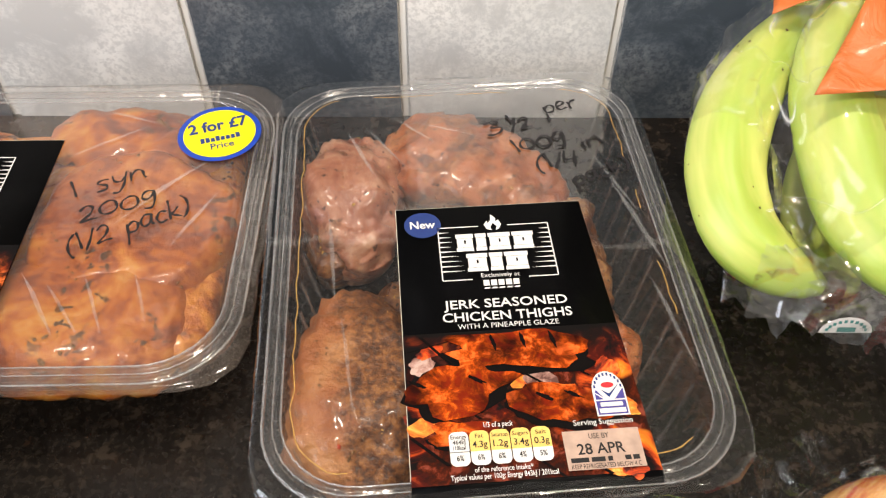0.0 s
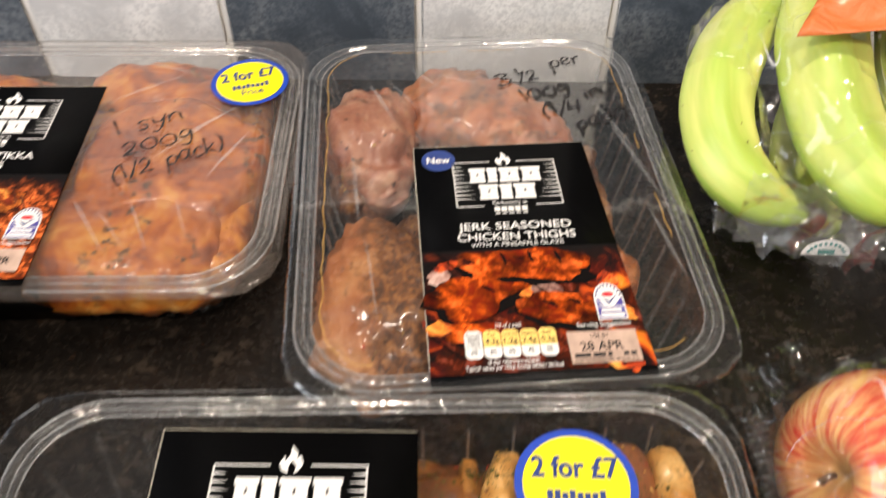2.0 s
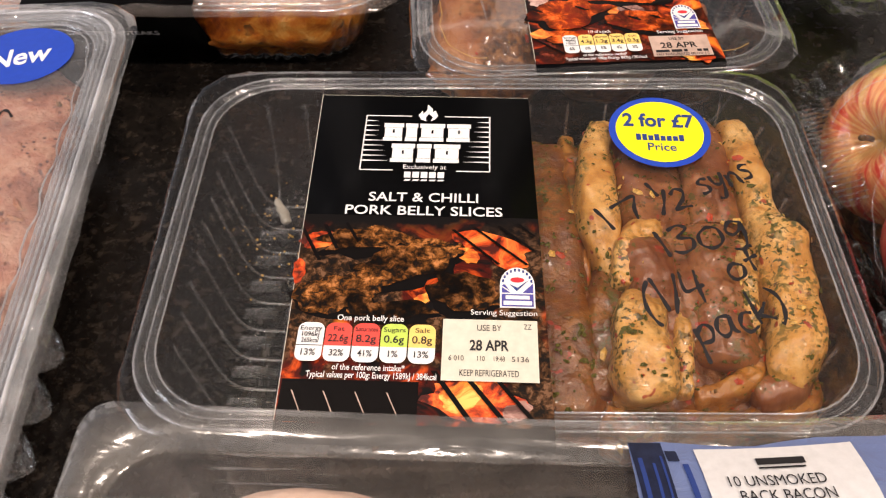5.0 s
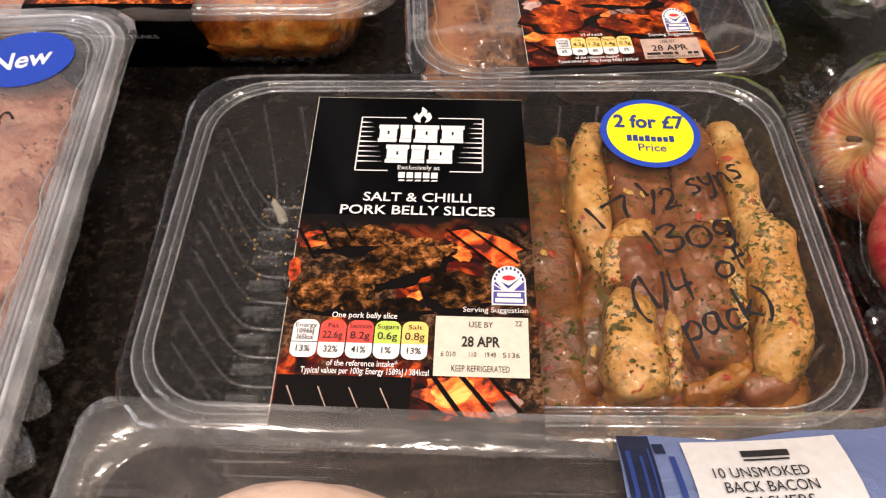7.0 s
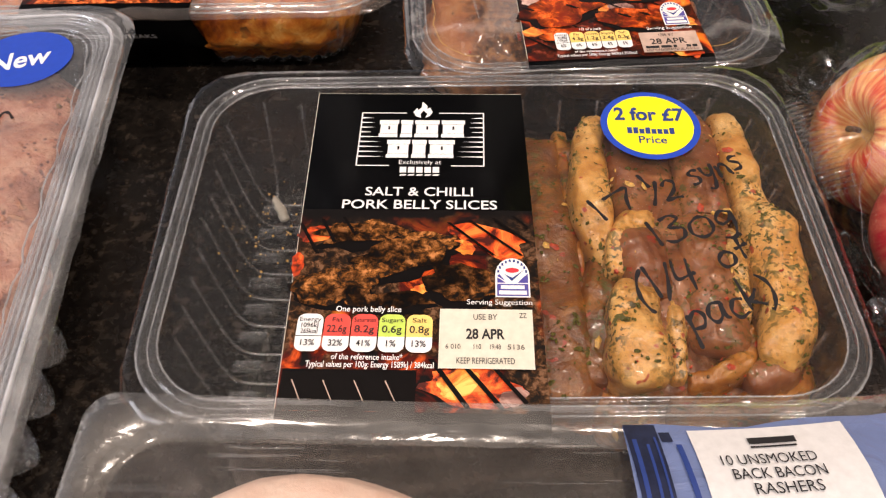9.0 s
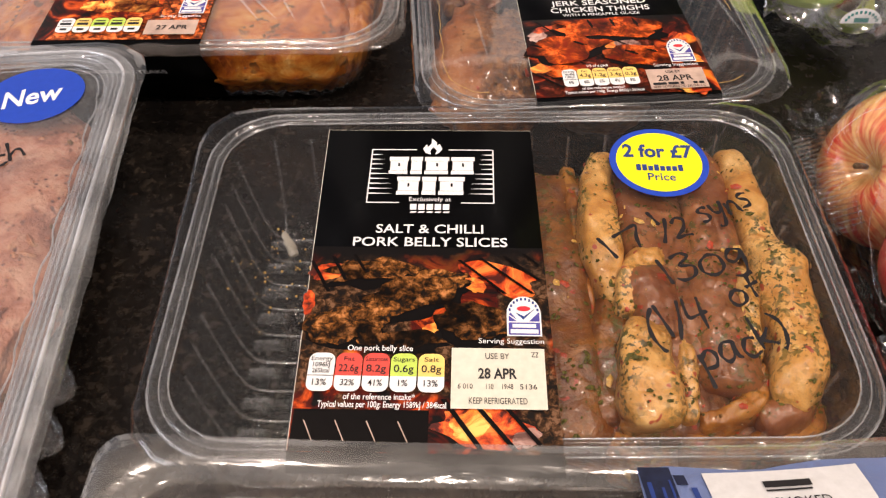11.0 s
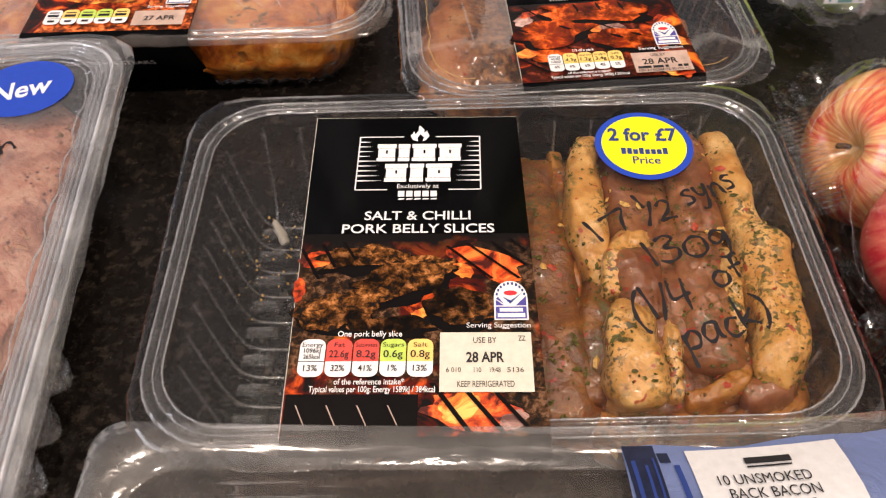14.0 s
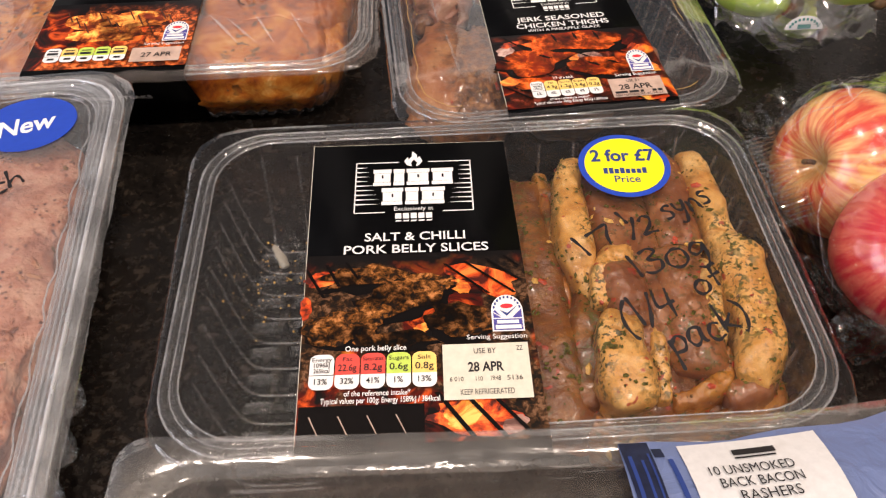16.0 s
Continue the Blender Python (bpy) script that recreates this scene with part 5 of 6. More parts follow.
thighs = [
    thigh([(-0.022, 0.188, 0.02), (-0.028, 0.17, 0.026), (-0.028, 0.15, 0.026), (-0.02, 0.126, 0.017)], [(0.012, 0.013), (0.0175, 0.0195), (0.0185, 0.0195), (0.013, 0.013)], THIGH, 1.2, "pale pink raw chicken thigh"),
    thigh([(-0.014, 0.194, 0.018), (0.006, 0.181, 0.027), (0.034, 0.168, 0.026), (0.058, 0.155, 0.018)], [(0.014, 0.013), (0.022, 0.0195), (0.021, 0.0185), (0.015, 0.014)], THIGH_ORANGE, 2.7, "orange-pink chicken thigh under seasoning"),
    thigh([(0.056, 0.164, 0.016), (0.062, 0.14, 0.021), (0.063, 0.115, 0.02), (0.063, 0.1, 0.016)], [(0.012, 0.012), (0.0125, 0.015), (0.011, 0.014), (0.009, 0.011)], JERK, 3.9, "brown seasoned chicken thigh"),
    thigh([(0.064, 0.108, 0.014), (0.069, 0.088, 0.02), (0.066, 0.068, 0.016)], [(0.009, 0.011), (0.012, 0.015), (0.0105, 0.012)], THIGH_ORANGE, 8.3, "orange end of a seasoned thigh"),
    thigh([(-0.002, 0.102, 0.014), (-0.018, 0.08, 0.026), (-0.02, 0.054, 0.028), (-0.008, 0.029, 0.017)], [(0.013, 0.011), (0.022, 0.0195), (0.0225, 0.02), (0.015, 0.013)], HALF, 5.1, "round chicken thigh, pale and half seasoned"),
    thigh([(-0.006, 0.118, 0.012), (-0.003, 0.1, 0.019), (0.006, 0.06, 0.02)], [(0.01, 0.01), (0.014, 0.016), (0.014, 0.015)], JERK, 6.4, "brown jerk seasoned chicken thigh"),
    thigh([(-0.036, 0.152, 0.012), (-0.035, 0.138, 0.015), (-0.03, 0.128, 0.012)], [(0.006, 0.007), (0.009, 0.012), (0.008, 0.008)], JERK, 9.2, "brown scrap of seasoned chicken"),
    thigh([(0.03, 0.14, 0.014), (0.035, 0.09, 0.018), (0.035, 0.045, 0.014)], [(0.022, 0.012), (0.024, 0.014), (0.018, 0.012)], JERK, 7.6, "brown jerk seasoned chicken thigh"),
]
flecks(thighs, 420, 0.0003, DARK_HERB, jerk, rng, "spice_flecks", "dark jerk seasoning")
flecks(thighs, 110, 0.0004, GOLD, jerk, rng, "seed_flecks", "golden spice grains")
flecks(thighs, 26, 0.0007, CHILLI, jerk, rng, "chilli_flecks", "red chilli flakes")
film_part(jerk, 0.150, 0.196, Z, MISTED, 0.0035, 0.00012, 4.0)
film_creases(jerk, ((-0.048, 0.066, 0.012, -0.03, 0.0012), (-0.04, 0.068, 0.016, -0.026, 0.0009), (-0.03, 0.075, 0.02, -0.02, 0.0008), (-0.055, 0.02, 0.003, -0.045, 0.0012), (-0.05, -0.03, 0.004, -0.04, 0.0009), (0.056, 0.03, 0.012, -0.05, 0.0016), (0.05, 0.05, 0.014, -0.04, 0.0012), (0.06, -0.02, 0.006, -0.04, 0.0012), (-0.02, 0.07, 0.03, -0.012, 0.0007)), Z + 0.00022)
# condensation line inside the rim
bead = [(x + 0.0009 * noise.noise(Vector((x * 160, y * 160, 2))), y + 0.0009 * noise.noise(Vector((x * 160, y * 160, 7))), Z - 0.0007) for x, y, *_ in rounded(0.150 - 0.019, 0.196 - 0.019, 0.02, 40, 12)]
bead_bm = bmesh.new()
for a, b in zip(bead, bead[1:] + bead[:1]):
    if noise.noise(Vector((a[0] * 40, a[1] * 40, 5))) < (-0.3 if a[0] < -0.05 else 0.15):
        continue
    d = (Vector(b) - Vector(a)).normalized() * 0.00017
    s = Vector((-d.y, d.x, 0))
    bead_bm.faces.new([bead_bm.verts.new(Vector(p) + q) for p, q in ((a, s), (a, -s), (b, -s), (b, s))])
part("marinade_line", bead_bm, GOLD, jerk, "thin golden line of marinade along the seal")
o = jl(0.0265, 0.1352)
ctr, top = o.x, o.y
front = -0.0975
lab = sleeve(jerk, ctr - 0.0357, ctr + 0.0357, top, front, Z, BLACK)
bottom = front + 0.003
shot = picture(lab, ctr - 0.0357, ctr + 0.0357, bottom, top - 0.0585, LZ, JERK_PHOTO)
for ob in (lab, shot, *[o for o in lab.children if o.name.startswith("card_edge")]):
    for v in ob.data.vertices:
        if v.co.x > ctr:
            v.co.x += (v.co.x - ctr) / 0.0357 * (0.0042 * (top - v.co.y) / 0.12 - 0.0006)
SLAB = photo_material("glazed_thigh_print", (0.5, 0.07, 0.004), (0.7, 0.2, 0.04), (0.16, 0.012, 0.002), 0.77, 110, True, (0.12, 0.85, 1.5))
for cx, cy, rx, ry, rot, m in ((2, -78.5, 5, 4.6, -50, FLAME_Y), (8, -79, 6, 3.6, -20, CREAM_ASH), (-31, -93.5, 5, 3.4, 20, FLAME_Y), (32, -89, 6, 3, -50, FLAME_Y), (25, -108, 9, 4.6, -30, FLAME_Y), (31, -111, 4, 4, 0, FLAME), (-30, -71, 4.4, 4, 20, CREAM_ASH), (-27, -66, 5, 2.2, 20, FLAME), (17, -103, 5, 3, -30, CREAM_ASH), (30, -76, 4, 4, 0, FLAME)):
    blob_print(lab, ctr + cx * mm, top + cy * mm, rx * mm, ry * mm, LZ + 0.00005, m, rng, "printed_ember", rot, 0.3)
for cx, cy, rx, ry, rot, dents in ((3, -67, 25, 7.6, -4, ((-9, 3.4), (1, 3.6), (11, 3.2))), (-19, -80, 16.5, 8.4, 8, ((-13, 1.6), (6, 2.2))), (12, -88, 16, 7.4, -10, ((-4, 2.4), (5, 2.6))), (-17, -97, 12, 4.6, -4, ())):
    blob_print(lab, ctr + cx * mm, top + (cy - 1.8) * mm, rx * 1.03 * mm, ry * 1.06 * mm, LZ + 0.0002, GRILL, rng, "printed_shade", rot, 0.45)
    blob_print(lab, ctr + cx * mm, top + cy * mm, rx * mm, ry * mm, LZ + 0.00036, SLAB, rng, "printed_thigh", rot, 0.45)
    for dx, dy in dents:
        blob_print(lab, ctr + (cx + dx) * mm, top + (cy + dy) * mm, 0.7 * mm, 3.1 * mm, LZ + 0.00052, GRILL, rng, "printed_char", 12 if rx > 20 else 60, 0.5)
for x0, y0, x1, y1, w in ((-35, -66, -14, -60.5, 1.6), (-30, -60, -20, -72, 1.2), (-4, -71, 10, -82, 1.3), (16, -73, 24, -79, 1.2), (-35, -97, -24, -107, 1.5), (14, -105, 24, -113, 1.6), (24, -104, 34, -111, 1.4), (28, -92, 34, -96, 1.3), (-18, -88, -13, -92, 1.2), (0, -104, 10, -113, 1.2)):
    part("grill_bar", quads([[(ctr + (x0 - w / 2) * mm, top + y0 * mm), (ctr + (x0 + w / 2) * mm, top + y0 * mm), (ctr + (x1 + w / 2) * mm, top + y1 * mm), (ctr + (x1 - w / 2) * mm, top + y1 * mm)]], LZ + 0.00034), GRILL, lab, smooth=False)
emblem(lab, ctr + 0.0002, top - 0.0112, 0.915, LT)
words("JERK SEASONED", ctr + 0.4 * mm, top - 49.4 * mm, LT, lab, WHITE, 43 * mm, 5.3 * mm, bold=0.012)
words("CHICKEN THIGHS", ctr + 0.4 * mm, top - 54.8 * mm, LT, lab, WHITE, 44.5 * mm, 5.3 * mm, bold=0.012)
words("WITH A PINEAPPLE GLAZE", ctr + 0.2 * mm, top - 58.0 * mm, LT, lab, WHITE, 34.5 * mm, 2.9 * mm)
assurance_mark(lab, ctr + 23.2 * mm, ctr + 33.6 * mm, top - 94.2 * mm, top - 78 * mm, LT)
words("Serving Suggestion", ctr + 24.4 * mm, top - 96.8 * mm, LT, lab, WHITE, 18.5 * mm, 2.7 * mm)
words("1/3 of a pack", ctr - 8 * mm, top - 95.2 * mm, LT, lab, WHITE, 9 * mm, 2.5 * mm, bold=0.01)
nutrition(lab, ctr - 23.6 * mm, ctr + 7.8 * mm, top - 107.6 * mm, top - 96.2 * mm, LT, [("Energy", "464kJ|110kcal", "6%", None), ("Fat", "4.3g", "6%", AMBER), ("Saturates", "1.2g", "6%", AMBER), ("Sugars", "3.4g", "4%", AMBER), ("Salt", "0.3g", "5%", AMBER)])
words("of the reference intake*", ctr - 8 * mm, top - 109.8 * mm, LT, lab, WHITE, 17.5 * mm, 2.3 * mm, bold=0.01)
words("Typical values per 100g: Energy 843kJ / 201kcal", ctr - 8 * mm, top - 112 * mm, LT, lab, WHITE, 32 * mm, 2.4 * mm, bold=0.01)
part("date_panel", quads([rect(ctr + 11 * mm, top - 111.5 * mm, ctr + 34.6 * mm, top - 98.6 * mm)], LT), DULL, lab, "smoky see-through date panel", smooth=False)
words("USE BY", ctr + 22 * mm, top - 101.6 * mm, LT + 0.0002, lab, INK, 6.2 * mm, 2.6 * mm)
words("28 APR", ctr + 22 * mm, top - 106.6 * mm, LT + 0.0002, lab, INK, 14.5 * mm, 5.0 * mm, bold=0.012)
part("code_bars", quads([rect(ctr + x * mm, top - 109.2 * mm, ctr + (x + w) * mm, top - 107.7 * mm) for x, w in ((12.2, 5.4), (18.4, 4.2), (23.4, 1.4), (28.6, 1.8), (31, 2))], LT + 0.0002), INK, lab, smooth=False)
words("KEEP REFRIGERATED BELOW 4 C", ctr + 22.6 * mm, top - 111.2 * mm, LT + 0.0002, lab, INK, 21 * mm, 2.1 * mm)
ns = part("new_sticker", flat(ellipse(ctr - 26 * mm, top - 9.4 * mm, 6.9 * mm, 6.4 * mm, 40), LT), NAVY, lab, "small round navy blue sticker")
words("New", ctr - 26 * mm, top - 11.2 * mm, LT + 0.0002, lab, WHITE, 9.4 * mm, 5.2 * mm, bold=0.02)


def jw(text, x0, y0, x1, y1, hgt):
    a, b = jl(x0, y0), jl(x1, y1)
    handwriting(text, a.x, a.y, b.x, b.y, hgt, FZ, jerk, 0.0006)


jw("3", 0.0275, 0.175, 0.0355, 0.1785, 0.0105)
jw("1", 0.0365, 0.1835, 0.039, 0.1845, 0.0065)
jw("/2", 0.038, 0.178, 0.0475, 0.1815, 0.0095)
jw("per", 0.053, 0.189, 0.068, 0.1955, 0.0105)
jw("100g", 0.0385, 0.1645, 0.061, 0.174, 0.0105)
jw("(1/4", 0.047, 0.1545, 0.0655, 0.159, 0.011)
jw("in", 0.0665, 0.1675, 0.0765, 0.172, 0.0095)
jw("pack)", 0.0615, 0.1455, 0.085, 0.1575, 0.009)

# ---- tikka steaks
TX, TY, TR = -0.172, 0.1305, 1.2
tikka = thing("chicken_steak_tray", pose(TX, TY, 0.0, 0, 0, TR), "clear plastic tray of orange marinated chicken steaks with a black sleeve", "food tray", "barbecue meat trays")
tray_parts(tikka, 0.222, 0.152, Z - 0.0012, 0.03, 96, 0.0013, False, 1.6, None, 1.0)
tm = tikka.matrix_basis.inverted()


def tl(x, y, z=0.0):
    return tm @ Vector((x, y, z))


steaks = []
for pts, radii, seed in (
    ([(-0.165, 0.184, 0.026), (-0.12, 0.188, 0.028), (-0.08, 0.176, 0.027)], [(0.019, 0.015), (0.02, 0.0155), (0.02, 0.015)], 1.5),
    ([(-0.15, 0.138, 0.03), (-0.115, 0.135, 0.034), (-0.075, 0.122, 0.031)], [(0.031, 0.0155), (0.037, 0.016), (0.026, 0.0155)], 2.9),
    ([(-0.165, 0.096, 0.028), (-0.125, 0.09, 0.031), (-0.083, 0.092, 0.028)], [(0.024, 0.0155), (0.026, 0.016), (0.023, 0.015)], 4.2),
    ([(-0.25, 0.16, 0.026), (-0.21, 0.165, 0.029), (-0.17, 0.162, 0.028)], [(0.03, 0.015), (0.034, 0.015), (0.028, 0.015)], 5.8),
    ([(-0.25, 0.1, 0.025), (-0.21, 0.098, 0.028), (-0.17, 0.105, 0.028)], [(0.028, 0.015), (0.031, 0.015), (0.026, 0.015)], 7.1),
):
    steaks.append(lump("chicken_steak", [tl(*p) for p in pts], radii, TIKKA, tikka, seed, 0.0012, 3.0, 64, 52, 90, "", 0.12, 0.0, 5, 0.0024, 0.0448))
sauce = []
for off, z in ((0.0242, 0.0055), (0.0204, 0.011), (0.0168, 0.02), (0.0138, 0.032), (0.018, 0.0365), (0.045, 0.038)):
    loop = []
    pts = rounded(0.222 - 2 * off, 0.152 - 2 * off, max(0.008, 0.03 - off * 0.55))
    for i, (x, y, nx, ny) in enumerate(pts):
        s = 0.0013 * math.cos(2 * math.pi * i / len(pts) * 96) if z < 0.025 else 0
        loop.append((x + nx * (s - 0.0006), y + ny * (s - 0.0006), z + 0.0025 * noise.noise(Vector((x * 60, y * 60, 4))) * (z > 0.025)))
    sauce.append(loop)
part("marinade", loft(sauce, True), SAUCE, tikka, "thick orange marinade with herbs")
flecks(steaks, 170, 0.0004, DARK_HERB, tikka, rng, "spice_flecks", "dark green herb flecks", 30)
flecks(steaks, 34, 0.0012, DARK_HERB, tikka, rng, "char_flecks", "large charred herb pieces", 22)
film_part(tikka, 0.222, 0.152, Z, HAZY_FILM, 0.0035, 0.0004, 8.0)
film_creases(tikka, ((0.03, 0.03, 0.03, 0.02, 0.0009), (0.06, 0.0, 0.03, 0.03, 0.0012), (0.055, -0.01, 0.028, 0.034, 0.0009), (0.08, -0.02, 0.014, 0.03, 0.0012), (0.03, -0.03, 0.02, -0.03, 0.0012), (0.04, -0.035, 0.018, -0.024, 0.0009), (0.052, -0.03, 0.014, -0.03, 0.0009), (0.07, -0.03, 0.01, -0.026, 0.0008), (0.035, 0.06, 0.03, -0.01, 0.0009)), Z + 0.0009)
o0, o1 = tl(-0.222, 0.172), tl(-0.1475, 0.172)
x0, x1, top = o0.x, o1.x, o1.y
ctr = (x0 + x1) / 2
front = -0.0755
lab = sleeve(tikka, x0, x1, top, front - 0.0006, Z + 0.0003, BLACK, 0.0445, 0.021)
LZ2, LT2 = LZ + 0.0003, LT + 0.0003
picture(lab, x0, x1, front + 0.004, top - 0.058, LZ2, TIKKA_PHOTO)
SLAB2 = photo_material("grilled_steak_print", (0.75, 0.2, 0.035), (0.8, 0.3, 0.08), (0.14, 0.02, 0.008), 0.41, 130, True)
for cx, cy, rx, ry, rot in ((-14, -74, 14, 7, 4), (10, -73, 14, 7, -6), (-4, -86, 18, 6, 0)):
    blob_print(lab, ctr + cx * mm, top + cy * mm, rx * mm, ry * mm, LZ2 + 0.0001, SLAB2, rng, "printed_steak", rot, 0.3)
for k in range(11):
    cx = -27 + k * 5.0
    y0 = -66 - (k % 3) * 5
    part("grill_mark", quads([[(ctr + (cx - 0.35) * mm, top + y0 * mm), (ctr + (cx + 0.45) * mm, top + y0 * mm), (ctr + (cx + 4.6) * mm, top + (y0 - 9) * mm), (ctr + (cx + 3.9) * mm, top + (y0 - 9) * mm)]], LZ2 + 0.0007), CHAR, lab, smooth=False)
emblem(lab, ctr + 0.0002, top - 0.0112, 0.93, LT2)
words("CHICKEN TIKKA", ctr, top - 49.6 * mm, LT2, lab, WHITE, 41 * mm, 5.8 * mm, bold=0.012)
words("STEAKS", ctr, top - 55.4 * mm, LT2, lab, WHITE, 20 * mm, 5.8 * mm, bold=0.012)
assurance_mark(lab, ctr + 23.5 * mm, ctr + 35 * mm, top - 94 * mm, top - 78 * mm, LT2)
words("Serving Suggestion", ctr + 25 * mm, top - 96.8 * mm, LT2, lab, WHITE, 18.5 * mm, 2.7 * mm)
nutrition(lab, ctr - 29 * mm, ctr + 9 * mm, top - 108 * mm, top - 97 * mm, LT2, [("", "", "", None), ("", "", "", AMBER), ("", "", "", GREEN), ("", "", "", GREEN), ("", "", "", AMBER)])
part("date_panel", quads([rect(ctr + 11 * mm, top - 110 * mm, ctr + 34 * mm, top - 99 * mm)], LT2), DULL, lab, "smoky see-through date panel", smooth=False)
words("27 APR", ctr + 23 * mm, top - 106.5 * mm, LT2 + 0.0002, lab, INK, 14 * mm, 4.6 * mm, bold=0.012)
side = words("CHICKEN TIKKA STEAKS", 0, 0, 0, lab, WHITE, 53 * mm, 5.6 * mm, bold=0.01)
side.data.transform(Matrix.Translation((ctr - 9.5 * mm, front + 0.0060, 0.0305)) @ Matrix.Rotation(math.atan2(0.0185, -0.0109), 4, "X"))
offer_sticker(tikka, *tl(-0.084, 0.176).xy, 0.0172, Z + 0.0012, 17)


def tw(text, x0, y0, x1, y1, hgt):
    a, b = tl(x0, y0), tl(x1, y1)
    handwriting(text, a.x, a.y, b.x, b.y, hgt, Z + 0.0012, tikka, 0.00055)


tw("1 syn", -0.135, 0.137, -0.1075, 0.1495, 0.0125)
tw("200g", -0.1275, 0.124, -0.1005, 0.1375, 0.0115)
tw("(1/2 pack)", -0.127, 0.1085, -0.0865, 0.1305, 0.012)

# ---- burgers in the ridged tray
NEWX, NEWY, NR = -0.2655, -0.0795, 5.6
mince = thing("mince_tray", pose(NEWX, NEWY, 0.0, 0, 0, NR), "clear ridged tray of pink minced meat with blue oval sticker", "food tray", "barbecue meat trays")
NH = 0.055
tray_parts(mince, 0.222, 0.155 * 1.55, NH - 0.0012, 0.026, 24, 0.0035, True, 2.2, PALE_RIM, 1.6)
nm = mince.matrix_basis.inverted()
# Rim ridges, with the highlight painted on in whitish haze.
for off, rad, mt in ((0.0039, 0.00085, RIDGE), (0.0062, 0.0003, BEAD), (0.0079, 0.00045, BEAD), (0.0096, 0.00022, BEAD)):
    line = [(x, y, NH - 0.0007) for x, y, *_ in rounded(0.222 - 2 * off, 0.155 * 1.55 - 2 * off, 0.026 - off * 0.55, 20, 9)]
    part("rim_ridge", tube(line, rad, True, 8), mt, mince, "raised ridge of the rim with its highlight painted as white haze")
# wavy inner wall edge under the film
wavy = []
for x, y, nx, ny in rounded(0.222 - 0.027, 0.155 * 1.55 - 0.027, 0.018, 80, 17):
    k = 0.0011 * max(-0.3, math.sin((x + y) * 260)) + 0.0004 * noise.noise(Vector((x * 120, y * 120, 8)))
    wavy.append((x + nx * k, y + ny * k, NH - 0.0022))
part("inner_edge", tube(wavy, 0.0004, True), BEAD, mince, "wavy moulded inner edge")


def nl(x, y, z=0.0):
    return nm @ Vector((x, y, z))


for i in range(4):
    c = nl(-0.1655, -0.158 + 0.019 * i)
    c.x = nl(-0.1635, -0.115).x
    lump("moulded_cup", [(c.x, c.y - 0.0085, 0.027), (c.x + 0.0012, c.y, 0.028), (c.x, c.y + 0.0085, 0.027)], [(0.002, 0.006), (0.0055, 0.0125), (0.002, 0.006)], CUP, mince, 70.0 + i, 0.0005, 2.0, 22, 20, 120, "clear moulded cup in the tray wall", 0.0, 0.0, 3)
patties = [lump("minced_meat", [nl(-0.262, 0.026, 0.036), nl(-0.256, -0.06, 0.038), nl(-0.248, -0.17, 0.036)], [(0.080, 0.013), (0.082, 0.0135), (0.080, 0.013)], MINCE, mince, 11.0, 0.0026, 3.6, 70, 90, 80, "coarse pink minced meat", 0.05)]
flecks(patties, 500, 0.0007, THIGH_RAW, mince, rng, "fat_flecks", "pale fat flecks")
flecks(patties, 200, 0.0006, DARK_HERB, mince, rng, "spice_flecks", "dark seasoning")
film_part(mince, 0.222, 0.155 * 1.55, NH, MINCE_FILM, 0.003, 0.00015, 12.0)
nz = NH + 0.0006
c = nl(-0.2005, 0.0135)
stick = part("oval_sticker", flat(ellipse(c.x, c.y, 0.0195, 0.0172, 48, 8), nz), BLUE, mince, "blue oval sticker")
words("New", c.x + 0.0005, c.y - 0.0055, nz + 0.0001, stick, WHITE, 0.0235, 0.0145, 12, bold=0.02, shear=0.15)
a, b = nl(-0.2005, -0.029), nl(-0.1905, -0.0215)
handwriting("ch", a.x, a.y, b.x, b.y, 0.0115, nz, mince, 0.0007)

# ---- bacon
BX0, BX1, BY1 = -0.1295, 0.132, -0.1350
bacon = thing("bacon_pack", pose(0.0, -0.2, 0.0), "clear stiff pack of back bacon rashers with blue printed band", "bacon pack")
bw, bd = BX1 - BX0, 0.137
bcx, bcy = (BX0 + BX1) / 2, BY1 - bd / 2 + 0.2


def pack_loop(off, z, r, sag=0.0):
    return [(x + bcx, y + bcy + (sag * (x / bw * 2) ** 2 if x < 0 else sag * 5.0 * (x / bw * 2) ** 2), z) for x, y, *_ in rounded(bw - 2 * off, bd - 2 * off, r)]


BH = 0.0545
part("pack_flange", loft([pack_loop(0, BH - 0.0006, 0.009, 0.002), pack_loop(0.0003, BH, 0.009, 0.002), pack_loop(0.006, BH + 0.0004, 0.011, 0.001), pack_loop(0.0115, BH - 0.0002, 0.014), pack_loop(0.0125, BH - 0.0016, 0.015)]), FLANGE, bacon, "frosted clear sealing flange")
part("pack_body", loft([pack_loop(0.0125, BH - 0.0016, 0.015), pack_loop(0.0145, BH - 0.005, 0.016), pack_loop(0.0165, 0.03, 0.018), pack_loop(0.019, 0.012, 0.018), pack_loop(0.026, 0.006, 0.016), pack_loop(0.05, 0.0055, 0.01)], True), TRAY, bacon)
cover = []
for f in (1.0, 0.97, 0.92, 0.84, 0.72, 0.56, 0.38, 0.2, 0.08):
    loop = []
    for x, y, *_ in rounded(bw - 0.024, bd - 0.024, 0.015):
        px, py = x * f, y * f
        z = BH - 0.0004 + 0.007 * (1 - f ** 3) + 0.0012 * noise.noise(Vector((px * 25, py * 90, 3))) * (1 - f)
        loop.append((px + bcx, py + bcy, z))
    cover.append(loop)
part("cover_film", loft(cover, True), BACON_FILM, bacon, "taut rippled cover film")
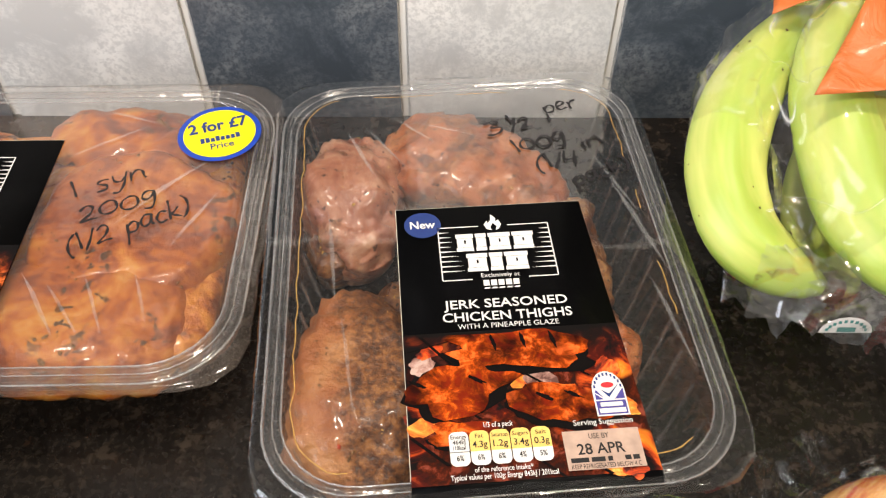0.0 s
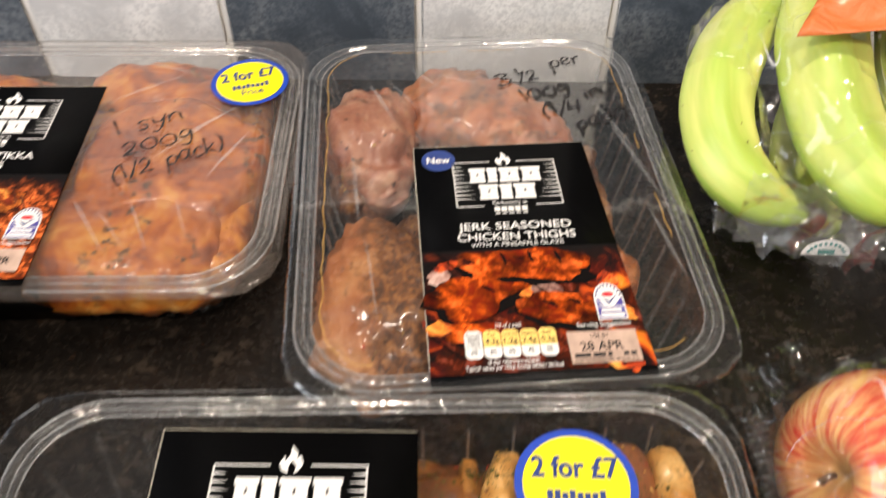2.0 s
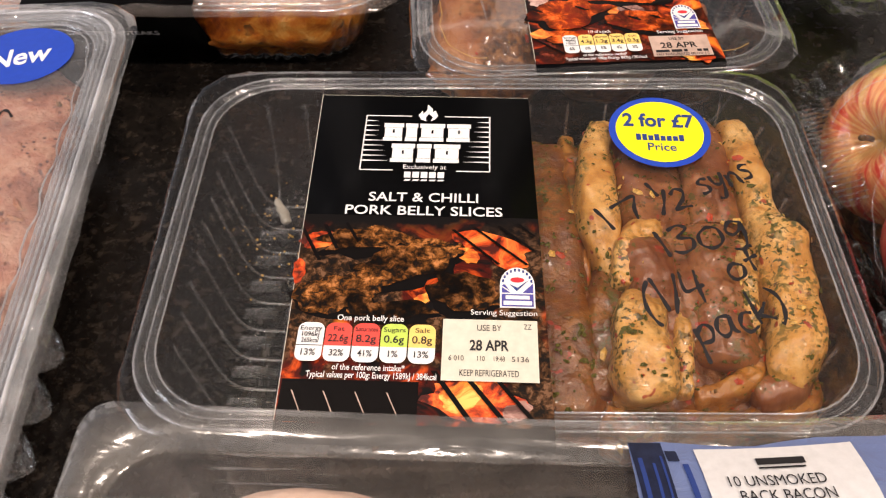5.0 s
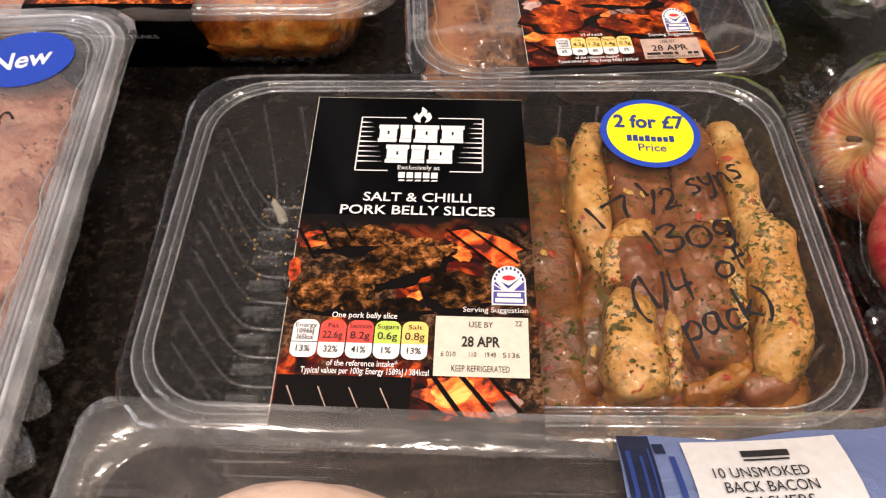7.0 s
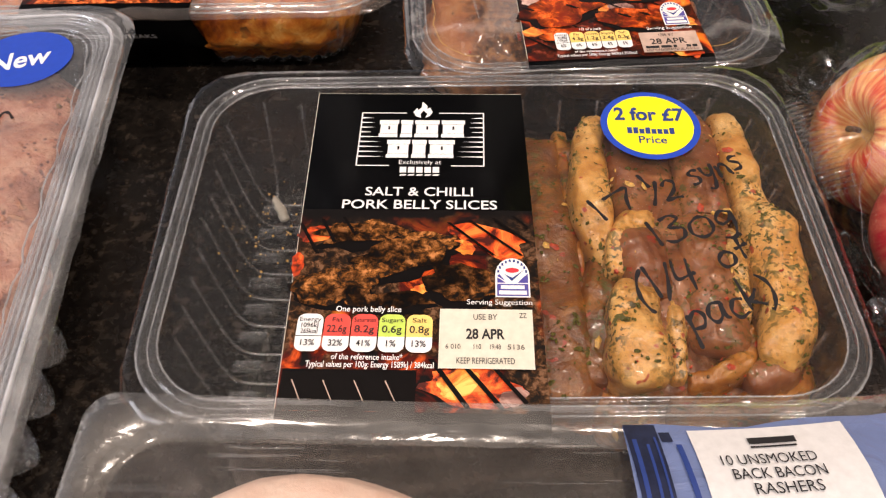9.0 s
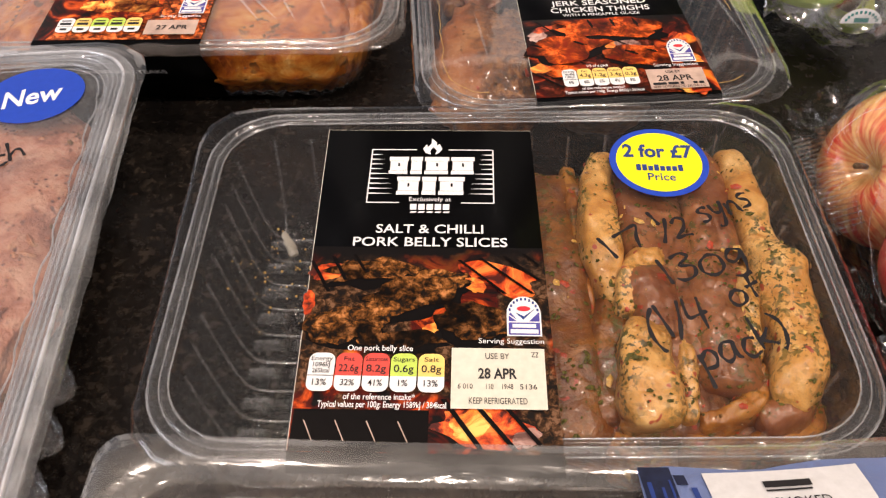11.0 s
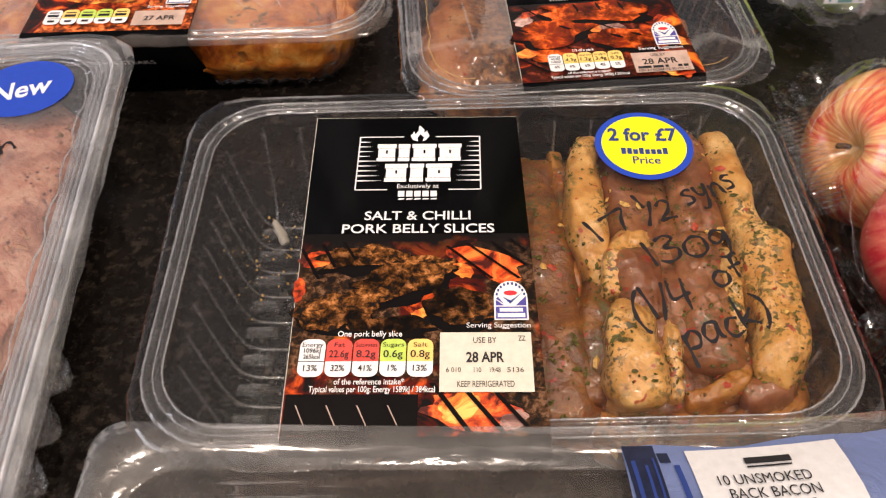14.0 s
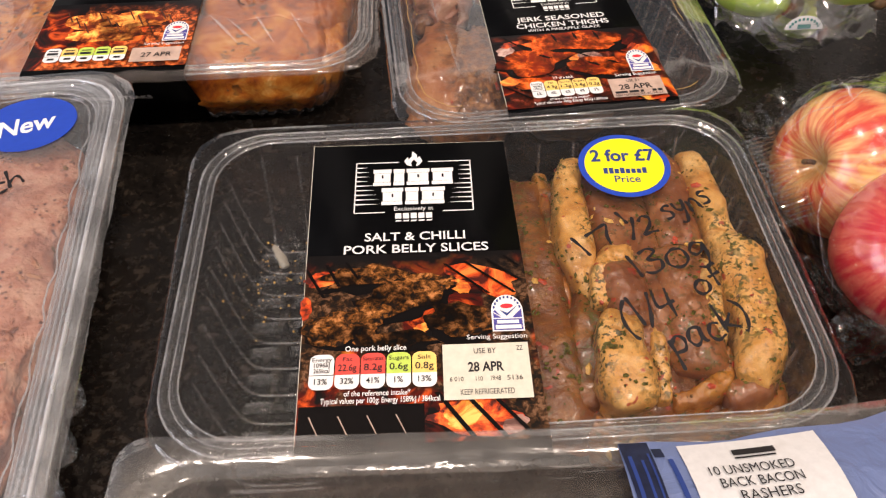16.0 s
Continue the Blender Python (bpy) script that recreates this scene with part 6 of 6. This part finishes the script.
for i in range(6):
    dz, dy = 0.0075 * i, 0.002 * math.sin(i * 2.1)
    lump("rasher_fat", [(-0.102, -0.01 + dy, 0.0135 + dz), (-0.088, 0.027 + dy, 0.0135 + dz), (-0.066, 0.037 + dy, 0.0135 + dz), (-0.038, 0.031 + dy, 0.0135 + dz), (0.01, 0.016 + dy, 0.0135 + dz), (0.09, 0.01, 0.0135 + dz)], [(0.006, 0.004), (0.0085, 0.004), (0.0095, 0.004), (0.0085, 0.004), (0.006, 0.004), (0.004, 0.004)], BACON_FAT, bacon, 20.0 + i, 0.0008, 2.4, 40, 14, 60, "pale rim of bacon fat")
    lump("rasher", [(-0.098, -0.03 + dy, 0.0142 + dz), (-0.066, -0.02 + dy, 0.0142 + dz), (-0.02, -0.032 + dy, 0.0142 + dz), (0.095, -0.04, 0.0135 + dz)], [(0.024, 0.004), (0.05, 0.0042), (0.05, 0.004), (0.035, 0.0037)], BACON_LEAN, bacon, 30.0 + i, 0.0008, 3.0, 30, 20, 60, "pink lean bacon rasher")
# printed band over the cover film
band = bmesh.new()
grid = []
for j in range(9):
    f = j / 8
    row = []
    for i in range(13):
        g = i / 12
        x = 0.0175 + g * 0.098
        y = -0.1432 + 0.0115 * g * g + 0.2 - f * 0.085 + 0.0008 * math.sin(i * 1.3)
        z = BH + 0.0022 + 0.0085 * math.sin(min(1.0, f * 3 + 0.05) * math.pi / 2) + 0.0005 * noise.noise(Vector((i * 0.7, j * 0.7, 0)))
        row.append(band.verts.new((x, y, z)))
    grid.append(row)
for j in range(8):
    for i in range(12):
        band.faces.new((grid[j][i], grid[j][i + 1], grid[j + 1][i + 1], grid[j + 1][i]))
band_ob = part("printed_band", band, PACK_BLUE, bacon, "blue printed band")


def on_band(g, f, lift=0.0006):
    x = 0.0175 + g * 0.098
    y = -0.1432 + 0.0115 * g * g + 0.2 - f * 0.085
    return Vector((x, y, BH + 0.0022 + 0.0085 * math.sin(min(1.0, f * 3 + 0.05) * math.pi / 2) + lift))


def on_band_grid(g0, g1, f0, f1, lift, lean=0.0, n=10):
    bm = bmesh.new()
    rows = [[bm.verts.new(on_band(g0 + (g1 - g0) * i / n + lean * (f0 + (f1 - f0) * j / n), f0 + (f1 - f0) * j / n, lift)) for i in range(n + 1)] for j in range(n + 1)]
    for j in range(n):
        for i in range(n):
            bm.faces.new((rows[j][i], rows[j][i + 1], rows[j + 1][i + 1], rows[j + 1][i]))
    return bm


part("white_panel", on_band_grid(0.165, 0.58, 0.022, 0.9, 0.0005, 0.06), PAPER, band_ob, "white name panel")
DARK_PRINT = plain("dark_pack_print", (0.012, 0.017, 0.045), 0.35, 0.3)
part("dark_panel", on_band_grid(0.0, 0.085, -0.004, 0.85, 0.0006, 0.04), DARK_PRINT, band_ob, "dark printed end of the band")
for g, w, f0, f1 in ((0.012, 0.012, 0.06, 0.8), (0.046, 0.008, 0.08, 0.8), (0.07, 0.006, 0.05, 0.3)):
    part("blue_stripe", on_band_grid(g, g + w, f0, f1, 0.0008, 0.04), NAVY, band_ob, "navy printed stripe")
part("dark_leaf", on_band_grid(0.085, 0.115, 0.03, 0.07, 0.0007, 0.1), DARK_PRINT, band_ob)
part("dark_motif", on_band_grid(0.12, 0.135, 0.08, 0.4, 0.0006, 0.08), NAVY, band_ob)
part("dark_motif", on_band_grid(0.8, 0.96, 0.12, 0.2, 0.0006, 0.1), NAVY, band_ob)
part("dark_motif", on_band_grid(0.84, 0.88, 0.2, 0.34, 0.0006, 0.1), NAVY, band_ob)


def band_words(text, g0, g1, f, size, mat=NAVY):
    wide = (on_band(g1, f) - on_band(g0, f)).length
    ob = words(text, 0, 0, 0, band_ob, mat, wide, size)
    for v in ob.data.vertices:
        fv = f - v.co.y / 0.085
        v.co = on_band((g0 + g1) / 2 + v.co.x / wide * (g1 - g0) + 0.06 * (fv - f), fv, 0.0011)


part("maker_bar", on_band_grid(0.31, 0.435, 0.066, 0.091, 0.001, 0.05), INK, band_ob)
part("maker_bar", on_band_grid(0.31, 0.43, 0.099, 0.106, 0.001, 0.05), INK, band_ob)
band_words("10 UNSMOKED", 0.228, 0.472, 0.166, 0.0044, INK)
band_words("BACK BACON", 0.248, 0.482, 0.216, 0.0044, INK)
band_words("RASHERS", 0.292, 0.462, 0.266, 0.0044, INK)


# ---------------------------------------------------------------- fruit
def banana(pts, radii, seed, parent):
    return lump("banana", pts, [(r * 0.93, r * 0.91) for r in radii], BANANA, parent, seed, 0.0005, 2.0, 56, 40, 30, "", 0.0, 0.045)


bunch = thing("banana_bunch", pose(0.16, 0.15, 0.0), "bunch of green-yellow bananas in a clear bag with orange tape", "bananas")


def bl(x, y, z):
    return x - 0.16, y - 0.15, z


banana([bl(0.17, 0.214, 0.094), bl(0.15, 0.198, 0.086), bl(0.128, 0.172, 0.079), bl(0.115, 0.1425, 0.0686), bl(0.1155, 0.119, 0.058), bl(0.129, 0.105, 0.05), bl(0.147, 0.098, 0.046)], [0.008, 0.0125, 0.0152, 0.0156, 0.0148, 0.0122, 0.006], 1.0, bunch)
banana([bl(0.187, 0.219, 0.105), bl(0.1718, 0.196, 0.101), bl(0.1574, 0.1674, 0.0927), bl(0.1532, 0.1395, 0.0813), bl(0.157, 0.116, 0.069), bl(0.166, 0.094, 0.064), bl(0.183, 0.087, 0.057)], [0.008, 0.014, 0.0175, 0.0183, 0.0175, 0.0148, 0.007], 2.0, bunch)
banana([bl(0.205, 0.212, 0.105), bl(0.2, 0.185, 0.095), bl(0.196, 0.156, 0.084), bl(0.196, 0.132, 0.07), bl(0.208, 0.115, 0.055), bl(0.223, 0.108, 0.043)], [0.008, 0.014, 0.0175, 0.018, 0.016, 0.007], 3.0, bunch)
banana([bl(0.19, 0.2, 0.06), bl(0.175, 0.175, 0.045), bl(0.166, 0.15, 0.03), bl(0.167, 0.13, 0.021), bl(0.175, 0.118, 0.017)], [0.012, 0.016, 0.016, 0.013, 0.006], 4.0, bunch)
yellow = [o for o in bunch.children if o.name.startswith("banana")]
flecks(yellow, 40, 0.00042, STEM, bunch, rng, "brown_specks", "small brown bruises on the skin")
for k, (x, y, z) in enumerate(((0.149, 0.0975, 0.0455), (0.1845, 0.0865, 0.0562))):
    lump("banana_tip", [bl(x - 0.004, y + 0.001, z + 0.002), bl(x, y, z), bl(x + 0.003, y - 0.001, z - 0.001)], [(0.006, 0.006), (0.0055, 0.0055), (0.004, 0.004)], STEM, bunch, 60.0 + k, 0.0008, 2, 14, 14, 200)
lump("crown", [bl(0.175, 0.222, 0.1), bl(0.19, 0.222, 0.112), bl(0.207, 0.22, 0.11)], [(0.009, 0.009), (0.011, 0.01), (0.009, 0.009)], STALK, bunch, 5.0, 0.001, 2, 16, 14)


def sheet(fn, nu, nv):
    bm = bmesh.new()
    g = [[bm.verts.new(fn(u / nu, v / nv)) for u in range(nu + 1)] for v in range(nv + 1)]
    for v in range(nv):
        for u in range(nu):
            bm.faces.new((g[v][u], g[v][u + 1], g[v + 1][u + 1], g[v + 1][u]))
    return bm


def tape_a(u, v):
    return Vector(bl(0.137 + 0.052 * u - 0.004 * v, 0.199 - 0.004 * u - 0.014 * v, 0.1065 + 0.012 * math.sin(u * 2.8) - 0.004 * v + 0.002 * noise.noise(Vector((u * 5, v * 3, 1)))))


def tape_b(u, v):
    return Vector(bl(0.164 + 0.06 * u - 0.031 * v * (1 - u), 0.179 - 0.002 * u - 0.045 * v, 0.1275 + 0.004 * math.sin(u * 3) - 0.023 * v + 0.004 * noise.noise(Vector((u * 4, v * 4, 2)))))


for fn in (tape_a, tape_b):
    ob = part("orange_tape", sheet(fn, 26, 20), ORANGE_TAPE, bunch, "wrinkled orange plastic tape")
    sol = ob.modifiers.new("thick", "SOLIDIFY")
    sol.thickness = 0.0003


def bag_mesh(rx, ry, rz, cz, seed, crumple, floor=0.001, lean=(0.0, 0.0), segs=5):
    bm = bmesh.new()
    bmesh.ops.create_icosphere(bm, subdivisions=segs, radius=1)
    for v in bm.verts:
        d = v.co.copy()
        k = 1 + crumple * noise.fractal(d * 2.6 + Vector((seed, 0, 0)), 0.9, 2.0, 5)
        fold = abs(noise.noise(d * 5.5 + Vector((0, seed, 0))))
        k -= crumple * 0.9 * (0.35 - min(0.35, fold))
        p = Vector((d.x * rx * k, d.y * ry * k, cz + d.z * rz * k))
        p.x += lean[0] * p.z
        p.y += lean[1] * p.z
        if p.z < floor:
            p.x *= 1 + (floor - p.z) * 2
            p.z = floor + 0.004 * abs(noise.noise(p * 60))
        v.co = p
    return bm


def hug(bm, inner, grow):
    """Pulls a bag's skin in to just outside the things that it holds."""
    verts, polys = [], []
    for ob in inner:
        base = len(verts)
        verts += [v.co.copy() for v in ob.data.vertices]
        polys += [[base + i for i in p.vertices] for p in ob.data.polygons]
    tree = BVHTree.FromPolygons(verts, polys)
    for v in bm.verts:
        near, nrm, _, dist = tree.find_nearest(v.co)
        out = (v.co - near)
        if out.dot(nrm) < 0:
            v.co = near + nrm * (grow + 0.0015)
        elif dist > grow:
            v.co = near + out.normalized() * (grow + (dist - grow) * (0.32 + 0.25 * noise.noise(v.co * 45)))
        v.co.z = max(v.co.z, 0.0012)
    return bm


def creases(bm, centre, parent, count, seed):
    """Thin pale tubes that run over a bag's skin, painted glints of its folds."""
    tree = BVHTree.FromBMesh(bm)
    r = random.Random(seed)
    for i in range(count):
        ax = Vector((r.uniform(-1, 1), r.uniform(-1, 1), r.uniform(-0.4, 1))).normalized()
        bx = ax.orthogonal().normalized()
        bx.rotate(Matrix.Rotation(r.uniform(0, 6.28), 3, ax))
        span, start = r.uniform(0.5, 1.5), r.uniform(-0.4, 0.4)
        line = []
        for k in range(26):
            a = start + span * k / 25
            d = (ax * math.cos(a) + bx * math.sin(a) + ax.cross(bx) * 0.18 * noise.noise(Vector((a * 3.5, i, seed)))).normalized()
            hit = tree.ray_cast(centre, d)
            if hit[0]:
                line.append(hit[0] + d * 0.0003)
        if len(line) > 6:
            part("bag_crease", tube(line, r.uniform(0.00005, 0.00012)), BEAD, parent)


skin = hug(bag_mesh(0.062, 0.075, 0.062, 0.05, 3.0, 0.10, 0.002, (0.12, 0.35)), [o for o in bunch.children if o.name.startswith("banana")], 0.0035)
creases(skin, Vector((0.005, 0.0, 0.055)), bunch, 5, 3)
part("clear_bag", skin, BAG, bunch, "crinkled clear plastic bag", smooth=True)


def skirt(u, v):
    wave = noise.noise(Vector((u * 9, v * 4, 4))) + 0.5 * noise.noise(Vector((u * 14, v * 7, 8)))
    y = 0.113 - 0.012 * u - (0.013 + 0.006 * math.sin(u * 3.1)) * v + 0.004 * wave
    return Vector(bl(0.112 + 0.078 * u, y, 0.055 - 0.02 * v ** 0.8 + 0.005 * wave))


part("bag_hem", sheet(skirt, 60, 18), HEM, bunch, "loose crumpled hem of the clear bag")


def crumple(u, v):
    wave = noise.noise(Vector((u * 7, v * 6, 2))) + 0.7 * noise.noise(Vector((u * 19, v * 15, 5)))
    return Vector(bl(0.119 + 0.05 * u - 0.006 * v, 0.1 - 0.012 * u - 0.016 * v + 0.004 * wave, 0.068 - 0.004 * u - 0.02 * v + 0.005 * wave))


part("bag_fold", sheet(crumple, 22, 14), HEM, bunch, "crumpled folds of the clear bag", smooth=False)
tag_c = bl(0.147, 0.0785, 0.046)
mk = part("bag_mark", flat([(0, 0)] + [(0.0115 * math.cos(a), 0.0085 * math.sin(a)) for a in [math.pi * i / 16 for i in range(17)]], 0.0), PAPER, bunch, "white half-round printed mark")
mk.matrix_basis = pose(*tag_c, 76, 0, 0) @ Matrix.Scale(0.8, 4)
dash = [rect(0.0088 * math.cos(a) - 0.0007, 0.0064 * math.sin(a) - 0.0008, 0.0088 * math.cos(a) + 0.0007, 0.0064 * math.sin(a) + 0.0008) for a in [math.pi * (0.1 + 0.8 * i / 9) for i in range(10)]]
part("mark_dashes", quads(dash + [rect(-0.004, 0.0006, 0.004, 0.0032)], 0.0003), TEAL, mk, smooth=False)


def apple(x, y, z, r, mat, tilt, turn, name="apple"):
    """An apple with a dimple at both ends and a short stem."""
    bm = bmesh.new()
    uvl = bm.loops.layers.uv.new("UVMap")
    nu, nv = 48, 32
    rings = []
    for j in range(nv + 1):
        t = math.pi * j / nv
        rr = r * math.sin(t) * (1 + 0.07 * math.cos(t)) + 0.0001
        zz = r * 0.93 * math.cos(t) - r * 0.42 * math.exp(-(rr / (r * 0.27)) ** 2) * (1 if t < 1.6 else -0.75)
        ring = []
        for i in range(nu):
            a = 2 * math.pi * i / nu
            k = 1 + 0.015 * math.cos(5 * a + 0.6) * (1 - math.cos(t)) + 0.012 * math.sin(2 * a)
            ring.append(bm.verts.new((rr * k * math.cos(a), rr * k * math.sin(a), zz)))
        rings.append(ring)
    for j in range(nv):
        for i in range(nu):
            f = bm.faces.new((rings[j][i], rings[j][(i + 1) % nu], rings[j + 1][(i + 1) % nu], rings[j + 1][i]))
            for lp, (uu, vv) in zip(f.loops, ((i, j), (i + 1, j), (i + 1, j + 1), (i, j + 1))):
                lp[uvl].uv = (uu / nu, 1 - vv / nv)
    th = thing(name, pose(x, y, z, tilt, 0, turn), "red and yellow streaked apple in a clear bag" if mat == APPLE_PALE else "deep red apple in a clear bag", "apple", "bagged apples")
    part("flesh", bm, mat, th, "shiny apple skin")
    lump("stem", [(0, 0, r * 0.66), (0.001, 0.001, r * 0.8), (0.003, 0.002, r * 0.98)], [(0.0012, 0.0012), (0.001, 0.001), (0.0013, 0.0013)], STEM, th, 1.0, 0.0002, 2, 10, 8)
    return th


apples = [apple(0.1455, -0.003, 0.0322, 0.0328, APPLE_PALE, 70, -76), apple(0.1475, -0.061, 0.043, 0.0315, APPLE_RED, 40, -40), apple(0.214, 0.0, 0.036, 0.035, APPLE_RED, 30, 20), apple(0.216, -0.066, 0.034, 0.034, APPLE_PALE, 30, 80)]
bag = thing("apple_bag", pose(0.18, -0.03, 0.0), "crinkled clear plastic bag holding red apples on the worktop", "plastic bag")
bm = bag_mesh(0.078, 0.078, 0.042, 0.036, 7.0, 0.06, 0.002)
for v in bm.verts:
    best = None
    for ap in apples:
        cpt = ap.matrix_basis.translation - Vector((0.18, -0.03, 0))
        d = (v.co - cpt).length - 0.0372
        if best is None or d < best[0]:
            best = (d, cpt)
    d, cpt = best
    out = (v.co - cpt).normalized()
    if d < 0:
        v.co = cpt + out * 0.0378
    else:
        v.co = cpt + out * (0.0378 + d * (0.45 + 0.3 * noise.noise(v.co * 50)))
    v.co.z = max(v.co.z, 0.0012)
creases(bm, Vector((0.0, 0.0, 0.034)), bag, 7, 8)
part("bag_skin", bm, BAG, bag)


def flap(u, v):
    x = 0.101 + 0.03 * u + 0.012 * v
    y = 0.044 - 0.057 * v + 0.006 * noise.noise(Vector((u * 4, v * 4, 3)))
    return Vector((x - 0.18, y + 0.03, 0.016 + 0.026 * u * (1 - 0.3 * v) + 0.008 * noise.noise(Vector((u * 5, v * 7, 9)))))


part("bag_flap", sheet(flap, 14, 18), BAG, bag, "loose corner of the clear bag", smooth=False)


def seal(u, v):
    return Vector((0.1055 + 0.0125 * u + 0.002 * v - 0.18, 0.02 - 0.054 * v + 0.03, 0.029 + 0.0016 * math.sin(v * 130) + 0.006 * u))


part("bag_seal", sheet(seal, 8, 160), HEM, bag, "ribbed heat-sealed edge", smooth=False)


def knot(u, v):
    a = u * 2 * math.pi
    r = 0.004 + 0.011 * v + 0.003 * noise.noise(Vector((math.cos(a) * 2, math.sin(a) * 2, v * 5)))
    return Vector((0.127 - 0.18 + 0.016 * (1 - v) + r * 0.4 * math.cos(a), -0.079 + 0.03 + r * math.sin(a), 0.016 + r * 0.7 * math.cos(a + 0.5)))


part("bag_tail", sheet(knot, 26, 8), HEM, bag, "gathered crumpled tail of the bag", smooth=False)

# ---- green stalks beside the apples
stalks = thing("spring_onions", pose(0.11, 0.04, 0.0), "green spring onion stalks lying on the worktop beside the apples", "vegetables")
for i, (pts, r) in enumerate((
    ([(0.186, 0.066, 0.018), (0.2, 0.07, 0.022), (0.225, 0.07, 0.024), (0.27, 0.06, 0.02)], 0.005),
    ([(0.192, 0.076, 0.008), (0.21, 0.08, 0.009), (0.235, 0.08, 0.01), (0.27, 0.075, 0.008)], 0.0045),
)):
    lump("stalk", [(x - 0.11, y - 0.04, z) for x, y, z in pts], [(r, r * 0.6), (r * 1.1, r * 0.7), (r, r * 0.6), (r * 0.7, r * 0.5)], STALK, stalks, 40.0 + i, 0.0005, 2.0, 30, 12, 120)

# ---------------------------------------------------------------- wall tiles, last
PITCH, GAP, X0 = 0.1012, 0.0024, -0.0098
tile_bm = box_bm(GAP / 2, -0.0085, 0, PITCH - GAP / 2, 0.0, 0.198, 0.0012)
tile_me = {}
for nm_, mt in (("w", TILE_WHITE), ("g", TILE_GREY)):
    me = bpy.data.meshes.new("tile")
    tile_bm.to_mesh(me)
    me.materials.append(mt)
    tile_me[nm_] = me
tile_bm.free()
north = bpy.data.objects["wall_north"]
for row in range(1):
    for k in range(-10, 11):
        ob = new("tile", tile_me["w" if (k + row) % 2 == 0 else "g"])
        ob.location = (X0 + k * PITCH, WALL_Y + 0.0085, -0.003 + row * 0.2004)
        ob.parent = north
